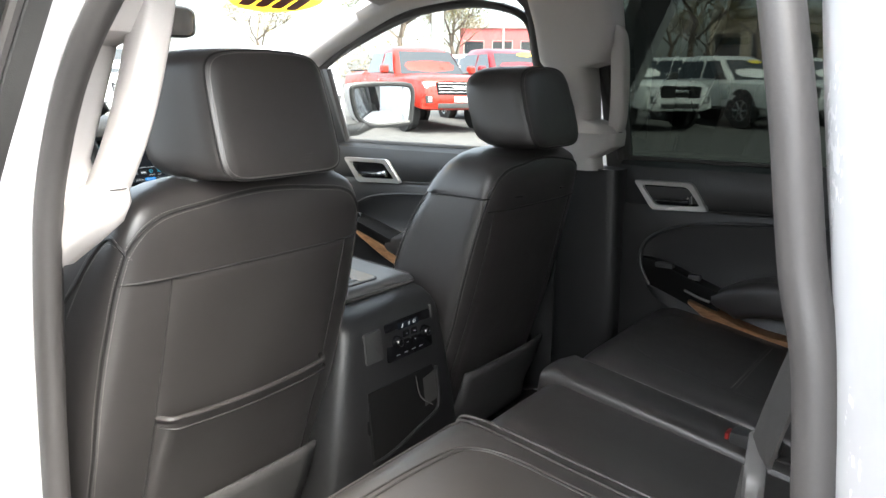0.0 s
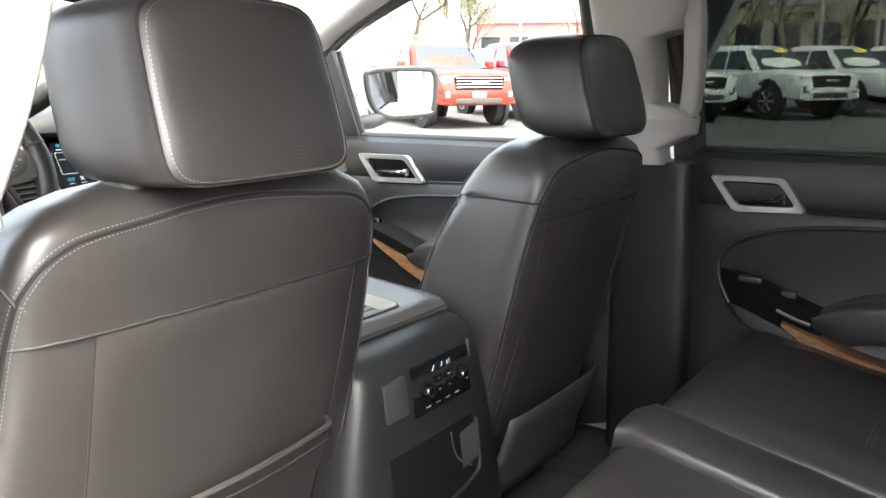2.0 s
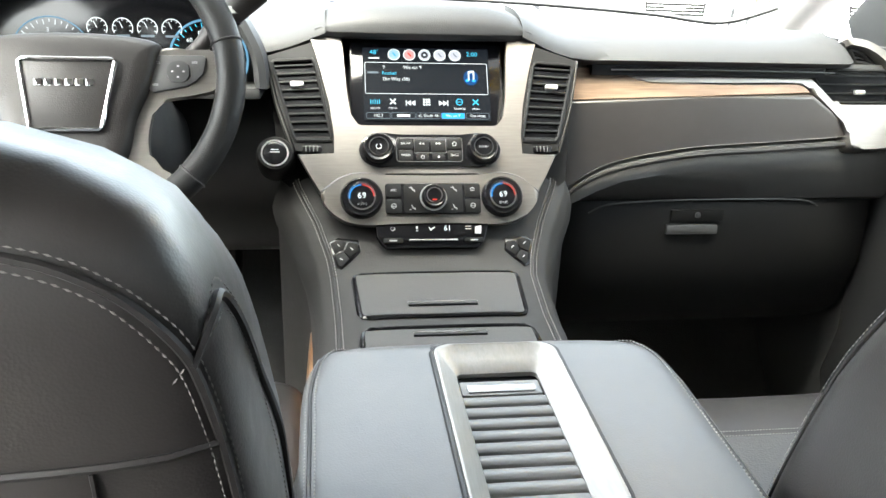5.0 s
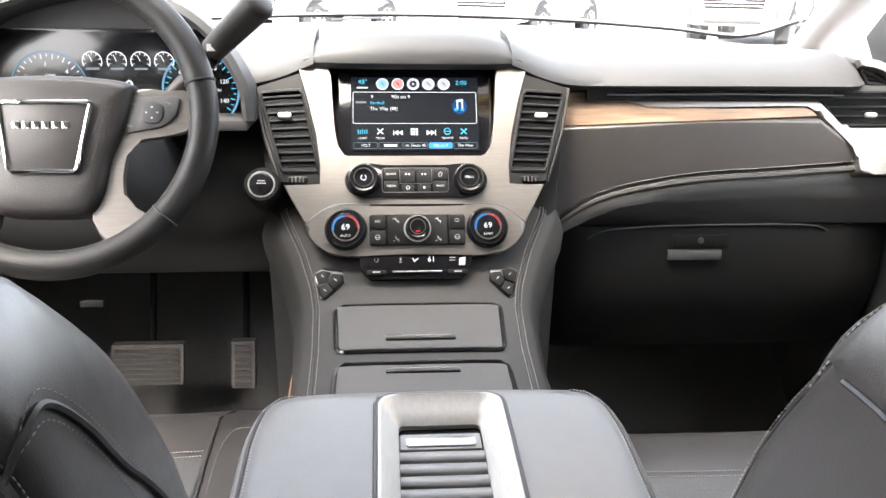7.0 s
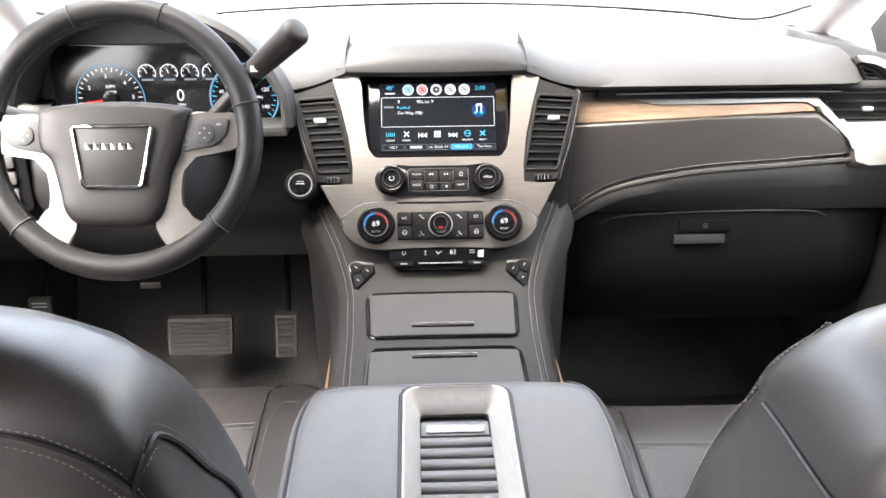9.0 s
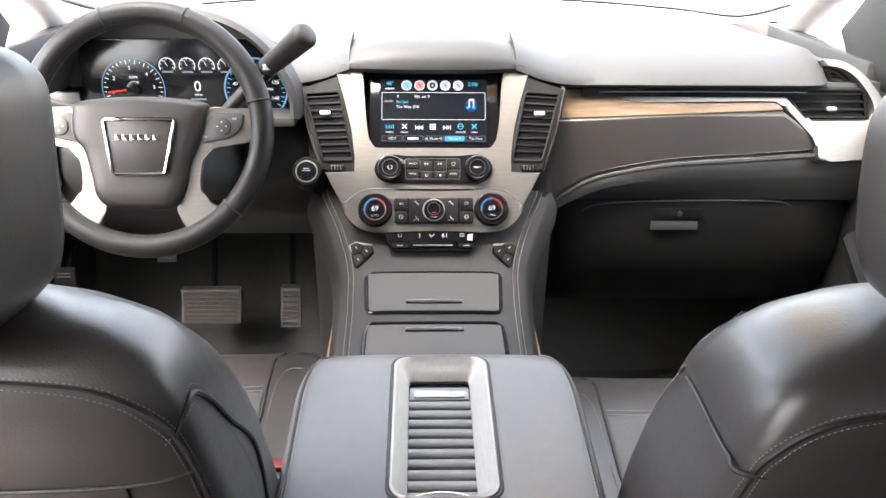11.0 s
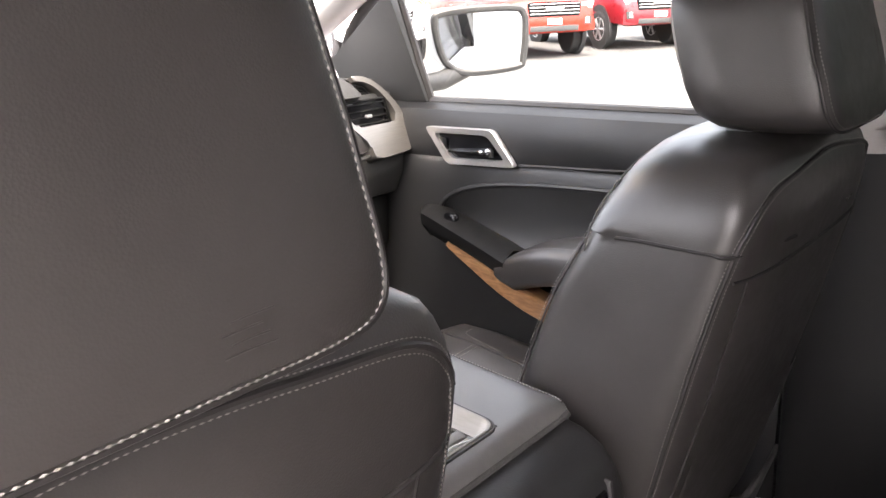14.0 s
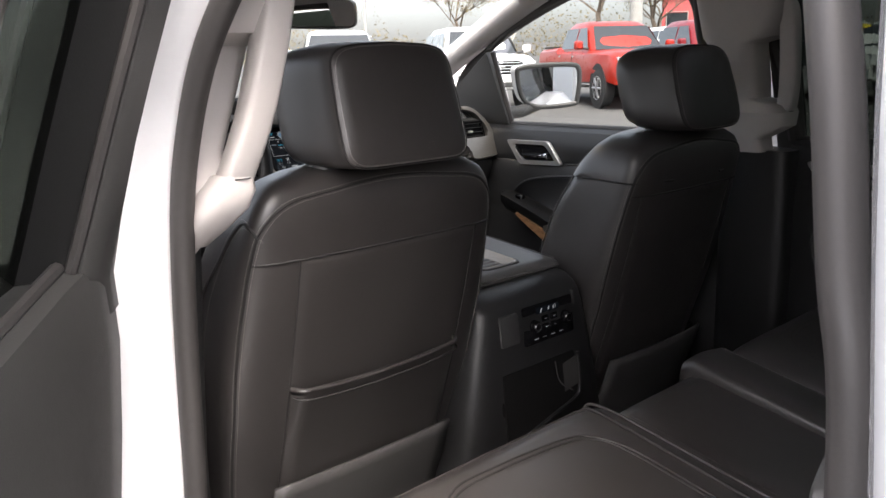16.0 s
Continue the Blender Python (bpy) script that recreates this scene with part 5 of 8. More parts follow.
for cu, kind in ((-0.0715, "bars"), (-0.047, "cross"), (-0.0225, "back"), (0.0, "grid"), (0.0235, "next"), (0.046, "globe"), (0.069, "list")):
    if kind in ("back", "next"):
        s = 1 if kind == "next" else -1
        for d in (-0.0035, 0.0025):
            flat([(cu + s * (d - 0.003), 0.0765), (cu + s * (d - 0.003), 0.0685), (cu + s * (d + 0.003), 0.0725)], 0.0005, LIT_WHITE, "icon")
        part("icon_mark", bar(cu + s * 0.006, 0.0685, cu + s * 0.006, 0.0765, 0.0012, SP, 0.0005), LIT_WHITE, scr)
    elif kind == "grid":
        for i in range(9):
            flat(round_outline(0.0028, 0.0028, 0.0004, 1, cu - 0.0036 + 0.0036 * (i % 3), 0.0775 - 0.0036 * (i // 3)), 0.0005, LIT_WHITE, "icon")
    elif kind == "globe":
        part("icon_ring", arc(cu, 0.0745, 0.0045, 0, 360, 0.0012, SP, 0.0005, 20), LIT_CYAN, scr)
        part("icon_mark", bar(cu - 0.004, 0.0745, cu + 0.004, 0.0745, 0.001, SP, 0.0006), LIT_CYAN, scr)
    elif kind == "bars":
        for i in range(5):
            part("icon_mark", bar(cu - 0.006 + 0.003 * i, 0.0705, cu - 0.006 + 0.003 * i, 0.0775 - 0.001 * (i % 2), 0.001, SP, 0.0005), LIT_CYAN, scr)
    else:
        part("icon_mark", bar(cu - 0.004, 0.0705, cu + 0.004, 0.0785, 0.0018, SP, 0.0005), LIT_WHITE if kind == "cross" else LIT_CYAN, scr)
        part("icon_mark", bar(cu - 0.004, 0.0785, cu + 0.004, 0.0705, 0.0018, SP, 0.0005), LIT_WHITE if kind == "cross" else LIT_CYAN, scr)
for cu, text in ((-0.0715, "RADIO"), (-0.047, "MEDIA"), (0.046, "BROWSE"), (0.069, "MENU")):
    words(text, 0.0042, lambda u, v, n: SP(cu + u, 0.0645 + v, 0.0005), LIT_WHITE, scr, "icon_print")
for k, text in enumerate(("102.3", "", "xL Shade 45", "90s on 9", "The Heat")):
    cu = -0.0675 + 0.0346 * k
    flat(round_outline(0.0325, 0.0085, 0.0015, 2, cu, 0.054), 0.0003, LIT_BLUE if k == 3 else LIT_DARK, "preset_tile")
    part("frame_line", tube([SP(u, v, 0.0004) for u, v in round_outline(0.0325, 0.0085, 0.0015, 2, cu, 0.054)], 0.0003, 4, True), LIT_GREY, scr)
    if text:
        words(text, 0.0058, lambda u, v, n: SP(cu + u, 0.054 + v, 0.0006), LIT_WHITE, scr, "preset_print")
    else:
        part("preset_print", bar(cu - 0.009, 0.054, cu + 0.009, 0.054, 0.0035, SP, 0.0006), LIT_WHITE, scr)


def knob(cu, cv, r, height, parent, mat=GLOSS, ring=CHROME, n0=0.0):
    ob = part("knob", loft([ellipse_ring(lambda u, v, q=q: stack(cu + u, cv + v, n0 + q[0]), q[1], q[1], 2, 32) for q in ((-0.004, r), (0.002, r * 1.0), (height * 0.8, r * 0.94), (height, r * 0.86), (height - 0.0015, r * 0.62))]), mat, parent, "black rotary knob")
    part("knob_ring", loft([ellipse_ring(lambda u, v, q=q: stack(cu + u, cv + v, n0 + q[0]), q[1], q[1], 2, 32) for q in ((height - 0.002, r * 0.66), (height + 0.0008, r * 0.64), (height + 0.0008, r * 0.57), (height - 0.002, r * 0.56))], caps=False), ring, ob, "chrome ring")
    return ob


radio = thing("radio_panel", stack(0, 0, 0), "black radio control panel with two knobs", "radio controls")
pill = [(p.x, p.y) for p in smooth_line([(0.0, 0.022, 0), (0.04, 0.022, 0), (0.055, 0.0235, 0), (0.072, 0.025, 0), (0.090, 0.017, 0), (0.097, 0.001, 0), (0.090, -0.015, 0), (0.072, -0.023, 0), (0.055, -0.0225, 0), (0.04, -0.022, 0), (0.0, -0.022, 0)], 3)]
part("panel", extruded(mirrored(pill)[:-1], 0.008, lambda u, v, n: stack(u + 0.001, v, n - 0.001), 0.002), GLOSS, radio)
for cu in (-0.070, 0.072):
    knob(cu, 0.001, 0.021, 0.013, radio, n0=0.007)
RP = lambda u, v, n=0.0: stack(u, v, n + 0.007)
part("button_field", extruded(round_outline(0.0895, 0.034, 0.004, 4, -0.0005, 0.0005), 0.0006, RP, 0.0003), GLOSS, radio)
part("field_line", tube([RP(u, v, 0.0006) for u, v in round_outline(0.0895, 0.034, 0.004, 4, -0.0005, 0.0005)], 0.0005, 5, True), GREY_PLASTIC, radio)
part("field_line", tube([RP(u, v, 0.0011) for u, v in ((-0.0215, 0.015), (-0.0215, -0.0045), (0.022, -0.0045), (0.022, 0.015))], 0.0005, 5), GREY_PLASTIC, radio)
for cu, cv, w, h in ((-0.033, 0.0085, 0.019, 0.0145), (-0.033, -0.008, 0.019, 0.0145), (-0.011, 0.005, 0.0195, 0.016), (0.0115, 0.005, 0.0195, 0.016), (0.0335, 0.0085, 0.019, 0.0145), (0.0335, -0.008, 0.019, 0.0145), (-0.0105, -0.0105, 0.017, 0.009), (0.0115, -0.0105, 0.017, 0.009)):
    part("button", extruded(round_outline(w, h, 0.0018, 3, cu, cv), 0.0016, RP, 0.0005), CORE, radio)
part("button_mark", arc(-0.0105, -0.0105, 0.0022, 0, 360, 0.0007, RP, 0.0021, 14), LETTER, radio)
part("button_mark", bar(0.0115, -0.0118, 0.0115, -0.009, 0.0026, RP, 0.0021), LETTER, radio)
RT = lambda cu, cv: (lambda u, v, n: RP(cu + u, cv + v, 0.0021))
for text, cu, cv in (("RADIO", -0.033, 0.0085), ("MEDIA", -0.033, -0.008), ("BACK", 0.0335, -0.008)):
    words(text, 0.0042, RT(cu, cv), LETTER, radio, "button_print")
words("MENU", 0.0046, lambda u, v, n: stack(0.072 + u, 0.001 + v, 0.0195), LETTER, radio, "knob_print")
part("button_mark", arc(-0.070, 0.001, 0.0035, 120, 420, 0.0011, lambda u, v, n=0: stack(u, v, n + 0.0195), 0.0, 14), LETTER, radio)
for cu, s in ((-0.0115, -1), (0.0115, 1)):
    for d in (-0.002, 0.002):
        bm = bmesh.new()
        bm.faces.new([bm.verts.new(RP(cu + s * (d + a), 0.0085 + b, 0.0021)) for a, b in ((-0.0014, 0.0017), (-0.0014, -0.0017), (0.0014, 0))])
        part("button_mark", bm, LETTER, radio, smooth=False)
part("button_mark", tube([RP(0.0335 + a, 0.0085 + b, 0.0021) for a, b in ((-0.003, 0), (0, 0.003), (0.003, 0), (0.002, 0), (0.002, -0.003), (-0.002, -0.003), (-0.002, 0))], 0.0004, 4), LETTER, radio)

climate = thing("climate_panel", stack(0, -0.068, 0), "black climate control panel with blue-red temperature dials", "climate controls")
CP = lambda u, v, n=0.0: stack(u, v, n + 0.0095)
for cu, cv in ((-0.094, -0.068), (0.095, -0.067)):
    k = knob(cu, cv, 0.0285, 0.011, climate, n0=0.008)
    KP = lambda u, v, n=0.0: stack(cu + u, cv + v, n + 0.0193)
    part("dial_face", loft([ellipse_ring(lambda u, v, q=q: stack(cu + u, cv + v, 0.008 + q[0]), q[1], q[1], 2, 28) for q in ((0.004, 0.0205), (0.0108, 0.0204), (0.011, 0.0198))]), GLOSS, k)
    part("cold_arc", arc(0, 0, 0.0168, 92, 190, 0.0032, KP, 0.0004, 14), LIT_BLUE, k, "blue lit arc")
    part("warm_arc", arc(0, 0, 0.0168, 0, 88, 0.0032, KP, 0.0004, 14), LIT_RED, k, "red lit arc")
    words("69", 0.0115, lambda u, v, n: KP(u, v + 0.001, 0.0005), LIT_WHITE, k, "temperature_print")
    words("AUTO" if cu < 0 else "SYNC", 0.0048, lambda u, v, n: KP(u, v - 0.0105, 0.0005), LETTER, k, "dial_print")
part("panel", extruded(round_outline(0.128, 0.042, 0.004, 4, 0.001, -0.0695), 0.004, CP, 0.001), GLOSS, climate)
CB = lambda u, v, n=0.0: stack(u, v, n + 0.013)
for cu in (-0.052, 0.054):
    for cv, kind in ((-0.0585, 0), (-0.080, 1)):
        part("button", extruded(round_outline(0.0205, 0.0185, 0.002, 3, cu, cv), 0.0012, CB, 0.0005), CORE, climate)
        if cu < 0 and kind == 0:
            words("A/C", 0.0048, lambda u, v, n: CB(cu + u, cv + v, 0.0016), LETTER, climate, "button_print")
        else:
            part("button_mark", arc(cu, cv, 0.0032, 0 if kind else 20, 360 if kind else 160, 0.0008, CB, 0.0016, 14), LETTER, climate)
            part("button_mark", bar(cu - 0.003, cv - 0.0005, cu + 0.003, cv - 0.0005, 0.0007, CB, 0.0017), LETTER, climate)
part("button_field", extruded(round_outline(0.080, 0.0395, 0.003, 3, 0.001, -0.0695), 0.0012, CB, 0.0005), CORE, climate)
part("field_line", tube([CB(u, v, 0.001) for u, v in round_outline(0.080, 0.0395, 0.003, 3, 0.001, -0.0695)], 0.0005, 5, True), GLOSS, climate)
for cu, cv in ((-0.027, -0.057), (-0.027, -0.082), (0.029, -0.057), (0.029, -0.082)):
    part("button_mark", bar(cu - 0.0015, cv + 0.0034, cu + 0.0005, cv - 0.001, 0.0011, CB, 0.0016), LETTER, climate)
    part("button_mark", bar(cu + 0.0002, cv - 0.0012, cu + 0.0034, cv - 0.0012, 0.0010, CB, 0.0016), LETTER, climate)
    part("button_mark", bar(cu + 0.003, cv - 0.001, cu + 0.003, cv - 0.0038, 0.0008, CB, 0.0017), LETTER, climate)
    part("button_mark", bar(cu - 0.0045, cv + (0.002 if cv > -0.07 else -0.003), cu - 0.002, cv + (0.002 if cv > -0.07 else -0.003), 0.0008, CB, 0.0017), LETTER, climate)
part("knob_base", loft([ellipse_ring(lambda u, v, q=q: stack(0.001 + u, -0.0685 + v, 0.013 + q[0]), q[1], q[1], 2, 32) for q in ((0.0, 0.0185), (0.003, 0.018), (0.003, 0.0172))]), SILVER, climate, "silver base ring")
knob(0.001, -0.0685, 0.0165, 0.014, climate, n0=0.013)
part("knob_lamp", bar(-0.002, -0.0745, 0.004, -0.0745, 0.0016, lambda u, v, n=0: stack(u, v, n + 0.0265), 0.0), LIT_RED, climate)
strip = thing("rear_climate_strip", stack(0, -0.12, 0), "black rear climate strip with silver dashes", "climate controls")
part("panel", extruded([(-0.077, -0.1), (0.075, -0.1), (0.071, -0.12), (0.066, -0.129), (0.058, -0.136), (-0.062, -0.136), (-0.069, -0.13), (-0.075, -0.12)], 0.012, lambda u, v, n: stack(u, v, n - 0.004), 0.002), GLOSS, strip)
ST = lambda u, v, n=0.0: stack(u, v, n + 0.0085)
part("strip_mark", arc(-0.054, -0.1095, 0.0026, 120, 420, 0.0008, ST, 0.0003, 14), LETTER, strip)
part("strip_mark", bar(-0.022, -0.1065, -0.022, -0.1105, 0.0022, ST, 0.0003), LETTER, strip)
part("strip_mark", bar(-0.0235, -0.1125, -0.0205, -0.1125, 0.0012, ST, 0.0003), LETTER, strip)
part("strip_mark", bar(-0.006, -0.1075, -0.003, -0.1125, 0.0013, ST, 0.0003), LETTER, strip)
part("strip_mark", bar(-0.003, -0.111, 0.002, -0.1075, 0.0013, ST, 0.0003), LETTER, strip)
words("61", 0.0105, lambda u, v, n: ST(0.019 + u, -0.1095 + v, 0.0003), LIT_WHITE, strip, "fan_print")
for dv in (-0.107, -0.1105):
    part("strip_mark", bar(0.043, dv, 0.051, dv, 0.0011, ST, 0.0003), LETTER, strip)
for k in range(4):
    part("strip_key", extruded(round_outline(0.0155, 0.0016, 0.0006, 2, -0.025 + 0.0165 * k, -0.1255), 0.003, ST, 0.0004), SILVER, strip)
for cu in (-0.054, 0.054):
    part("strip_button", extruded(round_outline(0.026, 0.0065, 0.002, 2, cu, -0.126), 0.0018, ST, 0.0006), CORE, strip)
    part("strip_mark", bar(cu - 0.005, -0.126, cu + 0.005, -0.126, 0.0018, ST, 0.0023), LETTER, strip)
part("price_tab", extruded([(0.056, -0.108), (0.0645, -0.1065), (0.0635, -0.118), (0.055, -0.1175)], 0.001, lambda u, v, n=0.0: stack(u, v, n + 0.010)), LETTER, strip, "scrap of white sticker")
start = thing("start_button", stack(-0.207, -0.003, 0), "round black start button with silver ring", "start button")
part("surround", loft([ellipse_ring(lambda u, v, q=q: stack(-0.207 + u, -0.003 + v, q[0]), q[1], q[1], 2, 32) for q in ((-0.04, 0.026), (-0.004, 0.025), (0.002, 0.022))]), CORE, start)
part("ring", loft([ellipse_ring(lambda u, v, q=q: stack(-0.207 + u, -0.003 + v, q[0]), q[1], q[1], 2, 32) for q in ((0.0, 0.0185), (0.004, 0.018), (0.004, 0.0165), (0.001, 0.0162))], caps=False), SILVER, start, "silver ring")
part("button", loft([ellipse_ring(lambda u, v, q=q: stack(-0.207 + u, -0.003 + v, q[0]), q[1], q[1], 2, 28) for q in ((0.0, 0.0155), (0.003, 0.015), (0.0036, 0.013))]), GLOSS, start)
for v, w in ((0.0035, 0.010), (0.0, 0.013)):
    part("button_print", bar(-0.207 - w / 2, v - 0.002, -0.207 + w / 2, v - 0.002, 0.0013, lambda u, q, n=0: stack(u, q, 0.0042), 0.0), LETTER, start)

# ---- steering wheel ----
def wheel(u, v, n=0.0):
    return Vector((-0.405 + u, 1.609 + 0.3714 * v - 0.9285 * n, 1.332 + 0.9285 * v + 0.3714 * n))


sw = thing("steering_wheel", wheel(0, 0, -0.06), "black leather steering wheel with satin spokes and silver badge frame", "steering wheel")
rim = [wheel(0.163 * math.cos(2 * math.pi * k / 72), 0.163 * math.sin(2 * math.pi * k / 72)) for k in range(72)]
part("rim", tube(rim, 0.0165, 14, True, 0.95), RIM_LEATHER, sw)
for a in (70, 110, 14, 166, -42, 222):
    c, s = math.cos(radians(a)), math.sin(radians(a))
    ring = [wheel((0.163 + 0.0168 * math.cos(b)) * c, (0.163 + 0.0168 * math.cos(b)) * s, 0.0162 * math.sin(b)) for b in np.linspace(0, 2 * math.pi, 16, endpoint=False)]
    part("rim_seam", tube(ring, 0.0014, 5, True), SEAM, sw)
for r, n in ((0.1485, 0.007),):
    part("stitching", stitches([wheel(r * math.cos(a), r * math.sin(a), n) for a in np.linspace(0, 2 * math.pi, 120)]), THREAD, sw)
hub = [(p.x, p.y) for p in smooth_line([(-0.099, 0.025, 0), (-0.093, 0.037, 0), (-0.05, 0.043, 0), (-0.006, 0.045, 0), (0.045, 0.043, 0), (0.083, 0.037, 0), (0.088, 0.025, 0), (0.078, -0.017, 0), (0.065, -0.049, 0), (0.057, -0.088, 0), (0.041, -0.110, 0), (-0.003, -0.113, 0), (-0.048, -0.110, 0), (-0.066, -0.094, 0), (-0.072, -0.069, 0), (-0.083, -0.030, 0), (-0.097, -0.012, 0)], 4, True)]
part("airbag_cover", loft([[wheel(-0.003 + (u + 0.003) * k, -0.03 + (v + 0.031) * k, n) for u, v in hub] for k, n in ((0.96, -0.03), (1.0, -0.01), (1.0, 0.0), (0.985, 0.007), (0.95, 0.0125), (0.88, 0.0155), (0.7, 0.0168), (0.35, 0.0172))]), HUB, sw)
badge = [(-0.0475, 0.012), (0.0435, 0.012), (0.046, 0.009), (0.034, -0.060), (0.030, -0.063), (-0.034, -0.063), (-0.038, -0.060), (-0.050, 0.009)]
bd = part("badge_plate", extruded(badge, 0.003, lambda u, v, n: wheel(u, v, n + 0.0175), 0.001), HUB, sw)
part("badge_frame", tube([wheel(u, v, 0.0205) for u, v in badge], 0.0028, 8, True), CHROME, bd, "bright silver badge frame")
for k in range(6):
    u0 = -0.0305 + 0.0103 * k
    part("badge_bar", extruded(round_outline(0.0078, 0.0075, 0.001, 2, u0, -0.013), 0.0015, lambda u, v, n: wheel(u, v, n + 0.0204), 0.0004), CHROME, bd, "plain silver badge block")
for s in (-1, 1):
    spoke = [(0.085, 0.0295), (0.12, 0.030), (0.148, 0.0294), (0.1555, 0.018), (0.1545, -0.006), (0.1445, -0.015), (0.12, -0.021), (0.0945, -0.0255), (0.0825, -0.035), (0.077, -0.06), (0.077, -0.081), (0.083, -0.096), (0.108, -0.1125), (0.1005, -0.126), (0.0755, -0.1386), (0.056, -0.136), (0.045, -0.115), (0.045, -0.08), (0.055, -0.035), (0.07, -0.01)]
    spoke = [(p.x, p.y) for p in smooth_line([(s * u - (0.010 if s < 0 else 0.0), v, 0) for u, v in spoke], 3, True)]
    part("spoke", extruded(spoke, 0.012, lambda u, v, n: wheel(u, v, n - 0.010), 0.0035, 3), SATIN, sw, "champagne satin spoke")
    pod = [(0.080, 0.0225), (0.134, 0.0232), (0.1375, 0.020), (0.1345, 0.003), (0.126, -0.006), (0.117, -0.0115), (0.082, -0.0185), (0.074, -0.012)]
    part("switch_pod", extruded([(s * u - (0.010 if s < 0 else 0.0), v) for u, v in pod], 0.005, lambda u, v, n: wheel(u, v, n + 0.0005), 0.0015), GREY_PLASTIC, sw, "dark grey thumb switch pod")
    part("thumb_pad", loft([ellipse_ring(lambda u, v, q=q: wheel(s * 0.112 - 0.004 + u, 0.004 + v, q[0]), q[1], q[1], 2.3, 24) for q in ((0.004, 0.0125), (0.0075, 0.012), (0.008, 0.0095))]), PLASTIC, sw)
    for du, dv in ((-0.006, 0.0), (0.006, 0.0), (0, 0.006), (0, -0.006)):
        part("switch_mark", bar(s * 0.112 - 0.004 + du - 0.0012, 0.004 + dv, s * 0.112 - 0.004 + du + 0.0012, 0.004 + dv, 0.0018, wheel, 0.0083), LETTER, sw)
    for du, dv in ((0.09, 0.014), (0.129, 0.015), (0.088, -0.010)):
        part("switch_mark", bar(s * du - 0.007, dv, s * du - 0.001, dv, 0.003, wheel, 0.0055), LETTER, sw)
part("column_shroud", loft([ellipse_ring(lambda u, v, q=q: wheel(u, v - 0.02, q[0]), q[1], q[2], 3, 28) for q in ((-0.30, 0.075, 0.07), (-0.10, 0.07, 0.065), (-0.045, 0.06, 0.055))]), PLASTIC, sw)
shifter = thing("column_shifter", (-0.25, 1.74, 1.38), "black column gear lever with rubbed grip", "gear lever")
sh = smooth_line([(-0.335, 1.72, 1.31), (-0.285, 1.735, 1.362), (-0.255, 1.725, 1.392), (-0.225, 1.70, 1.418), (-0.196, 1.675, 1.443), (-0.178, 1.662, 1.459)], 5)
part("lever", tube(sh, [0.010] * 6 + [0.013 + 0.0004 * i for i in range(len(sh) - 8)] + [0.017, 0.012], 14), HUB, shifter)
part("collar", tube(sh[9:12], 0.016, 14), GLOSS, shifter)
part("rocker_print", slab(-0.252, -0.240, 1.699, 1.701, 1.398, 1.406), LETTER, shifter)
stalk = thing("turn_stalk", (-0.60, 1.70, 1.36), "slim black turn signal stalk", "stalk")
part("lever", tube(smooth_line([(-0.46, 1.73, 1.31), (-0.56, 1.69, 1.345), (-0.615, 1.68, 1.37)], 5), 0.009, 10), PLASTIC, stalk)
part("tip", tube([(-0.60, 1.683, 1.363), (-0.625, 1.678, 1.375)], 0.0115, 12), SILVER, stalk)
# pedals
for name, x0, x1, y, z0, z1, lab in (("brake_pedal", -0.53, -0.405, 2.05, 0.788, 0.855, "ribbed rubber brake pedal"), ("accelerator_pedal", -0.322, -0.28, 2.06, 0.772, 0.852, "slim ribbed rubber accelerator pedal")):
    pd = thing(name, ((x0 + x1) / 2, y + 0.1, 0.62), lab, "pedal")
    part("pad", loft([[Vector((x, y + dy + 0.35 * (z - z0), z)) for dy, z in ((0, z0), (0, z1), (0.018, z1), (0.018, z0))] for x in (x0, x1)]), RUBBER, pd)
    for k in range(7):
        z = z0 + 0.008 + (z1 - z0 - 0.016) * k / 6
        part("rib", slab(x0 + 0.006, x1 - 0.006, y - 0.004 + 0.35 * (z - z0), y + 0.004 + 0.35 * (z - z0), z - 0.0025, z + 0.0025), PLASTIC, pd)
    part("arm", tube(smooth_line([((x0 + x1) / 2, y + 0.04, (z0 + z1) / 2), ((x0 + x1) / 2, y + 0.10, z1 + 0.1), ((x0 + x1) / 2, y + 0.12, z1 + 0.25)], 4), 0.007, 8), DEEP, pd)

pk_ = thing("parking_brake_pedal", (-0.738, 2.1, 0.62), "black parking brake pedal with pale print, beside the footwell wall", "pedal")
part("pad", extruded(round_outline(0.042, 0.046, 0.005, 3, -0.738, 0.914), 0.012, face(2.012), 0.002), PLASTIC, pk_)
part("arm", tube([(-0.738, 2.012, 0.914), (-0.738, 2.10, 1.0), (-0.738, 2.12, 1.1)], 0.007, 8), DEEP, pk_)
for v in (0.928, 0.921):
    part("print_bar", bar(-0.752, v, -0.724, v, 0.0028, face(2.0), 0.0006), LETTER, pk_)


# ---- centre console ----
con = thing("center_console", (0, 1.3, 0.6), "black leather centre console with padded armrest lid", "console")
# waterfall top that links dash and armrest, with stitched edges
FALL = [(1.80, 1.190, 0.198), (1.785, 1.176, 0.193), (1.745, 1.135, 0.168), (1.71, 1.098, 0.152), (1.685, 1.076, 0.147), (1.60, 1.055, 0.143), (1.50, 1.038, 0.142), (1.40, 1.03, 0.146), (1.36, 1.028, 0.15)]


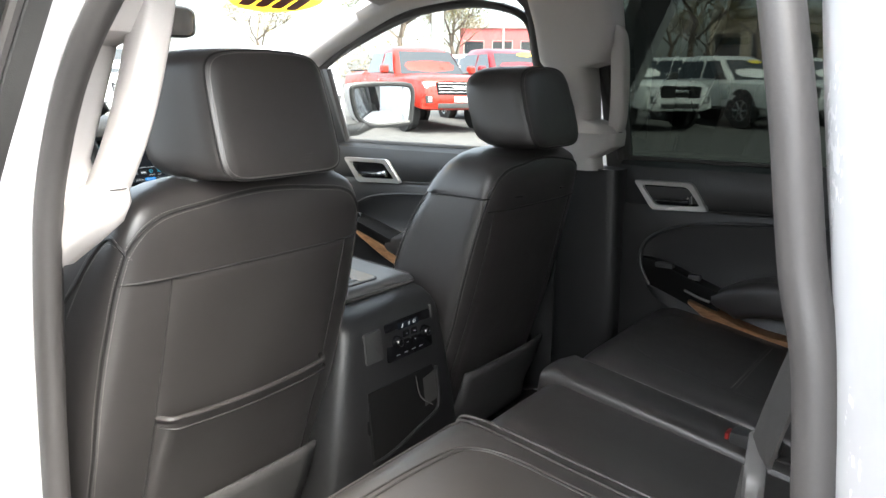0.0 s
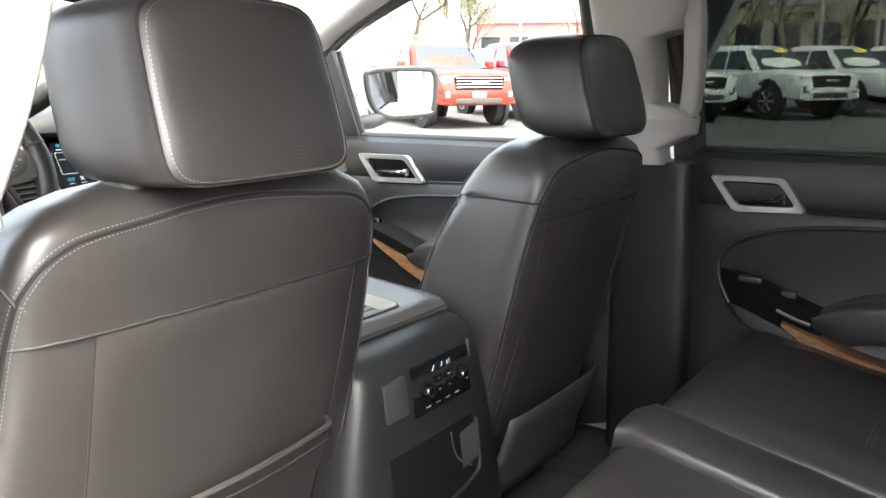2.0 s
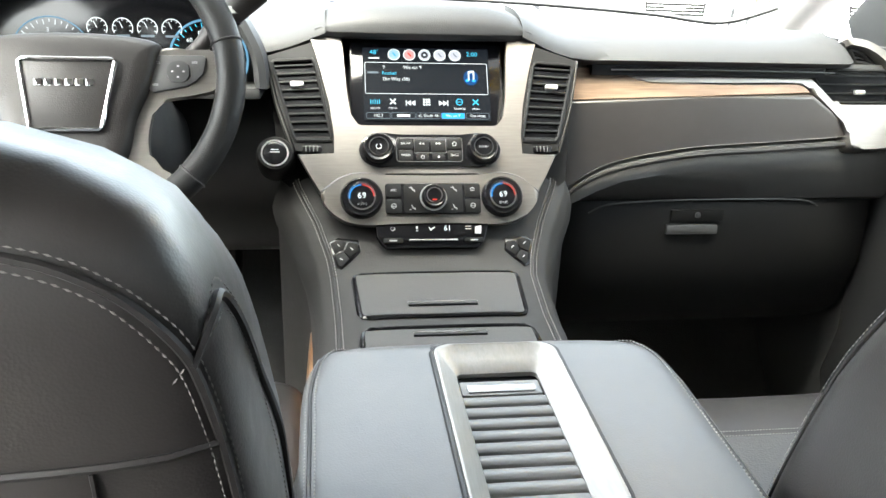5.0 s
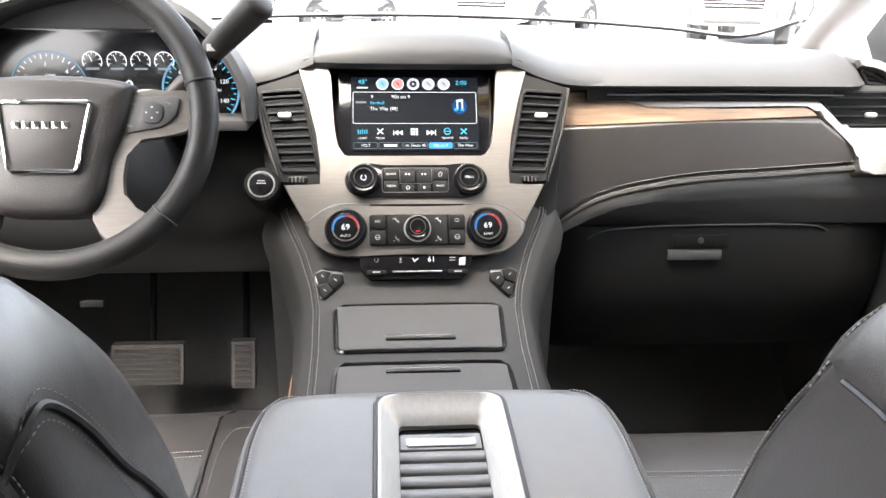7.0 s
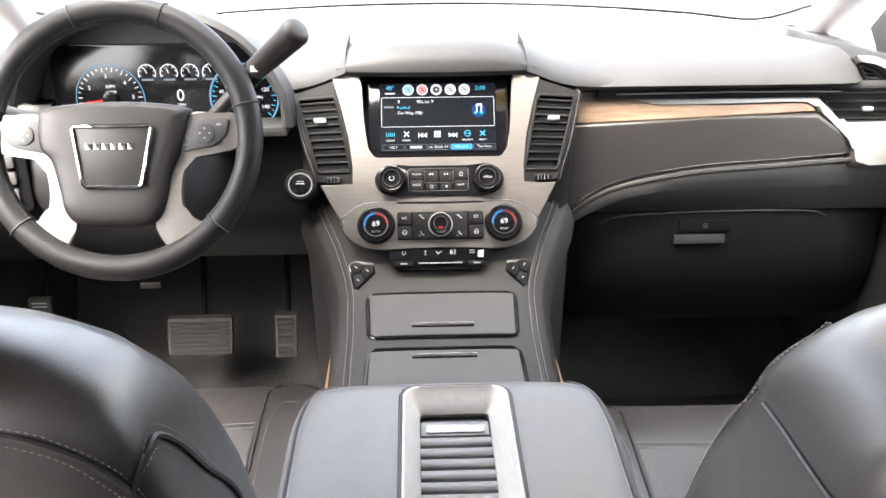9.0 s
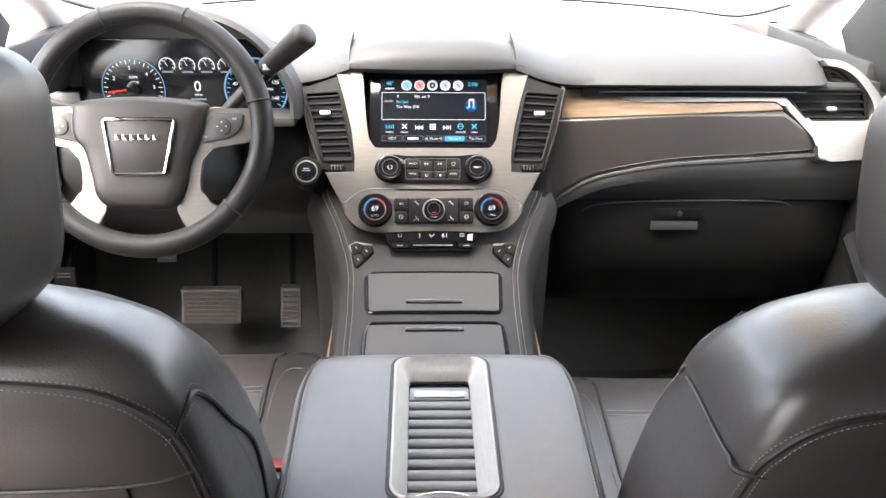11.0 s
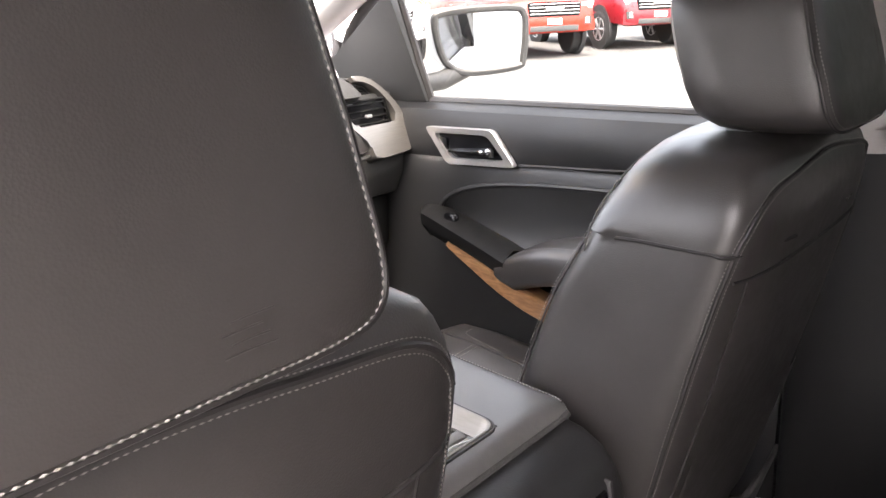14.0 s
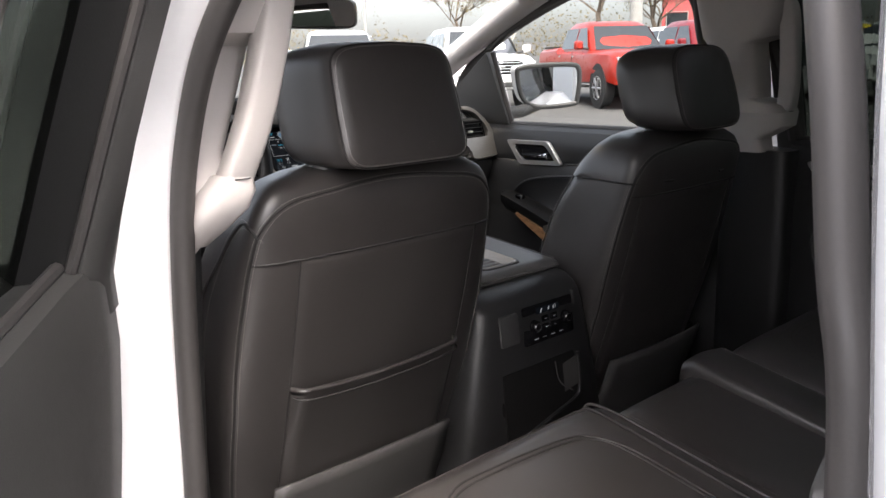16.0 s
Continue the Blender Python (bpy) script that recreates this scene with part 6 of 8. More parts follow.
def fall(x, y, n=0.0):
    for a, b in zip(FALL, FALL[1:]):
        if a[0] >= y >= b[0]:
            t = (a[0] - y) / (a[0] - b[0])
            z, w = a[1] + (b[1] - a[1]) * t, a[2] + (b[2] - a[2]) * t
            sl = (a[1] - b[1]) / (a[0] - b[0])
            break
    k = abs(x) / w
    nv = Vector((0, -sl, 1)).normalized()
    return Vector((x, y, z - 0.012 * k ** 6)) + nv * n


rings = []
for y, z, w in FALL:
    top = [Vector((x * w, y, z - 0.012 * abs(x) ** 6)) for x in np.linspace(-1, 1, 17)]
    side = [(0.005, 0.0, z - 0.020), (0.012, 0.002, z - 0.036), (0.0165, 0.004, z - 0.052), (0.016, 0.004, z - 0.060), (0.009, 0.006, z - 0.063), (0.006, 0.05, 0.6)]
    rings.append(top + [Vector((w + a, y + b, c)) for a, b, c in side] + [Vector((-w - a, y + b, c)) for a, b, c in side[::-1]])
part("waterfall", loft(rings), CONSOLE, con)
for s in (-1, 1):
    ys = np.linspace(1.795, 1.37, 44)
    wid = [interp([(a[0], a[2]) for a in FALL[::-1]], y)[0] for y in ys]
    part("piping", tube([fall(s * (w - 0.0145), y, 0.0003) for y, w in zip(ys, wid)], 0.0016, 6), SEAM, con)
    for d in (0.0105, 0.0185):
        part("stitching", stitches([fall(s * (w - d), y, 0.0010) for y, w in zip(ys, wid)], r=0.001), THREAD, con)
    side = [(1.385, 0.62), (1.385, 0.967), (1.50, 0.977), (1.60, 0.993), (1.655, 1.002), (1.69, 0.996), (1.715, 0.96), (1.71, 0.85), (1.66, 0.62)]
    part("wood_side", extruded([(y, z) for y, z in side], 0.012, lambda u, v, n: Vector((s * (0.149 + n + 0.10 * (1.02 - v)), u, v)), 0.003), WOOD_SIDE, con, "open-pore brown wood side panel")
# two lidded bins
for y0, y1, w0, w1, py in ((1.682, 1.588, 0.108, 0.102, 1.612), (1.562, 1.37, 0.102, 0.104, 1.545)):
    def lid_at(u, v, n=0.0):
        y = y0 + (y1 - y0) * v
        return fall(u * (w0 + (w1 - w0) * v), y, n)
    ol = [(u, v) for u, v in [(-0.9, 0.0), (-0.5, 0.0), (0, 0.0), (0.5, 0.0), (0.9, 0.0), (0.98, 0.04), (1, 0.12), (1, 0.5), (1, 0.88), (0.97, 0.97), (0.9, 1.0), (0.5, 1), (0, 1), (-0.5, 1), (-0.9, 1.0), (-0.97, 0.97), (-1, 0.88), (-1, 0.5), (-1, 0.12), (-0.98, 0.04)]]
    lid = part("bin_lid", sheet(lambda u, v: lid_at(u, v, 0.0035), np.linspace(-0.97, 0.97, 13), np.linspace(0.03, 0.97, 9)), BIN_LID, con, "brown-black soft bin lid")
    part("lid_gap", tube([lid_at(u, v, 0.001) for u, v in ol], 0.0034, 6, True), GLOSS, lid)
    grip = [fall(x, py, 0.006) for x in np.linspace(-0.043, 0.043, 9)]
    part("pull", tube(grip, [0.0006, 0.0011, 0.0013, 0.0013, 0.0013, 0.0013, 0.0013, 0.0011, 0.0006], 6), SILVER, lid, "thin silver pull")
    part("pull_slot", tube([p + Vector((0, -0.004, -0.0025)) for p in grip], 0.0012, 6), GLOSS, lid)
# seat heater keys at both sides of the waterfall
for s in (-1, 1):
    keys = thing("seat_heater_keys", fall(s * 0.115, 1.70, 0), "cluster of black seat heater keys", "buttons", "seat heater keys")
    at = lambda u, v, n=0.0: fall(s * u, v, n)
    part("surround", extruded([(0.138, 1.7235), (0.126, 1.7265), (0.099, 1.7225), (0.0965, 1.7105), (0.110, 1.7005), (0.122, 1.693), (0.129, 1.6965), (0.1325, 1.709)], 0.0014, at, 0.0006), GLOSS, keys)
    for ol in (((0.1355, 1.722), (0.126, 1.7245), (0.1145, 1.7215), (0.119, 1.7135), (0.1305, 1.7115)), ((0.1125, 1.7205), (0.1005, 1.719), (0.099, 1.712), (0.1105, 1.7045), (0.1175, 1.7115)), ((0.1295, 1.7098), (0.119, 1.7118), (0.1115, 1.7033), (0.122, 1.6957), (0.1265, 1.698))):
        part("key", extruded(list(ol), 0.0026, at, 0.0006), CORE, keys)
        c = Vector((sum(q[0] for q in ol) / len(ol), sum(q[1] for q in ol) / len(ol)))
        part("key_mark", bar(c.x - 0.0014, c.y - 0.001, c.x + 0.002, c.y + 0.0015, 0.0009, lambda u, v, n: at(u, v, 0.003), 0), LETTER, keys)
# console box under the armrest
rings = []
for z, w, yr in ((0.60, 0.235, 0.99), (0.75, 0.225, 0.985), (0.85, 0.205, 0.99), (0.95, 0.185, 0.998), (1.02, 0.168, 1.004), (1.045, 0.163, 1.010), (1.062, 0.161, 1.022), (1.074, 0.160, 1.042), (1.080, 0.158, 1.07), (1.080, 0.156, 1.09)):
    rings.append(ellipse_ring(lambda u, v: Vector((u, (yr + 1.40) / 2 + v, z)), w, (1.40 - yr) / 2, 9, 48))
part("box", loft(rings), DOOR_TRIM, con)
# padded lid with sewn sides, tray frame and ribbed shutter


def pad(x, y, n=0.0):
    """Top of the armrest lid."""
    z = 1.103 + 0.024 * min(1, max(0, (y - 1.085) / 0.23)) - 0.03 * max(0, (y - 1.33) / 0.045) ** 2
    return Vector((x, y, z - 0.006 * (abs(x) / 0.16) ** 4 + n))


def lid_half(y):
    """Half width of the armrest lid, with its rounded front corners."""
    return 0.161 * interp([(1.082, 0.95), (1.086, 0.98), (1.094, 1.0), (1.27, 1.0), (1.295, 0.988), (1.315, 0.965), (1.333, 0.93), (1.348, 0.87), (1.358, 0.80), (1.367, 0.70), (1.374, 0.56)], y)[0]


def dip(x, y):
    """Well in the lid under the tray."""
    return -0.015 if abs(x - 0.003) < 0.0515 and 1.1065 < y < 1.3285 else 0.0


rings = []
across = np.array([-1, -0.985, -0.94, -0.85, -0.7, -0.5, -0.40, -0.34, -0.325, -0.30, -0.15, 0, 0.15, 0.30, 0.33, 0.355, 0.41, 0.5, 0.7, 0.85, 0.94, 0.985, 1])
for y in (1.082, 1.086, 1.094, 1.1045, 1.1075, 1.13, 1.16, 1.19, 1.22, 1.25, 1.27, 1.295, 1.31, 1.326, 1.3305, 1.34, 1.348, 1.358, 1.367, 1.374):
    w = lid_half(y)
    sag = -0.012 if y < 1.084 else -0.004 if y < 1.09 else 0.0
    top = [pad(x * 0.161 if abs(x) < 0.45 else x * w, y, sag + dip(x * 0.161, y) - 0.004 * abs(x) ** 16) for x in across]
    e = [Vector((w + 0.003, y, top[-1].z - 0.006)), Vector((w + 0.004, y, top[-1].z - 0.018)), Vector((w * 0.98, y, 1.079)), Vector((-w * 0.98, y, 1.079)), Vector((-w - 0.004, y, top[0].z - 0.018)), Vector((-w - 0.003, y, top[0].z - 0.006))]
    rings.append(top + e)
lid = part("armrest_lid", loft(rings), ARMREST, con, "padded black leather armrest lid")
part("lid_gap", tube([(x, 1.0835, 1.0835) for x in np.linspace(-0.155, 0.155, 9)], 0.0045, 8), CARPET, lid)
ys = np.concatenate((np.linspace(1.09, 1.29, 22), [1.30, 1.315, 1.328, 1.340, 1.350, 1.358]))
for s in (-1, 1):
    part("piping", tube([pad(s * (lid_half(y) - 0.0045), y, -0.0025) for y in ys], 0.0018, 6), SEAM, lid)
    for inset, n in ((0.0085, 0.0008), (0.0012, -0.0038)):
        part("stitching", stitches([pad(s * (lid_half(y) - inset), y, n) for y in ys], r=0.0009), THREAD, lid)
# tray: thin rim, faces that slope in to the ribbed shutter
outer = round_outline(0.110, 0.228, 0.018, 6, 0.003, 1.2175)
hole = round_outline(0.070, 0.182, 0.005, 6, 0.001, 1.206)
inset = lambda k, m: [(0.003 + (u - 0.003) * k, 1.2175 + (v - 1.2175) * m) for u, v in outer]
toward = lambda k: [(a + (c - a) * k, b + (d - b) * k) for (a, b), (c, d) in zip(outer, hole)]
bm = bmesh.new()
rows = [[bm.verts.new(pad(u, v, n)) for u, v in ol] for ol, n in ((outer, -0.006), (outer, 0.0012), (inset(0.985, 0.993), 0.0028), (inset(0.955, 0.978), 0.0030), (inset(0.93, 0.966), 0.0020), (toward(0.6), -0.0035), (toward(0.92), -0.0078), (hole, -0.0092), (hole, -0.013))]
for a, b in zip(rows, rows[1:]):
    for i in range(len(a)):
        bm.faces.new((a[i], a[(i + 1) % len(a)], b[(i + 1) % len(a)], b[i]))
part("tray_frame", bm, TRAY_SATIN, lid, "champagne satin tray frame")
part("frame_groove", tube([pad(u, v, 0.0) for u, v in inset(1.022, 1.011)], 0.0022, 6, True), SEAM, lid)
part("tray_floor", sheet(lambda u, v: pad(u, v, -0.0135), np.linspace(-0.036, 0.038, 5), np.linspace(1.112, 1.30, 7)), GLOSS, lid)
for k in range(10):
    y = 1.2575 - 0.01535 * k
    part("shutter_rib", loft([[pad(x, y + d, n - 0.0115) for d, n in ((0.0063, -0.002), (0.0060, 0.0006), (0.0052, 0.0013), (0.0, 0.0019), (-0.0052, 0.0013), (-0.0060, 0.0006), (-0.0063, -0.002))] for x in (-0.0338, -0.02, 0.02, 0.0358)]), RIB, lid)
tag = part("shutter_handle", extruded(round_outline(0.068, 0.021, 0.002, 4, 0.001, 1.2765), 0.003, lambda u, v, n: pad(u, v, n - 0.0135), 0.0008), RIB, lid, "grey shutter grip with a clear plate")
part("grip_plate", extruded(round_outline(0.058, 0.013, 0.003, 4, 0.001, 1.2755), 0.0014, lambda u, v, n: pad(u, v, n - 0.0105), 0.0005), CLEAR_PLATE, tag, "glossy pale grey plate")
part("finger_lip", tube(smooth_line([pad(-0.028, 1.1165, -0.0085), pad(-0.012, 1.1205, -0.0078), (pad(0.001, 1.1215, -0.0075)), pad(0.014, 1.1205, -0.0078), pad(0.030, 1.1165, -0.0085)], 5), 0.0012, 6), SILVER, tag)
# rear face: climate panel, port door, and open bin drawn flat on the box
RF = lambda u, v, n=0.0: Vector((u, 1.0125 - (1.0 - v) * 0.12 - n, v))
rp = part("rear_panel", extruded(round_outline(0.245, 0.21, 0.012, 4, 0.0, 0.945), 0.006, lambda u, v, n: RF(u, v, n - 0.001), 0.002), DEEP, con)
part("port_door", extruded(round_outline(0.052, 0.060, 0.005, 4, -0.088, 1.010), 0.009, lambda u, v, n: RF(u, v, n + 0.004), 0.0015), PLASTIC, rp, "dark grey port cover")
part("port_recess", extruded(round_outline(0.062, 0.070, 0.006, 4, -0.088, 1.009), 0.003, lambda u, v, n: RF(u, v, n + 0.003), 0.001), GLOSS, rp)
part("port_lip", extruded(round_outline(0.006, 0.030, 0.002, 3, 0.113, 1.035), 0.008, lambda u, v, n: RF(u, v, n + 0.003), 0.001), GREY_PLASTIC, rp)
cp = part("control_plate", extruded(round_outline(0.155, 0.078, 0.006, 4, 0.030, 1.005), 0.006, lambda u, v, n: RF(u, v, n + 0.004), 0.0015), GLOSS, rp, "gloss black rear climate controls")
RK = lambda u, v, n=0.0: RF(u, v, n + 0.010)
for cu in (-0.016, 0.079):
    part("knob", loft([ellipse_ring(lambda u, v, q=q: RK(cu + u, 1.003 + v, q[0]), q[1], q[1], 2, 24) for q in ((0, 0.0125), (0.010, 0.012), (0.013, 0.010), (0.012, 0.007))]), GLOSS, cp)
    part("knob_ring", loft([ellipse_ring(lambda u, v, q=q: RK(cu + u, 1.003 + v, q[0]), q[1], q[1], 2, 24) for q in ((0.0115, 0.0085), (0.0138, 0.008), (0.0138, 0.0068), (0.0115, 0.0065))], caps=False), CHROME, cp)
part("readout", bar(-0.006, 1.030, 0.064, 1.030, 0.013, RK, 0.0004), LIT_DARK, cp)
words("61", 0.0115, lambda u, v, n: RK(0.050 + u, 1.030 + v, 0.0008), LIT_WHITE, cp, "temperature_print")
part("readout_mark", bar(0.006, 1.026, 0.012, 1.034, 0.0025, RK, 0.0008), LIT_WHITE, cp)
part("readout_mark", bar(0.030, 1.027, 0.034, 1.034, 0.0022, RK, 0.0008), LIT_WHITE, cp)
for k in range(4):
    part("button_mark", bar(-0.018 + 0.026 * k, 0.975, -0.006 + 0.026 * k, 0.975, 0.0018, RK, 0.0004), LETTER, cp)
for u, v in ((0.018, 1.012), (0.045, 1.012), (0.018, 0.995), (0.045, 0.995)):
    part("button", extruded(round_outline(0.020, 0.012, 0.002, 3, u, v), 0.003, RK, 0.0007), GLOSS, cp)
    part("button_mark", bar(u - 0.003, v, u + 0.003, v, 0.0014, RK, 0.0034), LETTER, cp)
well = [(-0.115, 0.925), (0.100, 0.925), (0.108, 0.90), (0.108, 0.845), (0.092, 0.825), (-0.06, 0.795), (-0.115, 0.79)]
# near-black plate stands in for the shaded hollow of the bin
bin_ = part("bin_shade_plate", extruded(well, 0.006, lambda u, v, n: RF(u, v, n + 0.003)), DEEP, con)
part("bin_lip", tube(smooth_line([RF(u, v, 0.012) for u, v in ((-0.12, 0.79), (-0.06, 0.793), (0.03, 0.812), (0.092, 0.826), (0.108, 0.845), (0.110, 0.92))], 5), 0.004, 8), DOOR_TRIM, bin_)
# paler wedge paints the light on the bin's right inner wall
part("bin_lit_wedge", loft([[RF(u, v, n) for u, v, n in ((0.062, 0.905 - h, 0.0095), (0.104, 0.915 - h, 0.0150), (0.104, 0.912 - h, 0.0095))] for h in (0.0, 0.03, 0.06)]), VINYL, bin_)
part("bin_divider", tube(smooth_line([RF(u, v, 0.009) for u, v in ((0.04, 0.915), (0.045, 0.88), (0.06, 0.86), (0.088, 0.842))], 4), 0.0016, 6), GREY_PLASTIC, bin_)
# front seat buckle beside the console
fb = thing("seat_belt_buckle", (-0.198, 1.30, 0.9), "black seat belt buckle with red release beside the console", "buckle")
part("housing", slab(-0.212, -0.184, 1.285, 1.322, 0.90, 0.986, 0.006), PLASTIC, fb)
part("release_button", slab(-0.209, -0.187, 1.300, 1.319, 0.984, 0.992, 0.002), RED_TAB, fb, "red release button")


# ---- doors ----
def side_door(name, s, y0, y1, yf, tint, label, rear):
    """A closed door: inner panel, bezel, pull, armrest, switches, wood, glass and skin. s: side; y0..y1 its length, yf where the glass begins at the front."""
    d = thing(name, (s * 0.86, (y0 + y1) / 2, 0.62), label, "car door", "closed doors")
    ys = np.linspace(y0, y1, 25)
    rings = []
    for y in ys:
        e = 0.012 * max(0, 1 - (y - y0) / 0.02) + 0.012 * max(0, 1 - (y1 - y) / 0.02)
        prof = [(0.855, 1.312), (0.828, 1.312), (0.806, 1.300), (0.797, 1.27), (0.793, 1.22), (0.800, 1.202), (0.793, 1.190), (0.792, 1.14), (0.797, 1.06), (0.800, 0.95), (0.80, 0.85), (0.79, 0.75), (0.80, 0.64), (0.86, 0.64)]
        rings.append([Vector((s * (x + e), y, z)) for x, z in prof])
    part("inner_panel", loft(rings), DOOR_TRIM, d)
    out = [(0.862, 0.45), (0.862, 1.28), (0.94, 1.285), (0.985, 1.24), (1.0, 1.1), (1.005, 0.8), (0.985, 0.45)]
    part("outer_skin", loft([[Vector((s * x, y, z)) for x, z in out] for y in (y0, y1)]), PAINT, d, "white painted door skin")
    # glass, slightly above the belt
    zt = [1.70, 1.725] if rear else [1.70, 1.60]
    gl = [[Vector((s * (inner(z) + 0.065), y, z)) for y in np.linspace(y0 + 0.01, yf + (0 if z < 1.5 or rear else -0.22 * (z - 1.5) / 0.22), 9)] for z in (1.29, 1.4, 1.5, 1.6, 1.72)]
    part("window_pane", loft(gl, False, False), tint, d, "clear side glass" if tint is not TINT else "dark tinted side glass")
    part("belt_seal", tube([(s * 0.842, y0 + 0.01, 1.314), (s * 0.842, yf, 1.314)], 0.009, 8), RUBBER, d)
    return d


def bezel_and_pull(d, s, corners, x):
    """Satin handle surround with a chrome pull; corners tl tr br bl as (y, z)."""
    P = lambda y, z, n=0.0: Vector((s * (x - n), y, z))
    o = [Vector((*c, 0)) for c in corners]
    mid = sum(o, Vector()) / 4

    def rounded(pts, r, k=1.0):
        out = []
        m = len(pts)
        for i in range(m):
            a, b, c = pts[i - 1], pts[i], pts[(i + 1) % m]
            p0, p1 = b + (a - b).normalized() * r, b + (c - b).normalized() * r
            out += [p0.lerp(b, t).lerp(b.lerp(p1, t), t) for t in (0, 0.33, 0.67, 1)]
        return out
    out = rounded(o, 0.012)
    ins = rounded([mid + Vector(((q.x - mid.x) * 0.76, (q.y - mid.y) * 0.66, 0)) for q in o], 0.012)
    bm = bmesh.new()
    rows = [[bm.verts.new(P(q.x, q.y, n)) for q in ring] for ring, n in ((out, -0.006), (out, 0.004), ([mid + (q - mid) * 0.97 for q in out], 0.007), ([mid + (q - mid) * 1.03 for q in ins], 0.006), (ins, -0.01))]
    for a, b in zip(rows, rows[1:]):
        for i in range(len(a)):
            bm.faces.new((a[i], a[(i + 1) % len(a)], b[(i + 1) % len(a)], b[i]))
    bz = part("handle_bezel", bm, SILVER, d, "satin silver handle surround")
    bm = bmesh.new()
    bm.faces.new([bm.verts.new(P(q.x, q.y, -0.0035)) for q in ins])
    part("cup", bm, GLOSS, bz)
    a, b = mid + Vector((o[0].x - mid.x, 0, 0)) * 0.45, mid + Vector((o[2].x - mid.x, 0, 0)) * 0.50
    pull = smooth_line([P(a.x, mid.y - 0.012, 0.004), P((a.x + b.x) / 2, mid.y - 0.010, 0.010), P(b.x * 0.9 + a.x * 0.1, mid.y - 0.006, 0.012), P(b.x, mid.y - 0.002, 0.010)], 5)
    part("pull", tube(pull, [0.0035] * 8 + [0.0045] * 3 + [0.006] * (len(pull) - 11), 8), CHROME, bz, "chrome door pull")
    part("pull_end", tube([P(b.x, mid.y + 0.004, 0.010), P(b.x * 1.02 - a.x * 0.02, mid.y - 0.016, 0.008)], 0.006, 8), CHROME, bz)
    return bz


def line_on(s, x, pts, n=8):
    return smooth_line([(s * (x if len(q) == 2 else q[2]), q[0], q[1]) for q in pts], n)


# front passenger door
fd = side_door("front_door", 1, 1.06, 2.02, 1.845, CLEAR, "black trimmed front passenger door, closed, with silver handle", False)
bz = bezel_and_pull(fd, 1, ((1.813, 1.268), (1.637, 1.270), (1.581, 1.198), (1.756, 1.192)), 0.786)
part("lock_keys", extruded(round_outline(0.022, 0.035, 0.004, 3, 1.768, 1.23), 0.004, lambda u, v, n: Vector((0.789 - n, u, v)), 0.001), GLOSS, bz)
part("crease", tube([(0.793, 1.58, 1.202), (0.793, 1.3, 1.212), (0.793, 1.08, 1.215)], 0.003, 6), SEAM, fd)
part("mirror_patch", extruded([(1.842, 1.31), (2.08, 1.31), (2.10, 1.40), (1.862, 1.545)], 0.02, lambda u, v, n: Vector((inner(v) + 0.05 - n, u, v)), 0.004), PLASTIC, fd, "black triangular mirror patch")
part("glass_channel", tube([(0.845, 1.845, 1.31), (0.815, 1.852, 1.40), (0.775, 1.865, 1.545)], 0.011, 8), RUBBER, fd)
part("window_frame", tube(smooth_line([(0.765, 1.865, 1.555), (0.733, 1.72, 1.625), (0.69, 1.50, 1.69), (0.685, 1.30, 1.715), (0.69, 1.17, 1.70), (0.715, 1.115, 1.66), (0.755, 1.11, 1.56), (0.84, 1.10, 1.32)], 6), 0.011, 8), RUBBER, fd)
# padded bowl, its piping, and the armrest
bowl = line_on(1, 0.775, [(1.08, 1.178), (1.31, 1.176), (1.50, 1.172), (1.64, 1.160), (1.72, 1.140), (1.765, 1.112), (1.772, 1.085)], 8)
part("piping", tube(bowl, 0.0048, 8), DOOR_TRIM, fd)
low = line_on(1, 0.77, [(1.772, 1.085, 0.77), (1.70, 1.045, 0.755), (1.56, 1.00, 0.73), (1.42, 0.965, 0.715), (1.25, 0.955, 0.72), (1.08, 0.965, 0.74)], 8)
rows = []
top = smooth_line([bowl[round(k * (len(bowl) - 1) / 24)] for k in range(25)], 1)
bot = [low[len(low) - 1 - round(k * (len(low) - 1) / 24)] for k in range(25)]
part("padded_insert", loft([[t.lerp(b, k) + Vector((0.028 * math.sin(math.pi * k), 0, 0)) for k in np.linspace(0, 1, 9)] for t, b in zip(top, bot)], False, False), DOOR_TRIM, fd, "padded black leather door insert")
sw_ = [(0.705, 1.765, 1.098), (0.70, 1.752, 1.100), (0.665, 1.60, 1.068), (0.645, 1.52, 1.05)]
rings = []
for (x, y, z), w in zip(smooth_line(sw_, 6), np.concatenate((np.linspace(0.006, 0.028, 6), np.full(13, 0.032)))):
    rings.append([Vector((x, y, z)), Vector((x + w * 1.6, y + 0.01, z + 0.010)), Vector((x + 0.11, y + 0.01, z - 0.01)), Vector((x + 0.11, y + 0.01, z - 0.07)), Vector((x + 0.025, y, z - 0.05)), Vector((x + 0.002, y, z - 0.022))])
ar = part("switch_ledge", loft(rings), CORE, fd)
part("window_switch", loft([ellipse_ring(lambda u, v, k=k, n=n: Vector((0.722 + u * k, 1.70 + v * k, 1.096 + n - 0.02 * u)), 0.010, 0.016, 3, 16) for k, n in ((1, -0.006), (1, 0.006), (0.8, 0.009))]), GLOSS, ar)
pad_line = smooth_line([(0.655, 1.545, 1.040), (0.645, 1.50, 1.066), (0.64, 1.44, 1.086), (0.645, 1.38, 1.092), (0.65, 1.25, 1.09), (0.66, 1.10, 1.088)], 5)
rings = []
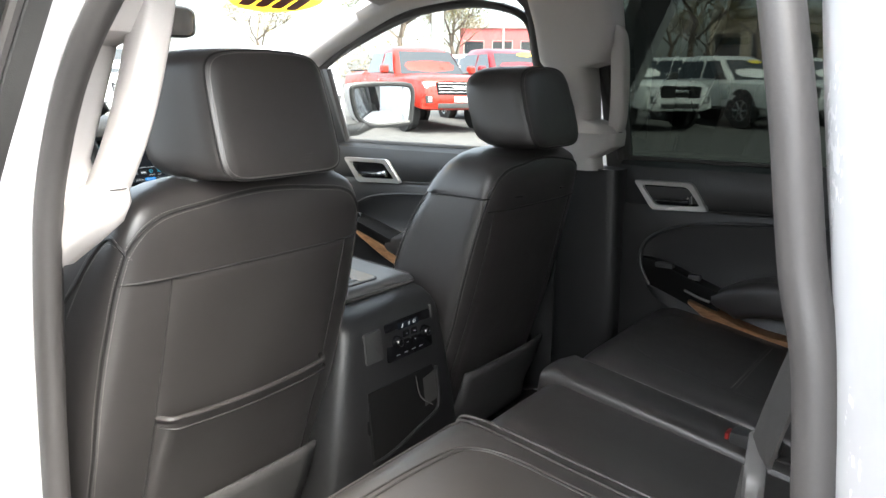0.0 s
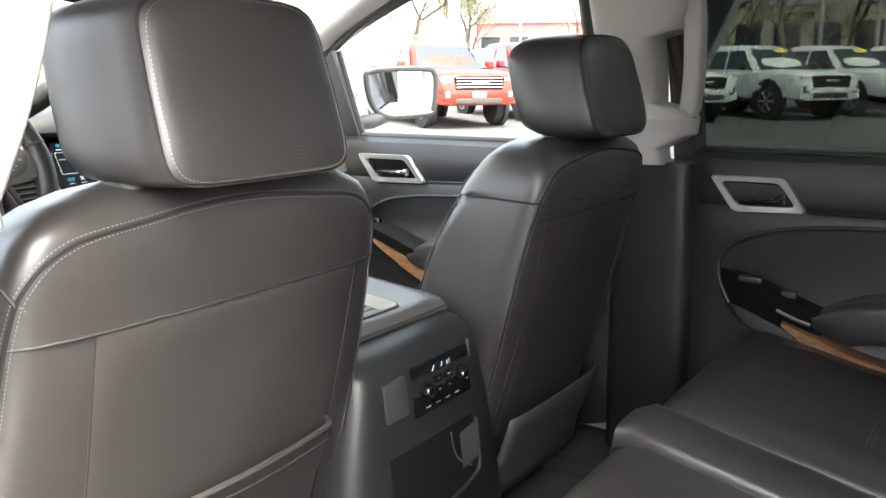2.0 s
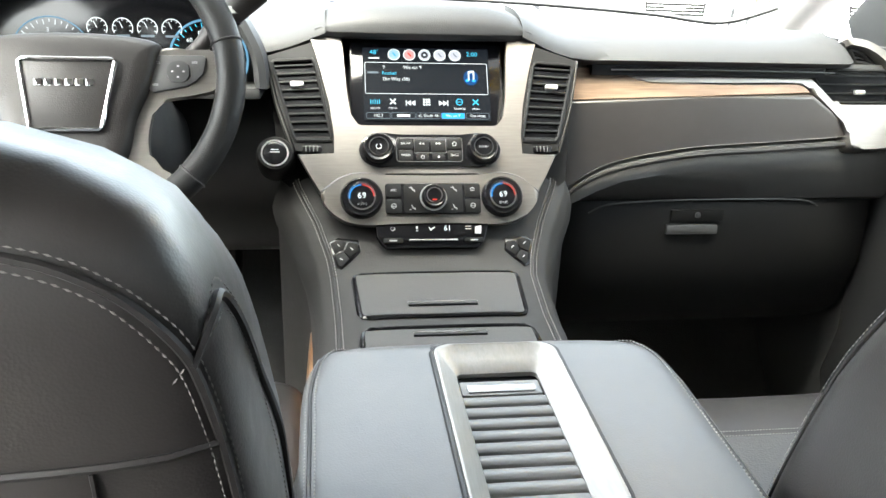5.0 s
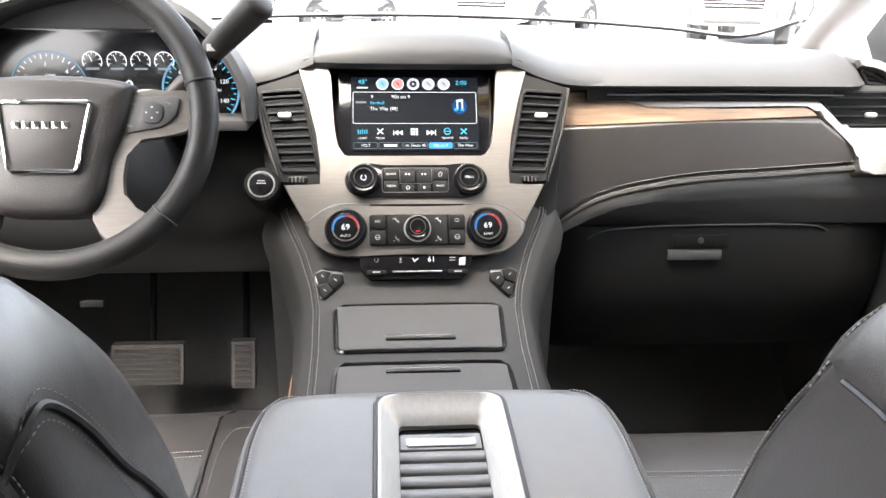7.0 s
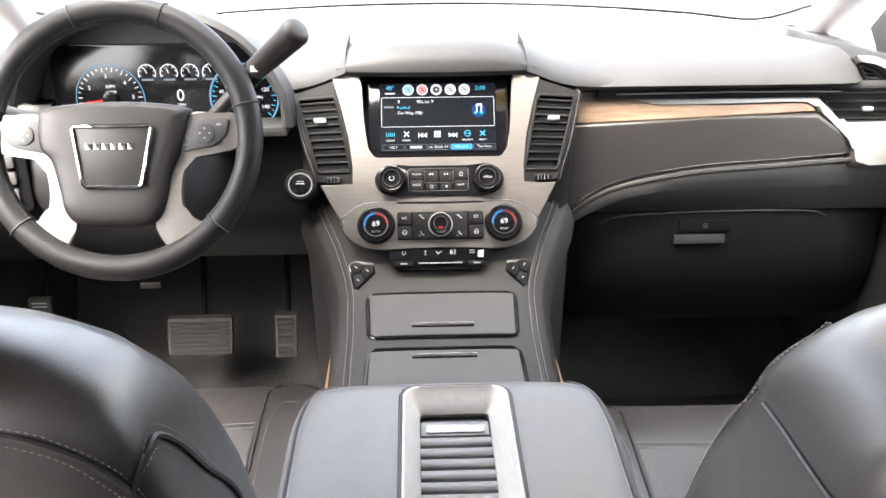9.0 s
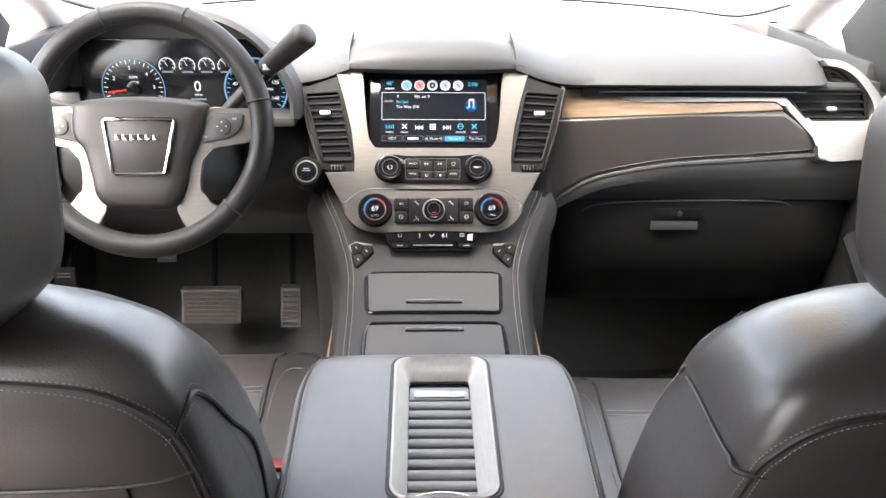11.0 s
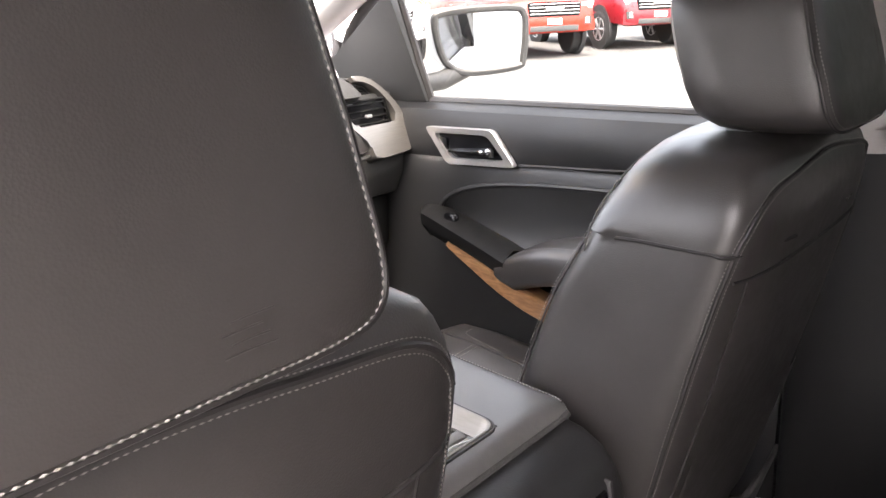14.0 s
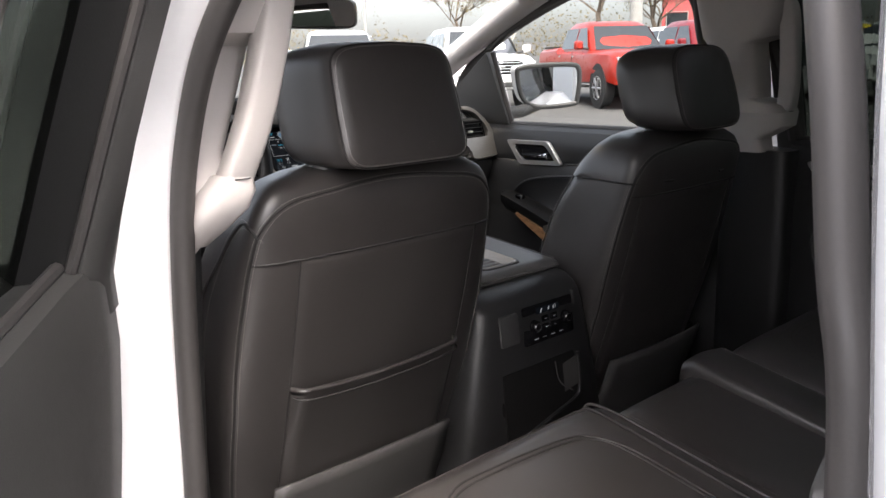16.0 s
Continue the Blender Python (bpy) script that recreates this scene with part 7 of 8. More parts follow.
for i, c in enumerate(pad_line):
    k = min(1, 0.35 + i / 8)
    rings.append(ellipse_ring(lambda u, v: Vector((c.x + 0.062 + u, c.y, c.z - 0.035 * k + v)), 0.066, 0.038 * k, 4, 24))
pd = part("armrest", loft(rings), LEATHER, fd, "padded black leather armrest")
part("stitching", stitches([p + Vector((0.012, 0, 0.0022)) for p in pad_line[6:]]), THREAD, pd)
wd = smooth_line([(0.693, 1.69, 1.048), (0.675, 1.60, 1.018), (0.655, 1.50, 0.985), (0.645, 1.42, 0.968), (0.648, 1.33, 0.965), (0.66, 1.24, 0.972)], 6)
part("wood_strip", loft([[c + Vector((-0.003, 0, h)), c + Vector((0.004, 0, h + 0.004)), c + Vector((0.05, 0, h)), c + Vector((0.05, 0, -h)), c + Vector((0.002, 0, -h - 0.002)), c + Vector((-0.004, 0, -h + 0.003))] for c, h in zip(wd, np.concatenate((np.linspace(0.003, 0.015, 8), np.full(len(wd) - 8, 0.016))))]), WOOD_SIDE, fd, "open-pore brown wood armrest strip")
part("lower_pocket", loft([ellipse_ring(lambda u, v, k=k: Vector((0.77 + u * k, y, 0.74 + v * k)), 0.04, 0.07, 4, 20) for y, k in ((1.12, 0.8), (1.15, 1), (1.75, 1), (1.80, 0.8))]), DOOR_LOW, fd)

# rear passenger door
rd = side_door("rear_door", 1, -0.02, 0.885, 0.90, TINT, "black trimmed rear passenger door, closed, with dark glass", True)
bezel_and_pull(rd, 1, ((0.835, 1.266), (0.680, 1.268), (0.634, 1.198), (0.782, 1.191)), 0.792)
part("crease", tube([(0.791, 0.632, 1.200), (0.791, 0.3, 1.206), (0.791, 0.0, 1.208)], 0.003, 6), SEAM, rd)
part("window_frame", tube(smooth_line([(0.845, 0.888, 1.315), (0.80, 0.90, 1.45), (0.75, 0.915, 1.58), (0.705, 0.90, 1.70), (0.695, 0.80, 1.735), (0.69, 0.5, 1.745), (0.69, 0.1, 1.74)], 6), 0.02, 8), RUBBER, rd)
part("window_post", loft([[Vector((inner(z) + d, y, z)) for y, d in ((0.868, 0.055), (0.875, 0.045), (0.93, 0.04), (0.935, 0.075), (0.868, 0.075))] for z in (1.28, 1.42, 1.56, 1.70)]), VINYL, rd)
bowl = line_on(1, 0.782, [(0.0, 1.182), (0.30, 1.182), (0.487, 1.180), (0.64, 1.168), (0.735, 1.145), (0.785, 1.112), (0.802, 1.075), (0.796, 1.035), (0.775, 0.995)], 8)
part("piping", tube(bowl, 0.0048, 8), DOOR_TRIM, rd)
low = line_on(1, 0.77, [(0.79, 1.0, 0.785), (0.74, 0.955, 0.775), (0.62, 0.925, 0.765), (0.46, 0.89, 0.755), (0.3, 0.875, 0.755), (0.0, 0.88, 0.77)], 8)
top = [bowl[round(k * (len(bowl) - 1) / 24)] for k in range(25)]
bot = [low[len(low) - 1 - round(k * (len(low) - 1) / 24)] for k in range(25)]
part("padded_insert", loft([[t.lerp(b, k) + Vector((0.022 * math.sin(math.pi * k), 0, 0)) for k in np.linspace(0, 1, 9)] for t, b in zip(top, bot)], False, False), DOOR_TRIM, rd, "padded black leather door insert")
rings = []
for (x, y, z), w in zip(smooth_line([(0.782, 0.795, 1.066), (0.770, 0.762, 1.063), (0.757, 0.70, 1.045), (0.745, 0.63, 1.022), (0.738, 0.585, 1.008)], 5), np.concatenate((np.linspace(0.005, 0.03, 6), np.full(15, 0.03)))):
    rings.append([Vector((x, y, z)), Vector((x + w * 1.3, y, z + 0.004)), Vector((x + 0.06, y, z - 0.004)), Vector((x + 0.06, y, z - 0.09)), Vector((x + 0.02, y, z - 0.075)), Vector((x + 0.003, y, z - 0.03))])
ar = part("switch_ledge", loft(rings), CORE, rd)
part("grip_plate", slab(0.752, 0.775, 0.705, 0.752, 1.050, 1.062, 0.004), PLASTIC, ar)
part("window_switch", slab(0.752, 0.772, 0.635, 0.665, 1.028, 1.042, 0.003), PLASTIC, ar)
part("silver_tip", tube(smooth_line([(0.742, 0.668, 1.003), (0.738, 0.63, 0.99), (0.735, 0.602, 0.984)], 4), 0.0035, 8), RIB, ar)
pad_line = smooth_line([(0.742, 0.600, 1.004), (0.722, 0.55, 1.032), (0.708, 0.50, 1.050), (0.70, 0.44, 1.058), (0.70, 0.30, 1.058), (0.72, 0.05, 1.055)], 5)
rings = []
for i, c in enumerate(pad_line):
    k = min(1, 0.3 + i / 9)
    rings.append(ellipse_ring(lambda u, v: Vector((c.x + 0.056 + u, c.y, c.z - 0.045 * k + v)), 0.058, 0.045 * k, 4, 24))
pd = part("armrest", loft(rings), LEATHER, rd, "padded black leather armrest")
part("stitching", stitches([p + Vector((0.01, 0, 0.002)) for p in pad_line[5:]]), THREAD, pd)
wd = smooth_line([(0.747, 0.658, 0.972), (0.735, 0.60, 0.948), (0.722, 0.53, 0.926), (0.712, 0.46, 0.913), (0.708, 0.38, 0.908), (0.712, 0.28, 0.910), (0.725, 0.2, 0.918)], 6)
part("wood_strip", loft([[c + Vector((-0.003, 0, h)), c + Vector((0.004, 0, h + 0.003)), c + Vector((0.05, 0, h)), c + Vector((0.05, 0, -h)), c + Vector((0.003, 0, -h - 0.002)), c + Vector((-0.004, 0, -h + 0.003))] for c, h in zip(wd, np.concatenate((np.linspace(0.003, 0.0145, 8), np.full(len(wd) - 8, 0.015))))]), WOOD_SIDE, rd, "open-pore brown wood armrest strip")
part("speaker_bulge", loft([ellipse_ring(lambda u, v, x=x, k=k: Vector((x, 0.70 + u * k, 0.80 + v * k)), 0.10, 0.10, 2, 28) for x, k in ((0.80, 1.1), (0.778, 1), (0.772, 0.9), (0.776, 0.82))]), PLASTIC, rd)

# driver's door, closed
ld = side_door("front_door", -1, 1.06, 2.02, 1.845, CLEARER, "black trimmed driver's door, closed", False)
part("mirror_patch", extruded([(1.842, 1.31), (2.08, 1.31), (2.10, 1.40), (1.862, 1.545)], 0.02, lambda u, v, n: Vector((-(inner(v) + 0.05 - n), u, v)), 0.004), PLASTIC, ld, "black triangular mirror patch")
part("armrest", slab(-0.80, -0.68, 1.15, 1.62, 1.01, 1.075, 0.02, 3), LEATHER, ld)
part("window_frame", tube(smooth_line([(-0.765, 1.865, 1.555), (-0.733, 1.72, 1.625), (-0.69, 1.50, 1.69), (-0.685, 1.30, 1.715), (-0.69, 1.17, 1.70), (-0.715, 1.115, 1.66), (-0.755, 1.11, 1.56), (-0.84, 1.10, 1.32)], 6), 0.018, 8), RUBBER, ld)

# rear left door, standing open: built shut about its hinge, then swung out
HINGE, SWING = Vector((-0.826, 0.834, 0.6)), radians(-40)
od = thing("open_rear_door", HINGE, "rear car door standing open, brown-black trim, dark glass, white skin", "car door")
OD = lambda x, y, z: Vector((-x, y, z))
belt_line = lambda y: 1.322 - 0.16 * max(0.0, 0.78 - y) if y > 0.45 else 1.269
rings = []
for y, e in ((0.872, 0.045), (0.868, 0.016), (0.852, 0.004), (0.80, 0.0), (0.74, 0), (0.62, 0), (0.5, 0), (0.3, 0), (0.16, 0), (0.13, 0.02)):
    zb = belt_line(y)
    rings.append([OD(x + e, y - cut, z) for x, z, cut in ((0.955, zb - 0.012, 0), (0.915, zb - 0.010, 0), (0.890, zb + 0.002, 0), (0.874, zb - 0.004, 0), (0.866, zb - 0.03, 0), (0.864, zb - 0.10, 0), (0.866, 1.12, 0.02), (0.868, 1.02, 0.05), (0.866, 0.85, 0.08), (0.862, 0.66, 0.10), (0.92, 0.66, 0.10), (0.955, 0.9, 0.06))])
part("inner_panel", loft(rings), VINYL, od)
part("outer_skin", loft([[OD(x, y, z) for x, z in ((0.957, 0.5), (0.957, 1.24), (0.985, 1.25), (1.0, 1.2), (1.008, 1.0), (0.985, 0.5))] for y in (0.80, 0.13)]), PAINT, od, "white painted door skin")
post = [(1.26, 0.778, 0.874), (1.30, 0.785, 0.870), (1.36, 0.785, 0.846), (1.45, 0.782, 0.814), (1.52, 0.782, 0.806), (1.60, 0.783, 0.806), (1.70, 0.765, 0.80)]
part("window_post", loft([[OD(inner(z) + d, y, z) for y, d in ((a, 0.10), (a, 0.083), (a + 0.008, 0.074), (a * 0.4 + b * 0.6, 0.066), (b - 0.008, 0.070), (b, 0.085), (b, 0.15), (a, 0.15))] for z, a, b in post]), VINYL, od)
part("post_seal", tube(smooth_line([OD(inner(z) + 0.092, a - 0.004, z) for z, a, b in post], 4), 0.007, 8), RUBBER, od)
part("glass_run", loft([[OD(inner(z) + d, y, z) for y, d in ((a - 0.010, 0.155), (a - 0.001, 0.095), (a + 0.01, 0.095), (a + 0.01, 0.155))] for z, a, b in post]), DEEP, od)
part("window_frame", tube(smooth_line([OD(inner(1.70) + 0.09, 0.78, 1.70), OD(inner(1.74) + 0.09, 0.70, 1.735), OD(inner(1.74) + 0.09, 0.45, 1.74), OD(inner(1.72) + 0.09, 0.28, 1.71), OD(inner(1.5) + 0.10, 0.20, 1.5), OD(inner(1.27) + 0.10, 0.15, 1.27)], 6), 0.022, 8), VINYL, od)
part("window_pane", loft([[OD(inner(z) + 0.145, y, z) for y in (0.17 + 0.25 * max(0, z - 1.5), 0.3, 0.5, a)] for z, a, b in post], False, False), TINT, od, "dark tinted side glass")
part("belt_molding", tube([OD(0.896, y, belt_line(y) + 0.004) for y in np.linspace(0.775, 0.15, 14)], 0.008, 8), RUBBER, od)
part("armrest", slab(-0.87, -0.77, 0.20, 0.56, 0.96, 1.03, 0.02, 3), LEATHER, od)
od.rotation_euler = (0, 0, SWING)
for o in od.children:
    o.matrix_parent_inverse = Matrix.Translation(-HINGE)
od.location = HINGE + Vector((-0.035, 0.0, 0))

# ---- mirrors and small cabin fittings ----
for s in (1, -1):
    mr = thing("door_mirror", (s * 0.98, 1.9, 1.32), "white-backed door mirror with black housing", "mirror", "door mirrors")
    C = Vector((s * 1.045, 1.865, 1.425))
    turn = Matrix.Rotation(-s * radians(31), 3, "Z") @ Matrix.Rotation(radians(3.6), 3, "X")
    def mp(u, v, n):
        return C + turn @ Vector((u, -n, v))
    ol = [(-0.120, 0.055), (-0.105, 0.072), (-0.03, 0.080), (0.09, 0.080), (0.118, 0.066), (0.124, 0.03), (0.118, -0.045), (0.10, -0.064), (-0.02, -0.072), (-0.075, -0.058), (-0.105, -0.02)]
    ol = [(p.x * 0.94, p.y * 0.95) for p in smooth_line([(s * u, v, 0) for u, v in ol], 4, True)]
    rings = [[mp(u * k, v * k, n) for u, v in ol] for k, n in ((0.93, 0.012), (1.0, 0.010), (1.04, 0.0), (1.03, -0.05), (0.85, -0.10), (0.5, -0.125))]
    part("housing", loft(rings), PAINT, mr, "white mirror housing")
    part("rim", tube([mp(u * 0.98, v * 0.98, 0.012) for u, v in ol], 0.009, 8, True), PLASTIC, mr, "black mirror rim")
    bm = bmesh.new()
    bm.faces.new([bm.verts.new(mp(u * 0.93, v * 0.93, 0.0135)) for u, v in ol])
    part("mirror_glass", bm, MIRROR, mr, "mirror glass", smooth=False)
    part("arm", tube([(s * 0.86, 1.93, 1.34), (s * 0.95, 1.90, 1.345), C + Vector((0, 0.04, -0.06))], 0.022, 10), PLASTIC, mr)
rv = thing("rear_view_mirror", (-0.01, 1.72, 1.75), "black interior rear view mirror on a stalk", "mirror")
part("housing", loft([ellipse_ring(lambda u, v, q=q: Vector((-0.02 + u, 1.70 + q[0], 1.642 + v)), q[1], q[2], 5, 36) for q in ((-0.012, 0.118, 0.034), (-0.008, 0.124, 0.038), (0.01, 0.12, 0.036), (0.03, 0.07, 0.025))]), PLASTIC, rv)
bm = bmesh.new()
bm.faces.new([bm.verts.new(Vector((-0.02 + u, 1.687, 1.642 + v))) for u, v in round_outline(0.225, 0.062, 0.02, 5)])
part("mirror_glass", bm, MIRROR, rv, "mirror glass", smooth=False)
part("stalk", tube(smooth_line([(-0.01, 1.72, 1.65), (-0.005, 1.74, 1.70), (0, 1.70, 1.75)], 4), 0.012, 8), PLASTIC, rv)
dc = thing("windscreen_sticker", (0.40, 1.72, 1.70), "yellow oval price-year sticker with red bars on the windscreen", "sticker")
PANE = lambda u, v, n=0.0: Vector((0.35 + u, 1.66 - v * 0.92, 1.722 + v * 0.39)) + Vector((0, -0.39, -0.92)) * (n + 0.006)
YELLOW = material("yellow_sticker", (0.8, 0.5, 0.02), 0.5)
nt = YELLOW.node_tree  # thin film that lets daylight through
thin, both = nt.nodes.new("ShaderNodeBsdfTranslucent"), nt.nodes.new("ShaderNodeMixShader")
thin.inputs["Color"].default_value, both.inputs[0].default_value = (0.9, 0.55, 0.03, 1), 0.65
nt.links.new(nt.nodes["Principled BSDF"].outputs[0], both.inputs[1])
nt.links.new(thin.outputs[0], both.inputs[2])
nt.links.new(both.outputs[0], nt.nodes["Material Output"].inputs[0])
bm = bmesh.new()
bm.faces.new([bm.verts.new(PANE(0.16 * math.cos(a), 0.075 * math.sin(a))) for a in np.linspace(0, 2 * math.pi, 40, endpoint=False)])
part("oval", bm, YELLOW, dc, smooth=False)
for k in range(4):
    bm = bmesh.new()
    bm.faces.new([bm.verts.new(PANE(u, v, 0.002)) for u, v in round_outline(0.045, 0.075, 0.012, 3, -0.085 + 0.057 * k, -0.01)])
    part("digit_bar", bm, RED_TAB, dc, smooth=False)


# ---- the lot outside: parked vehicles, poles, trees, buildings ----
RED = material("red_car_paint", (0.36, 0.018, 0.007), 0.3, coat=0.4, vary=0.04)
DARK_RED = material("dark_red_car_paint", (0.2, 0.01, 0.016), 0.3, coat=0.4, vary=0.04)
WHITE = material("white_truck_paint", (0.74, 0.75, 0.75), 0.3, coat=0.6, vary=0.03)
SILVER_PAINT = material("silver_car_paint", (0.42, 0.43, 0.44), 0.3, 0.5, coat=0.6, vary=0.03)
CAR_GLASS = material("dark_car_glass", (0.02, 0.025, 0.03), 0.06, coat=0.5)
TYRE = material("tyre_rubber", (0.025, 0.025, 0.026), 0.85, grain=0.2)
ALLOY = material("alloy_wheel", (0.45, 0.45, 0.46), 0.35, 0.8)
LAMP = material("lamp_lens", (0.75, 0.77, 0.8), 0.1, coat=0.5)
AMBER = material("yellow_windscreen_sticker", (0.8, 0.6, 0.03), 0.5)
BARK = material("grey_brown_bark", (0.14, 0.11, 0.085), 0.9, grain=0.6, grain_scale=14)
LEAF_GREEN = material("olive_leaves", (0.095, 0.10, 0.035), 0.7, vary=0.45, vary_scale=0.9)
LEAF_TAN = material("tan_autumn_leaves", (0.15, 0.115, 0.045), 0.7, vary=0.4, vary_scale=0.9)
CONCRETE = material("grey_concrete", (0.36, 0.35, 0.33), 0.85, grain=0.3, grain_scale=20)
WALLING = material("tan_render_wall", (0.42, 0.35, 0.28), 0.85, grain=0.2, grain_scale=8)
SIGN_RED = material("faded_red_cladding", (0.5, 0.10, 0.10), 0.6, vary=0.1)


def pickup(name, paint, suv, label, sticker=False, length=5.8, height=1.92, chrome=True):
    """A parked truck or utility wagon, nose along +y, on its wheels at z = 0."""
    car = thing(name, (0, 0, 0), label, "car", "parked vehicles")
    h, w = length / 2, 1.0
    k = height / 1.92
    secs = [(-h, 0.93, 0.62, 1.05), (-h + 0.05, 0.97, 0.56, 1.30), (-1.3, 1.0, 0.50, 1.34 if not suv else 1.22), (-1.22, 1.0, 0.50, 1.26), (0.9, 1.0, 0.48, 1.22), (1.25, 1.0, 0.48, 1.24), (h - 0.45, 0.985, 0.50, 1.20), (h - 0.14, 0.95, 0.46, 1.14), (h - 0.04, 0.90, 0.48, 1.06), (h, 0.84, 0.55, 0.95)]
    rings = []
    for y, q, zb, zt in secs:
        half = [(0.80, zb), (0.97, zb + 0.05), (1.0, zb + 0.28), (0.985, zt - 0.22), (0.955, zt - 0.07), (0.86, zt), (0.4, zt + 0.025)]
        rings.append([Vector((q * x, y, z * k)) for x, z in half] + [Vector((-q * x, y, z * k)) for x, z in half[::-1]])
    body = part("body", loft(rings), paint, car)
    yr = -h + 0.25 if suv else -1.25
    cabs = [(yr, 1.28, 1.20, 0.90), (yr + 0.06, 1.06, 1.45, 0.86), (yr + 0.22, 0.62, 1.80, 0.74), (yr + 0.4, 0.32, 1.90, 0.66), (yr + 0.55, 0.12, 1.925, 0.55)]
    cab = [ellipse_ring(lambda u, v: Vector((u, (a + b) / 2 + v, z * k)), wd, (b - a) / 2, 7, 28) for a, b, z, wd in cabs]
    part("cab", loft(cab), paint, car)

    def pane(pts, nm="window_pane", mat=CAR_GLASS):
        bm = bmesh.new()
        bm.faces.new([bm.verts.new(Vector((x, y, z * k))) for x, y, z in pts])
        return part(nm, bm, mat, car, smooth=False)
    pane([(-0.80, 1.235, 1.26), (0.80, 1.235, 1.26), (0.66, 0.665, 1.80), (-0.66, 0.665, 1.80)], "windscreen")
    if sticker:
        pane([(-0.25 + 0.25 * math.cos(a), 0.72 + 0.05 * math.sin(a) * -1, 1.76 + 0.05 * math.sin(a)) for a in np.linspace(0, 2 * math.pi, 20, endpoint=False)], "sticker", AMBER)
    for s in (-1, 1):
        for y0, y1, t0, t1 in ((0.06, 0.98, 0.06, 0.56), (-1.02, -0.02, -0.86, -0.02)) + (((yr + 0.16, -1.12, yr + 0.30, -1.0),) if suv else ()):
            pane([(s * 0.905, y0, 1.29), (s * 0.905, y1, 1.29), (s * 0.775, t1, 1.77), (s * 0.775, t0, 1.77)])
        for y in (h - 1.02, -h + 1.12):
            wh = part("wheel", loft([ellipse_ring(lambda u, v, q=q: Vector((s * q[0], y + u, 0.41 + v)), q[1], q[1], 2, 28) for q in ((0.72, 0.39), (0.74, 0.41), (0.985, 0.41), (1.0, 0.385), (0.995, 0.30))]), TYRE, car)
            part("arch", loft([ellipse_ring(lambda u, v, q=q: Vector((s * q[0], y + u, 0.45 + v)), q[1], q[1], 2, 28) for q in ((0.90, 0.50), (0.992, 0.50), (0.992, 0.46))]), TYRE, car)
            part("rim", loft([ellipse_ring(lambda u, v, q=q: Vector((s * q[0], y + u, 0.41 + v)), q[1], q[1], 2, 24) for q in ((0.96, 0.27), (1.004, 0.265), (0.99, 0.235), (0.975, 0.10))]), ALLOY, wh)
            for i in range(6):
                a = 2 * math.pi * i / 6
                part("spoke", tube([(s * 1.0, y + 0.04 * math.cos(a), 0.41 + 0.04 * math.sin(a)), (s * 1.005, y + 0.25 * math.cos(a), 0.41 + 0.25 * math.sin(a))], 0.03, 6), ALLOY, wh)
        part("headlamp", loft([[Vector((s * x, y, z * k)) for x, z in ((0.58, 0.93), (0.86, 0.95), (0.90, 1.08), (0.62, 1.05))] for y in (h - 0.20, h - 0.015)]), LAMP, car, "clear headlamp")
        part("fog_lamp", loft([[Vector((s * x, y, z)) for x, z in ((0.66, 0.62), (0.84, 0.62), (0.85, 0.78), (0.72, 0.78))] for y in (h - 0.15, h + 0.005)]), PLASTIC, car)
        part("fog_lens", slab(s * 0.70, s * 0.78, h, h + 0.012, 0.65, 0.76, 0.01), LAMP, car)
        part("mirror", loft([ellipse_ring(lambda u, v, q=q: Vector((s * 1.13 + u, 0.98 + q[0], 1.36 * k + v)), q[1], q[2], 4, 16) for q in ((-0.05, 0.10, 0.10), (0.04, 0.10, 0.10), (0.10, 0.06, 0.06))]), paint if chrome else PLASTIC, car)
        part("mirror_arm", tube([(s * 0.9, 1.0, 1.28 * k), (s * 1.1, 1.0, 1.31 * k)], 0.03, 8), PLASTIC, car)
        for y in (0.1, -0.95):
            part("door_handle", slab(s * 0.985, s * 1.01, y - 0.02, y + 0.14, 1.10 * k, 1.13 * k, 0.006), PLASTIC if not chrome else CHROME, car)
        part("door_gap", tube([(s * 1.0, 0.02, 0.55), (s * 1.003, 0.02, 0.9), (s * 0.965, 0.02, 1.22 * k)], 0.006, 4), TYRE, car)
        part("running_board", slab(s * 0.90, s * 1.02, -1.2, 1.1, 0.40, 0.46, 0.01), PLASTIC, car)
    gr = part("grille", loft([[Vector((x, y, z * k)) for x, z in ((-0.56, 0.80), (0.56, 0.80), (0.60, 1.06), (0.5, 1.09), (-0.5, 1.09), (-0.60, 1.06))] for y in (h - 0.15, h + 0.008)]), GLOSS, car, "black grille")
    for i in range(4):
        part("grille_bar", slab(-0.55, 0.55, h - 0.01, h + 0.03, (0.84 + 0.065 * i) * k, (0.865 + 0.065 * i) * k, 0.008), CHROME if chrome else PLASTIC, gr)
    part("badge", slab(-0.20, 0.20, h + 0.02, h + 0.04, 0.925 * k, 0.995 * k, 0.01), CHROME, gr, "plain silver badge block")
    part("bumper", loft([[Vector((x, y, z)) for x, z in ((-0.92, 0.50), (0.92, 0.50), (0.92, 0.72), (-0.92, 0.72))] for y in (h - 0.2, h - 0.02)]), paint, car)
    part("lower_grille", slab(-0.55, 0.55, h - 0.06, h + 0.006, 0.50, 0.62, 0.02), PLASTIC, car)
    part("number_plate", slab(-0.16, 0.16, h, h + 0.02, 0.64, 0.76, 0.004), WHITE, car, "blank white number plate")
    if not suv:
        part("bed_floor", slab(-0.82, 0.82, -h + 0.1, -1.32, 1.335 * k, 1.372 * k), TYRE, car)
    return car


HEAD = math.degrees(math.atan2(0.539, -0.822))


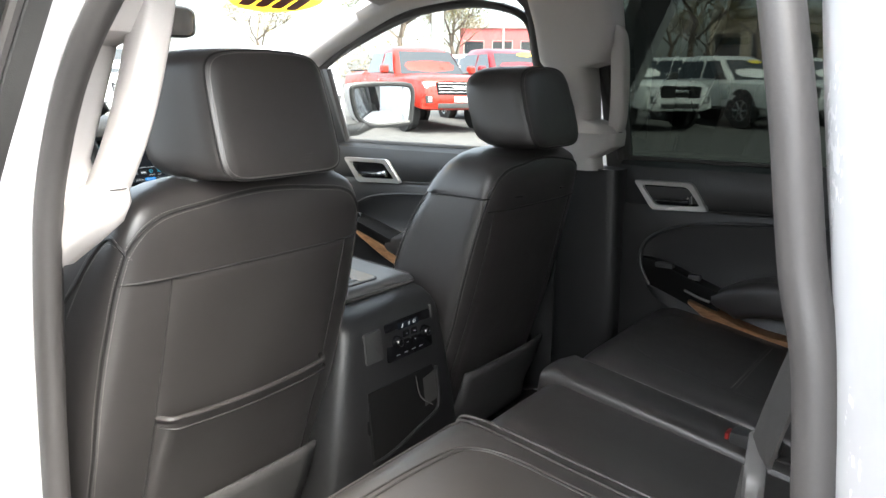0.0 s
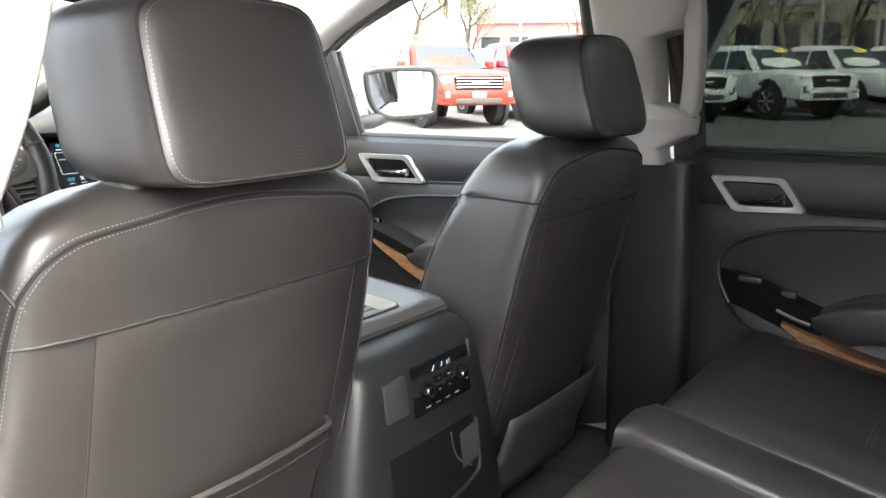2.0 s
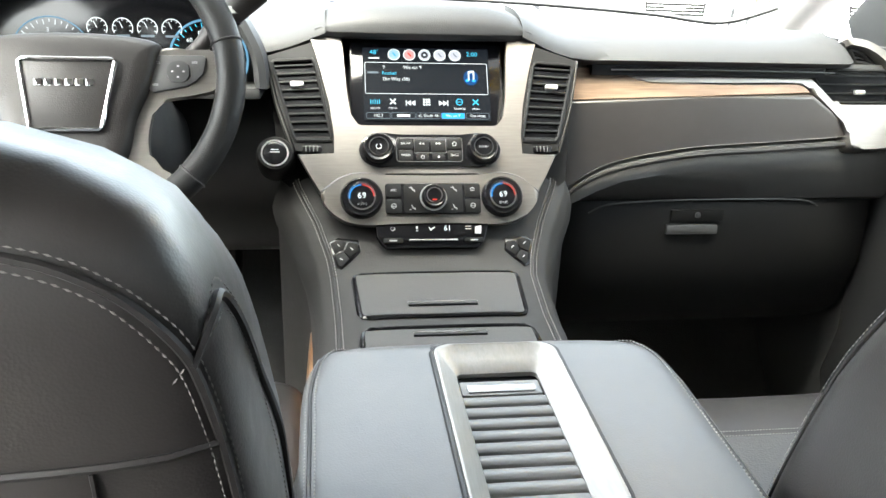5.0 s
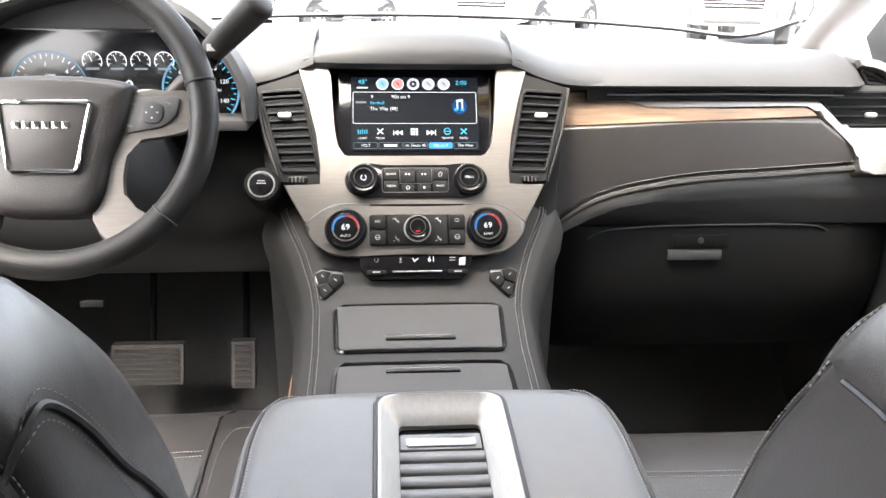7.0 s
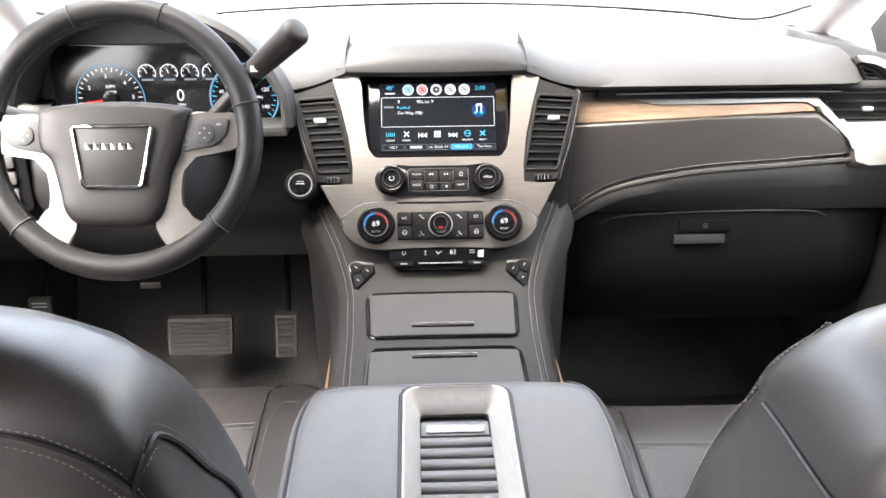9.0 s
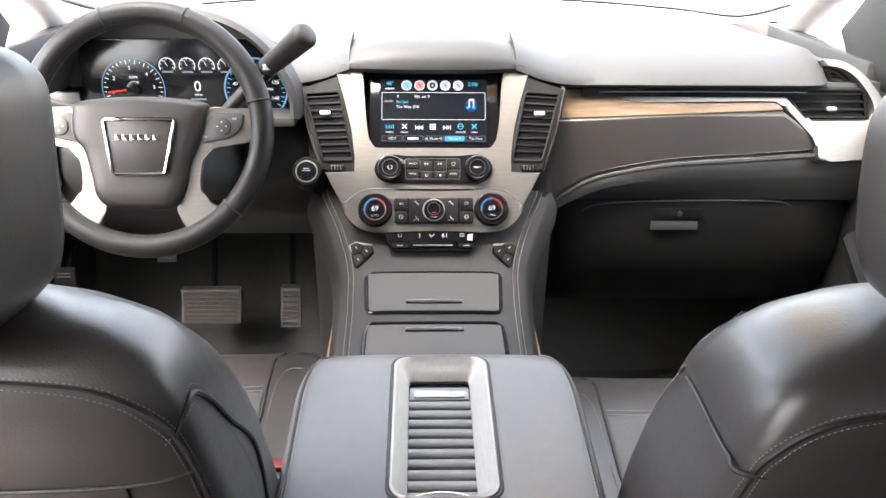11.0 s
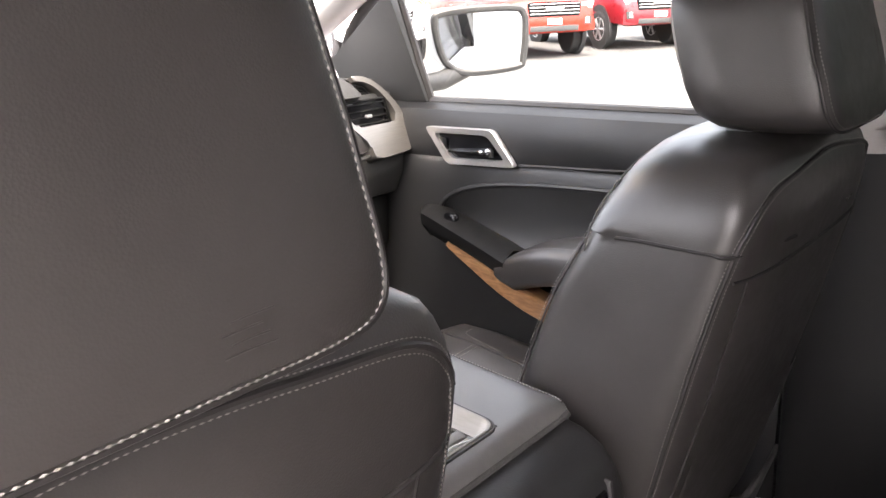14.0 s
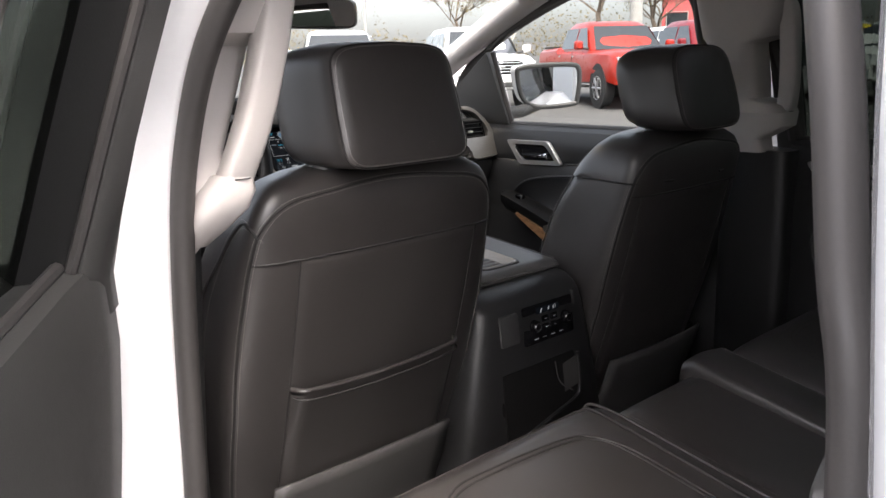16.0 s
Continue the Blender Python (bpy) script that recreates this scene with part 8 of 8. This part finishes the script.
def park(car, x, y, turn=0.0, first=False):
    m = Matrix.Translation((x, y, lot(x, y))) @ Matrix.Rotation(radians(HEAD + turn), 4, "Z")
    if first:
        car.matrix_basis = m
        return car
    return copy_thing(car, m)


red = pickup("pickup_truck", RED, False, "bright red crew-cab pickup with chrome grille, parked nose out")
park(red, 16.2, 12.6, 0, True)
dark = pickup("pickup_truck", DARK_RED, False, "dark red pickup with yellow windscreen sticker, parked nose out", True)
park(dark, 19.0, 11.6, 0, True)
white = pickup("pickup_truck", WHITE, False, "white midsize pickup parked nose out in the row", True, 5.4, 1.80, False)
park(white, 22.3, 6.5, 0, True)
for x, y in ((19.8, 8.7), (24.6, 5.0), (27.0, 3.3), (29.5, 1.6)):
    park(white, x, y)
wagon = pickup("utility_wagon", WHITE, True, "white utility wagon parked beside the red pickup", False, 5.2, 1.88)
park(wagon, 13.7, 14.9, 0, True)
for x, y in ((11.2, 17.0), (8.2, 19.2), (3.5, 21.0), (-1.5, 23.5)):
    park(wagon, x, y)
for x, y, t in ((29.5, 14.5, 0), (26.5, 17.0, 0), (33.0, 11.0, 0)):
    park(wagon, x, y, t)
silver = pickup("utility_wagon", SILVER_PAINT, True, "silver utility wagon parked across the lane", False, 5.0, 1.80)
park(silver, -12.0, -4.0, 150, True)
for x, y in ((-12.4, 0.2), (-12.8, 4.6), (-13.2, 9.0), (-11.6, -8.4)):
    park(silver, x, y, 150)


def pole(x, y, r, h, lamp=True, name="lamp_post", label="grey lot lamp post with box lantern"):
    p = thing(name, (x, y, lot(x, y)), label, "lamp post" if lamp else "pole", "lot poles")
    z = lot(x, y)
    part("post", tube([(x, y, z), (x, y, z + h * 0.5), (x, y, z + h)], [r, r * 0.88, r * 0.7], 12), CONCRETE, p)
    if lamp:
        part("lantern", slab(x - 0.5, x + 0.5, y - 0.2, y + 0.2, z + h, z + h + 0.14, 0.03), PLASTIC, p)
        part("base", tube([(x, y, z), (x, y, z + 0.8)], r * 2.6, 14), CONCRETE, p)
    return p


def leafy_tree(name, x, y, h, spread, leaf, seed, label, bare=False):
    """A tapered trunk with forking limbs and, unless bare, a ragged crown of small leaf cards."""
    rnd = random.Random(seed)
    z0 = lot(x, y)
    t = thing(name, (x, y, z0), label, "tree", "lot trees")
    trunk = [Vector((x + rnd.uniform(-0.1, 0.1) * i, y + rnd.uniform(-0.1, 0.1) * i, z0 + h * 0.42 * i / 4)) for i in range(5)]
    part("trunk", tube(trunk, [h * 0.026 * (1 - 0.12 * i) for i in range(5)], 9), BARK, t)
    limbs, tips = [], []

    def grow(a, d, run, r, depth):
        b = a + d * run
        limbs.append((a, (a + b) / 2 + Vector((rnd.uniform(-1, 1), rnd.uniform(-1, 1), rnd.uniform(-0.3, 0.5))) * run * 0.08, b, r))
        tips.append(b)
        if depth:
            for _ in range(3 if depth > 1 else 2 + bare):
                e = (d + Vector((rnd.uniform(-1, 1), rnd.uniform(-1, 1), rnd.uniform(-0.25, 0.7))) * 0.75).normalized()
                grow(a.lerp(b, rnd.uniform(0.6, 1.0)), e, run * rnd.uniform(0.55, 0.8), r * 0.55, depth - 1)
    for i in range(5):
        a = 2 * math.pi * (i + rnd.random()) / 5
        grow(trunk[-1 - (i % 2)], Vector((math.cos(a) * spread, math.sin(a) * spread, rnd.uniform(0.5, 1.1))).normalized(), h * 0.24, h * 0.011, 4 if bare else 3)
    verts, faces = [], []
    for a, m, b, r in limbs:
        side = (b - a).cross(Vector((0.3, 0.2, 1))).normalized()
        up = side.cross((b - a).normalized())
        k = len(verts)
        for c, q in ((a, r), (m, r * 0.8), (b, r * 0.5)):
            verts += [c + side * q, c + up * q, c - side * q * 0.8 - up * q * 0.6]
        for j in (0, 3):
            for i in range(3):
                faces.append((k + j + i, k + j + (i + 1) % 3, k + j + 3 + (i + 1) % 3, k + j + 3 + i))
    me = bpy.data.meshes.new("limbs")
    me.from_pydata(verts, [], faces)
    me.materials.append(BARK)
    ob = new("limbs", me)
    ob.parent, ob.matrix_parent_inverse = t, Matrix.Translation(-t.location)
    if bare:
        return t
    verts, faces = [], []
    for tip in tips:
        for _ in range(34):
            c = tip + Vector((rnd.gauss(0, 1), rnd.gauss(0, 1), rnd.gauss(0, 0.8))) * h * 0.055
            n = Vector((rnd.uniform(-1, 1), rnd.uniform(-1, 1), rnd.uniform(-1, 1))).normalized()
            u = n.orthogonal().normalized() * h * rnd.uniform(0.0045, 0.0095)
            v = n.cross(u) * 0.8
            k = len(verts)
            verts += [c + u, c + v * 0.7, c - u, c - v * 0.7 + n * h * 0.004]
            faces.append((k, k + 1, k + 2, k + 3))
    me = bpy.data.meshes.new("crown")
    me.from_pydata(verts, [], faces)
    me.materials.append(leaf)
    ob = new("crown", me)
    ob.parent, ob.matrix_parent_inverse = t, Matrix.Translation(-t.location)
    return t


def low_building(x, y, w, d, h, turn, wall, label, bays):
    """A plain lot building with a parapet and framed windows."""
    b = thing("building", (0, 0, 0), label, "building")
    part("wall", slab(-w / 2, w / 2, -d / 2, d / 2, -1, h, 0.0), wall, b)
    part("parapet", slab(-w / 2 - 0.15, w / 2 + 0.15, -d / 2 - 0.15, d / 2 + 0.15, h, h + 0.5, 0.04), CONCRETE, b)
    for i in range(bays):
        cx = -w / 2 + w * (i + 0.5) / bays
        wn_ = part("window", slab(cx - w / bays * 0.34, cx + w / bays * 0.34, -d / 2 - 0.06, -d / 2 + 0.02, 0.9, h * 0.75), CAR_GLASS, b)
        part("frame", tube([(cx - w / bays * 0.35, -d / 2 - 0.07, 0.85), (cx + w / bays * 0.35, -d / 2 - 0.07, 0.85), (cx + w / bays * 0.35, -d / 2 - 0.07, h * 0.77), (cx - w / bays * 0.35, -d / 2 - 0.07, h * 0.77)], 0.05, 4, True), CONCRETE, wn_)
    b.matrix_basis = Matrix.Translation((x, y, lot(x, y))) @ Matrix.Rotation(radians(turn), 4, "Z")
    return b


pole(25.5, 18.2, 0.24, 12, False, "concrete_pole", "thick tapered concrete pole behind the parked trucks")
for x, y in ((50.8, 29.8), (38.2, 8.0), (36.6, 5.6), (30.0, 40.0), (8.0, 45.0)):
    pole(x, y, 0.09, 8.0)
for i, (x, y, h, sp, leaf) in enumerate(((43.2, 33.0, 9.5, 0.8, LEAF_GREEN), (46.5, 31.0, 8.0, 0.8, LEAF_GREEN), (49.5, 32.7, 6.5, 0.9, LEAF_TAN), (40.4, 43.2, 7.0, 0.8, LEAF_TAN), (41.9, 13.9, 8.5, 0.8, LEAF_TAN), (53.0, 16.0, 6.5, 1.0, LEAF_TAN), (56.0, 11.0, 6.0, 1.0, LEAF_GREEN), (20.0, 60.0, 9.0, 0.8, LEAF_GREEN), (2.0, 62.0, 8.0, 0.9, LEAF_TAN), (-20, 55, 9.0, 0.9, LEAF_GREEN))):
    leafy_tree("tree", x, y, h, sp, leaf, 30 + i, "olive-green leafy tree beyond the lot" if leaf is LEAF_GREEN else "tan half-bare autumn tree beyond the lot")
for i, (x, y, h) in enumerate(((47.7, 11.8, 10.0), (53.3, 9.3, 9.0), (55.0, 27.0, 8.0), (60.0, 21.0, 9.0))):
    leafy_tree("bare_tree", x, y, h, 0.75, LEAF_TAN, 60 + i, "leafless grey-brown tree beyond the lot", True)
low_building(62, 35, 9, 8, 4.2, -60, SIGN_RED, "low faded red roadside building", 4)
low_building(68, 10.7, 18, 10, 5.0, -80, WALLING, "low tan building with dark windows", 7)
low_building(10, 75, 40, 12, 5.5, 5, WALLING, "long tan showroom building", 11)
low_building(-45, 10, 14, 40, 6.0, 0, WALLING, "tan dealership building across the lot", 5)
# distant belt of shrubs that ends the lot
rnd = random.Random(5)
verts, faces = [], []
for i in range(40000):
    a = radians(rnd.uniform(-30, 110))
    d = rnd.uniform(78, 90)
    c = Vector((d * math.sin(a), d * math.cos(a), 0))
    c.z = lot(c.x, c.y) + abs(rnd.gauss(0, 1.2)) * (1.2 + 0.8 * math.sin(a * 23))
    u, v = Vector((rnd.uniform(-1, 1), rnd.uniform(-1, 1), rnd.uniform(-1, 1))) * 0.09, Vector((rnd.uniform(-1, 1), rnd.uniform(-1, 1), rnd.uniform(-1, 1))) * 0.09
    k = len(verts)
    verts += [c + u, c + v, c - u, c - v]
    faces.append((k, k + 1, k + 2, k + 3))
me = bpy.data.meshes.new("far_shrubs")
me.from_pydata(verts, [], faces)
me.materials.append(LEAF_TAN)
tagged(new("far_shrubs", me), "distant brown and olive shrubs round the lot", "shrubs", kind="stuff")
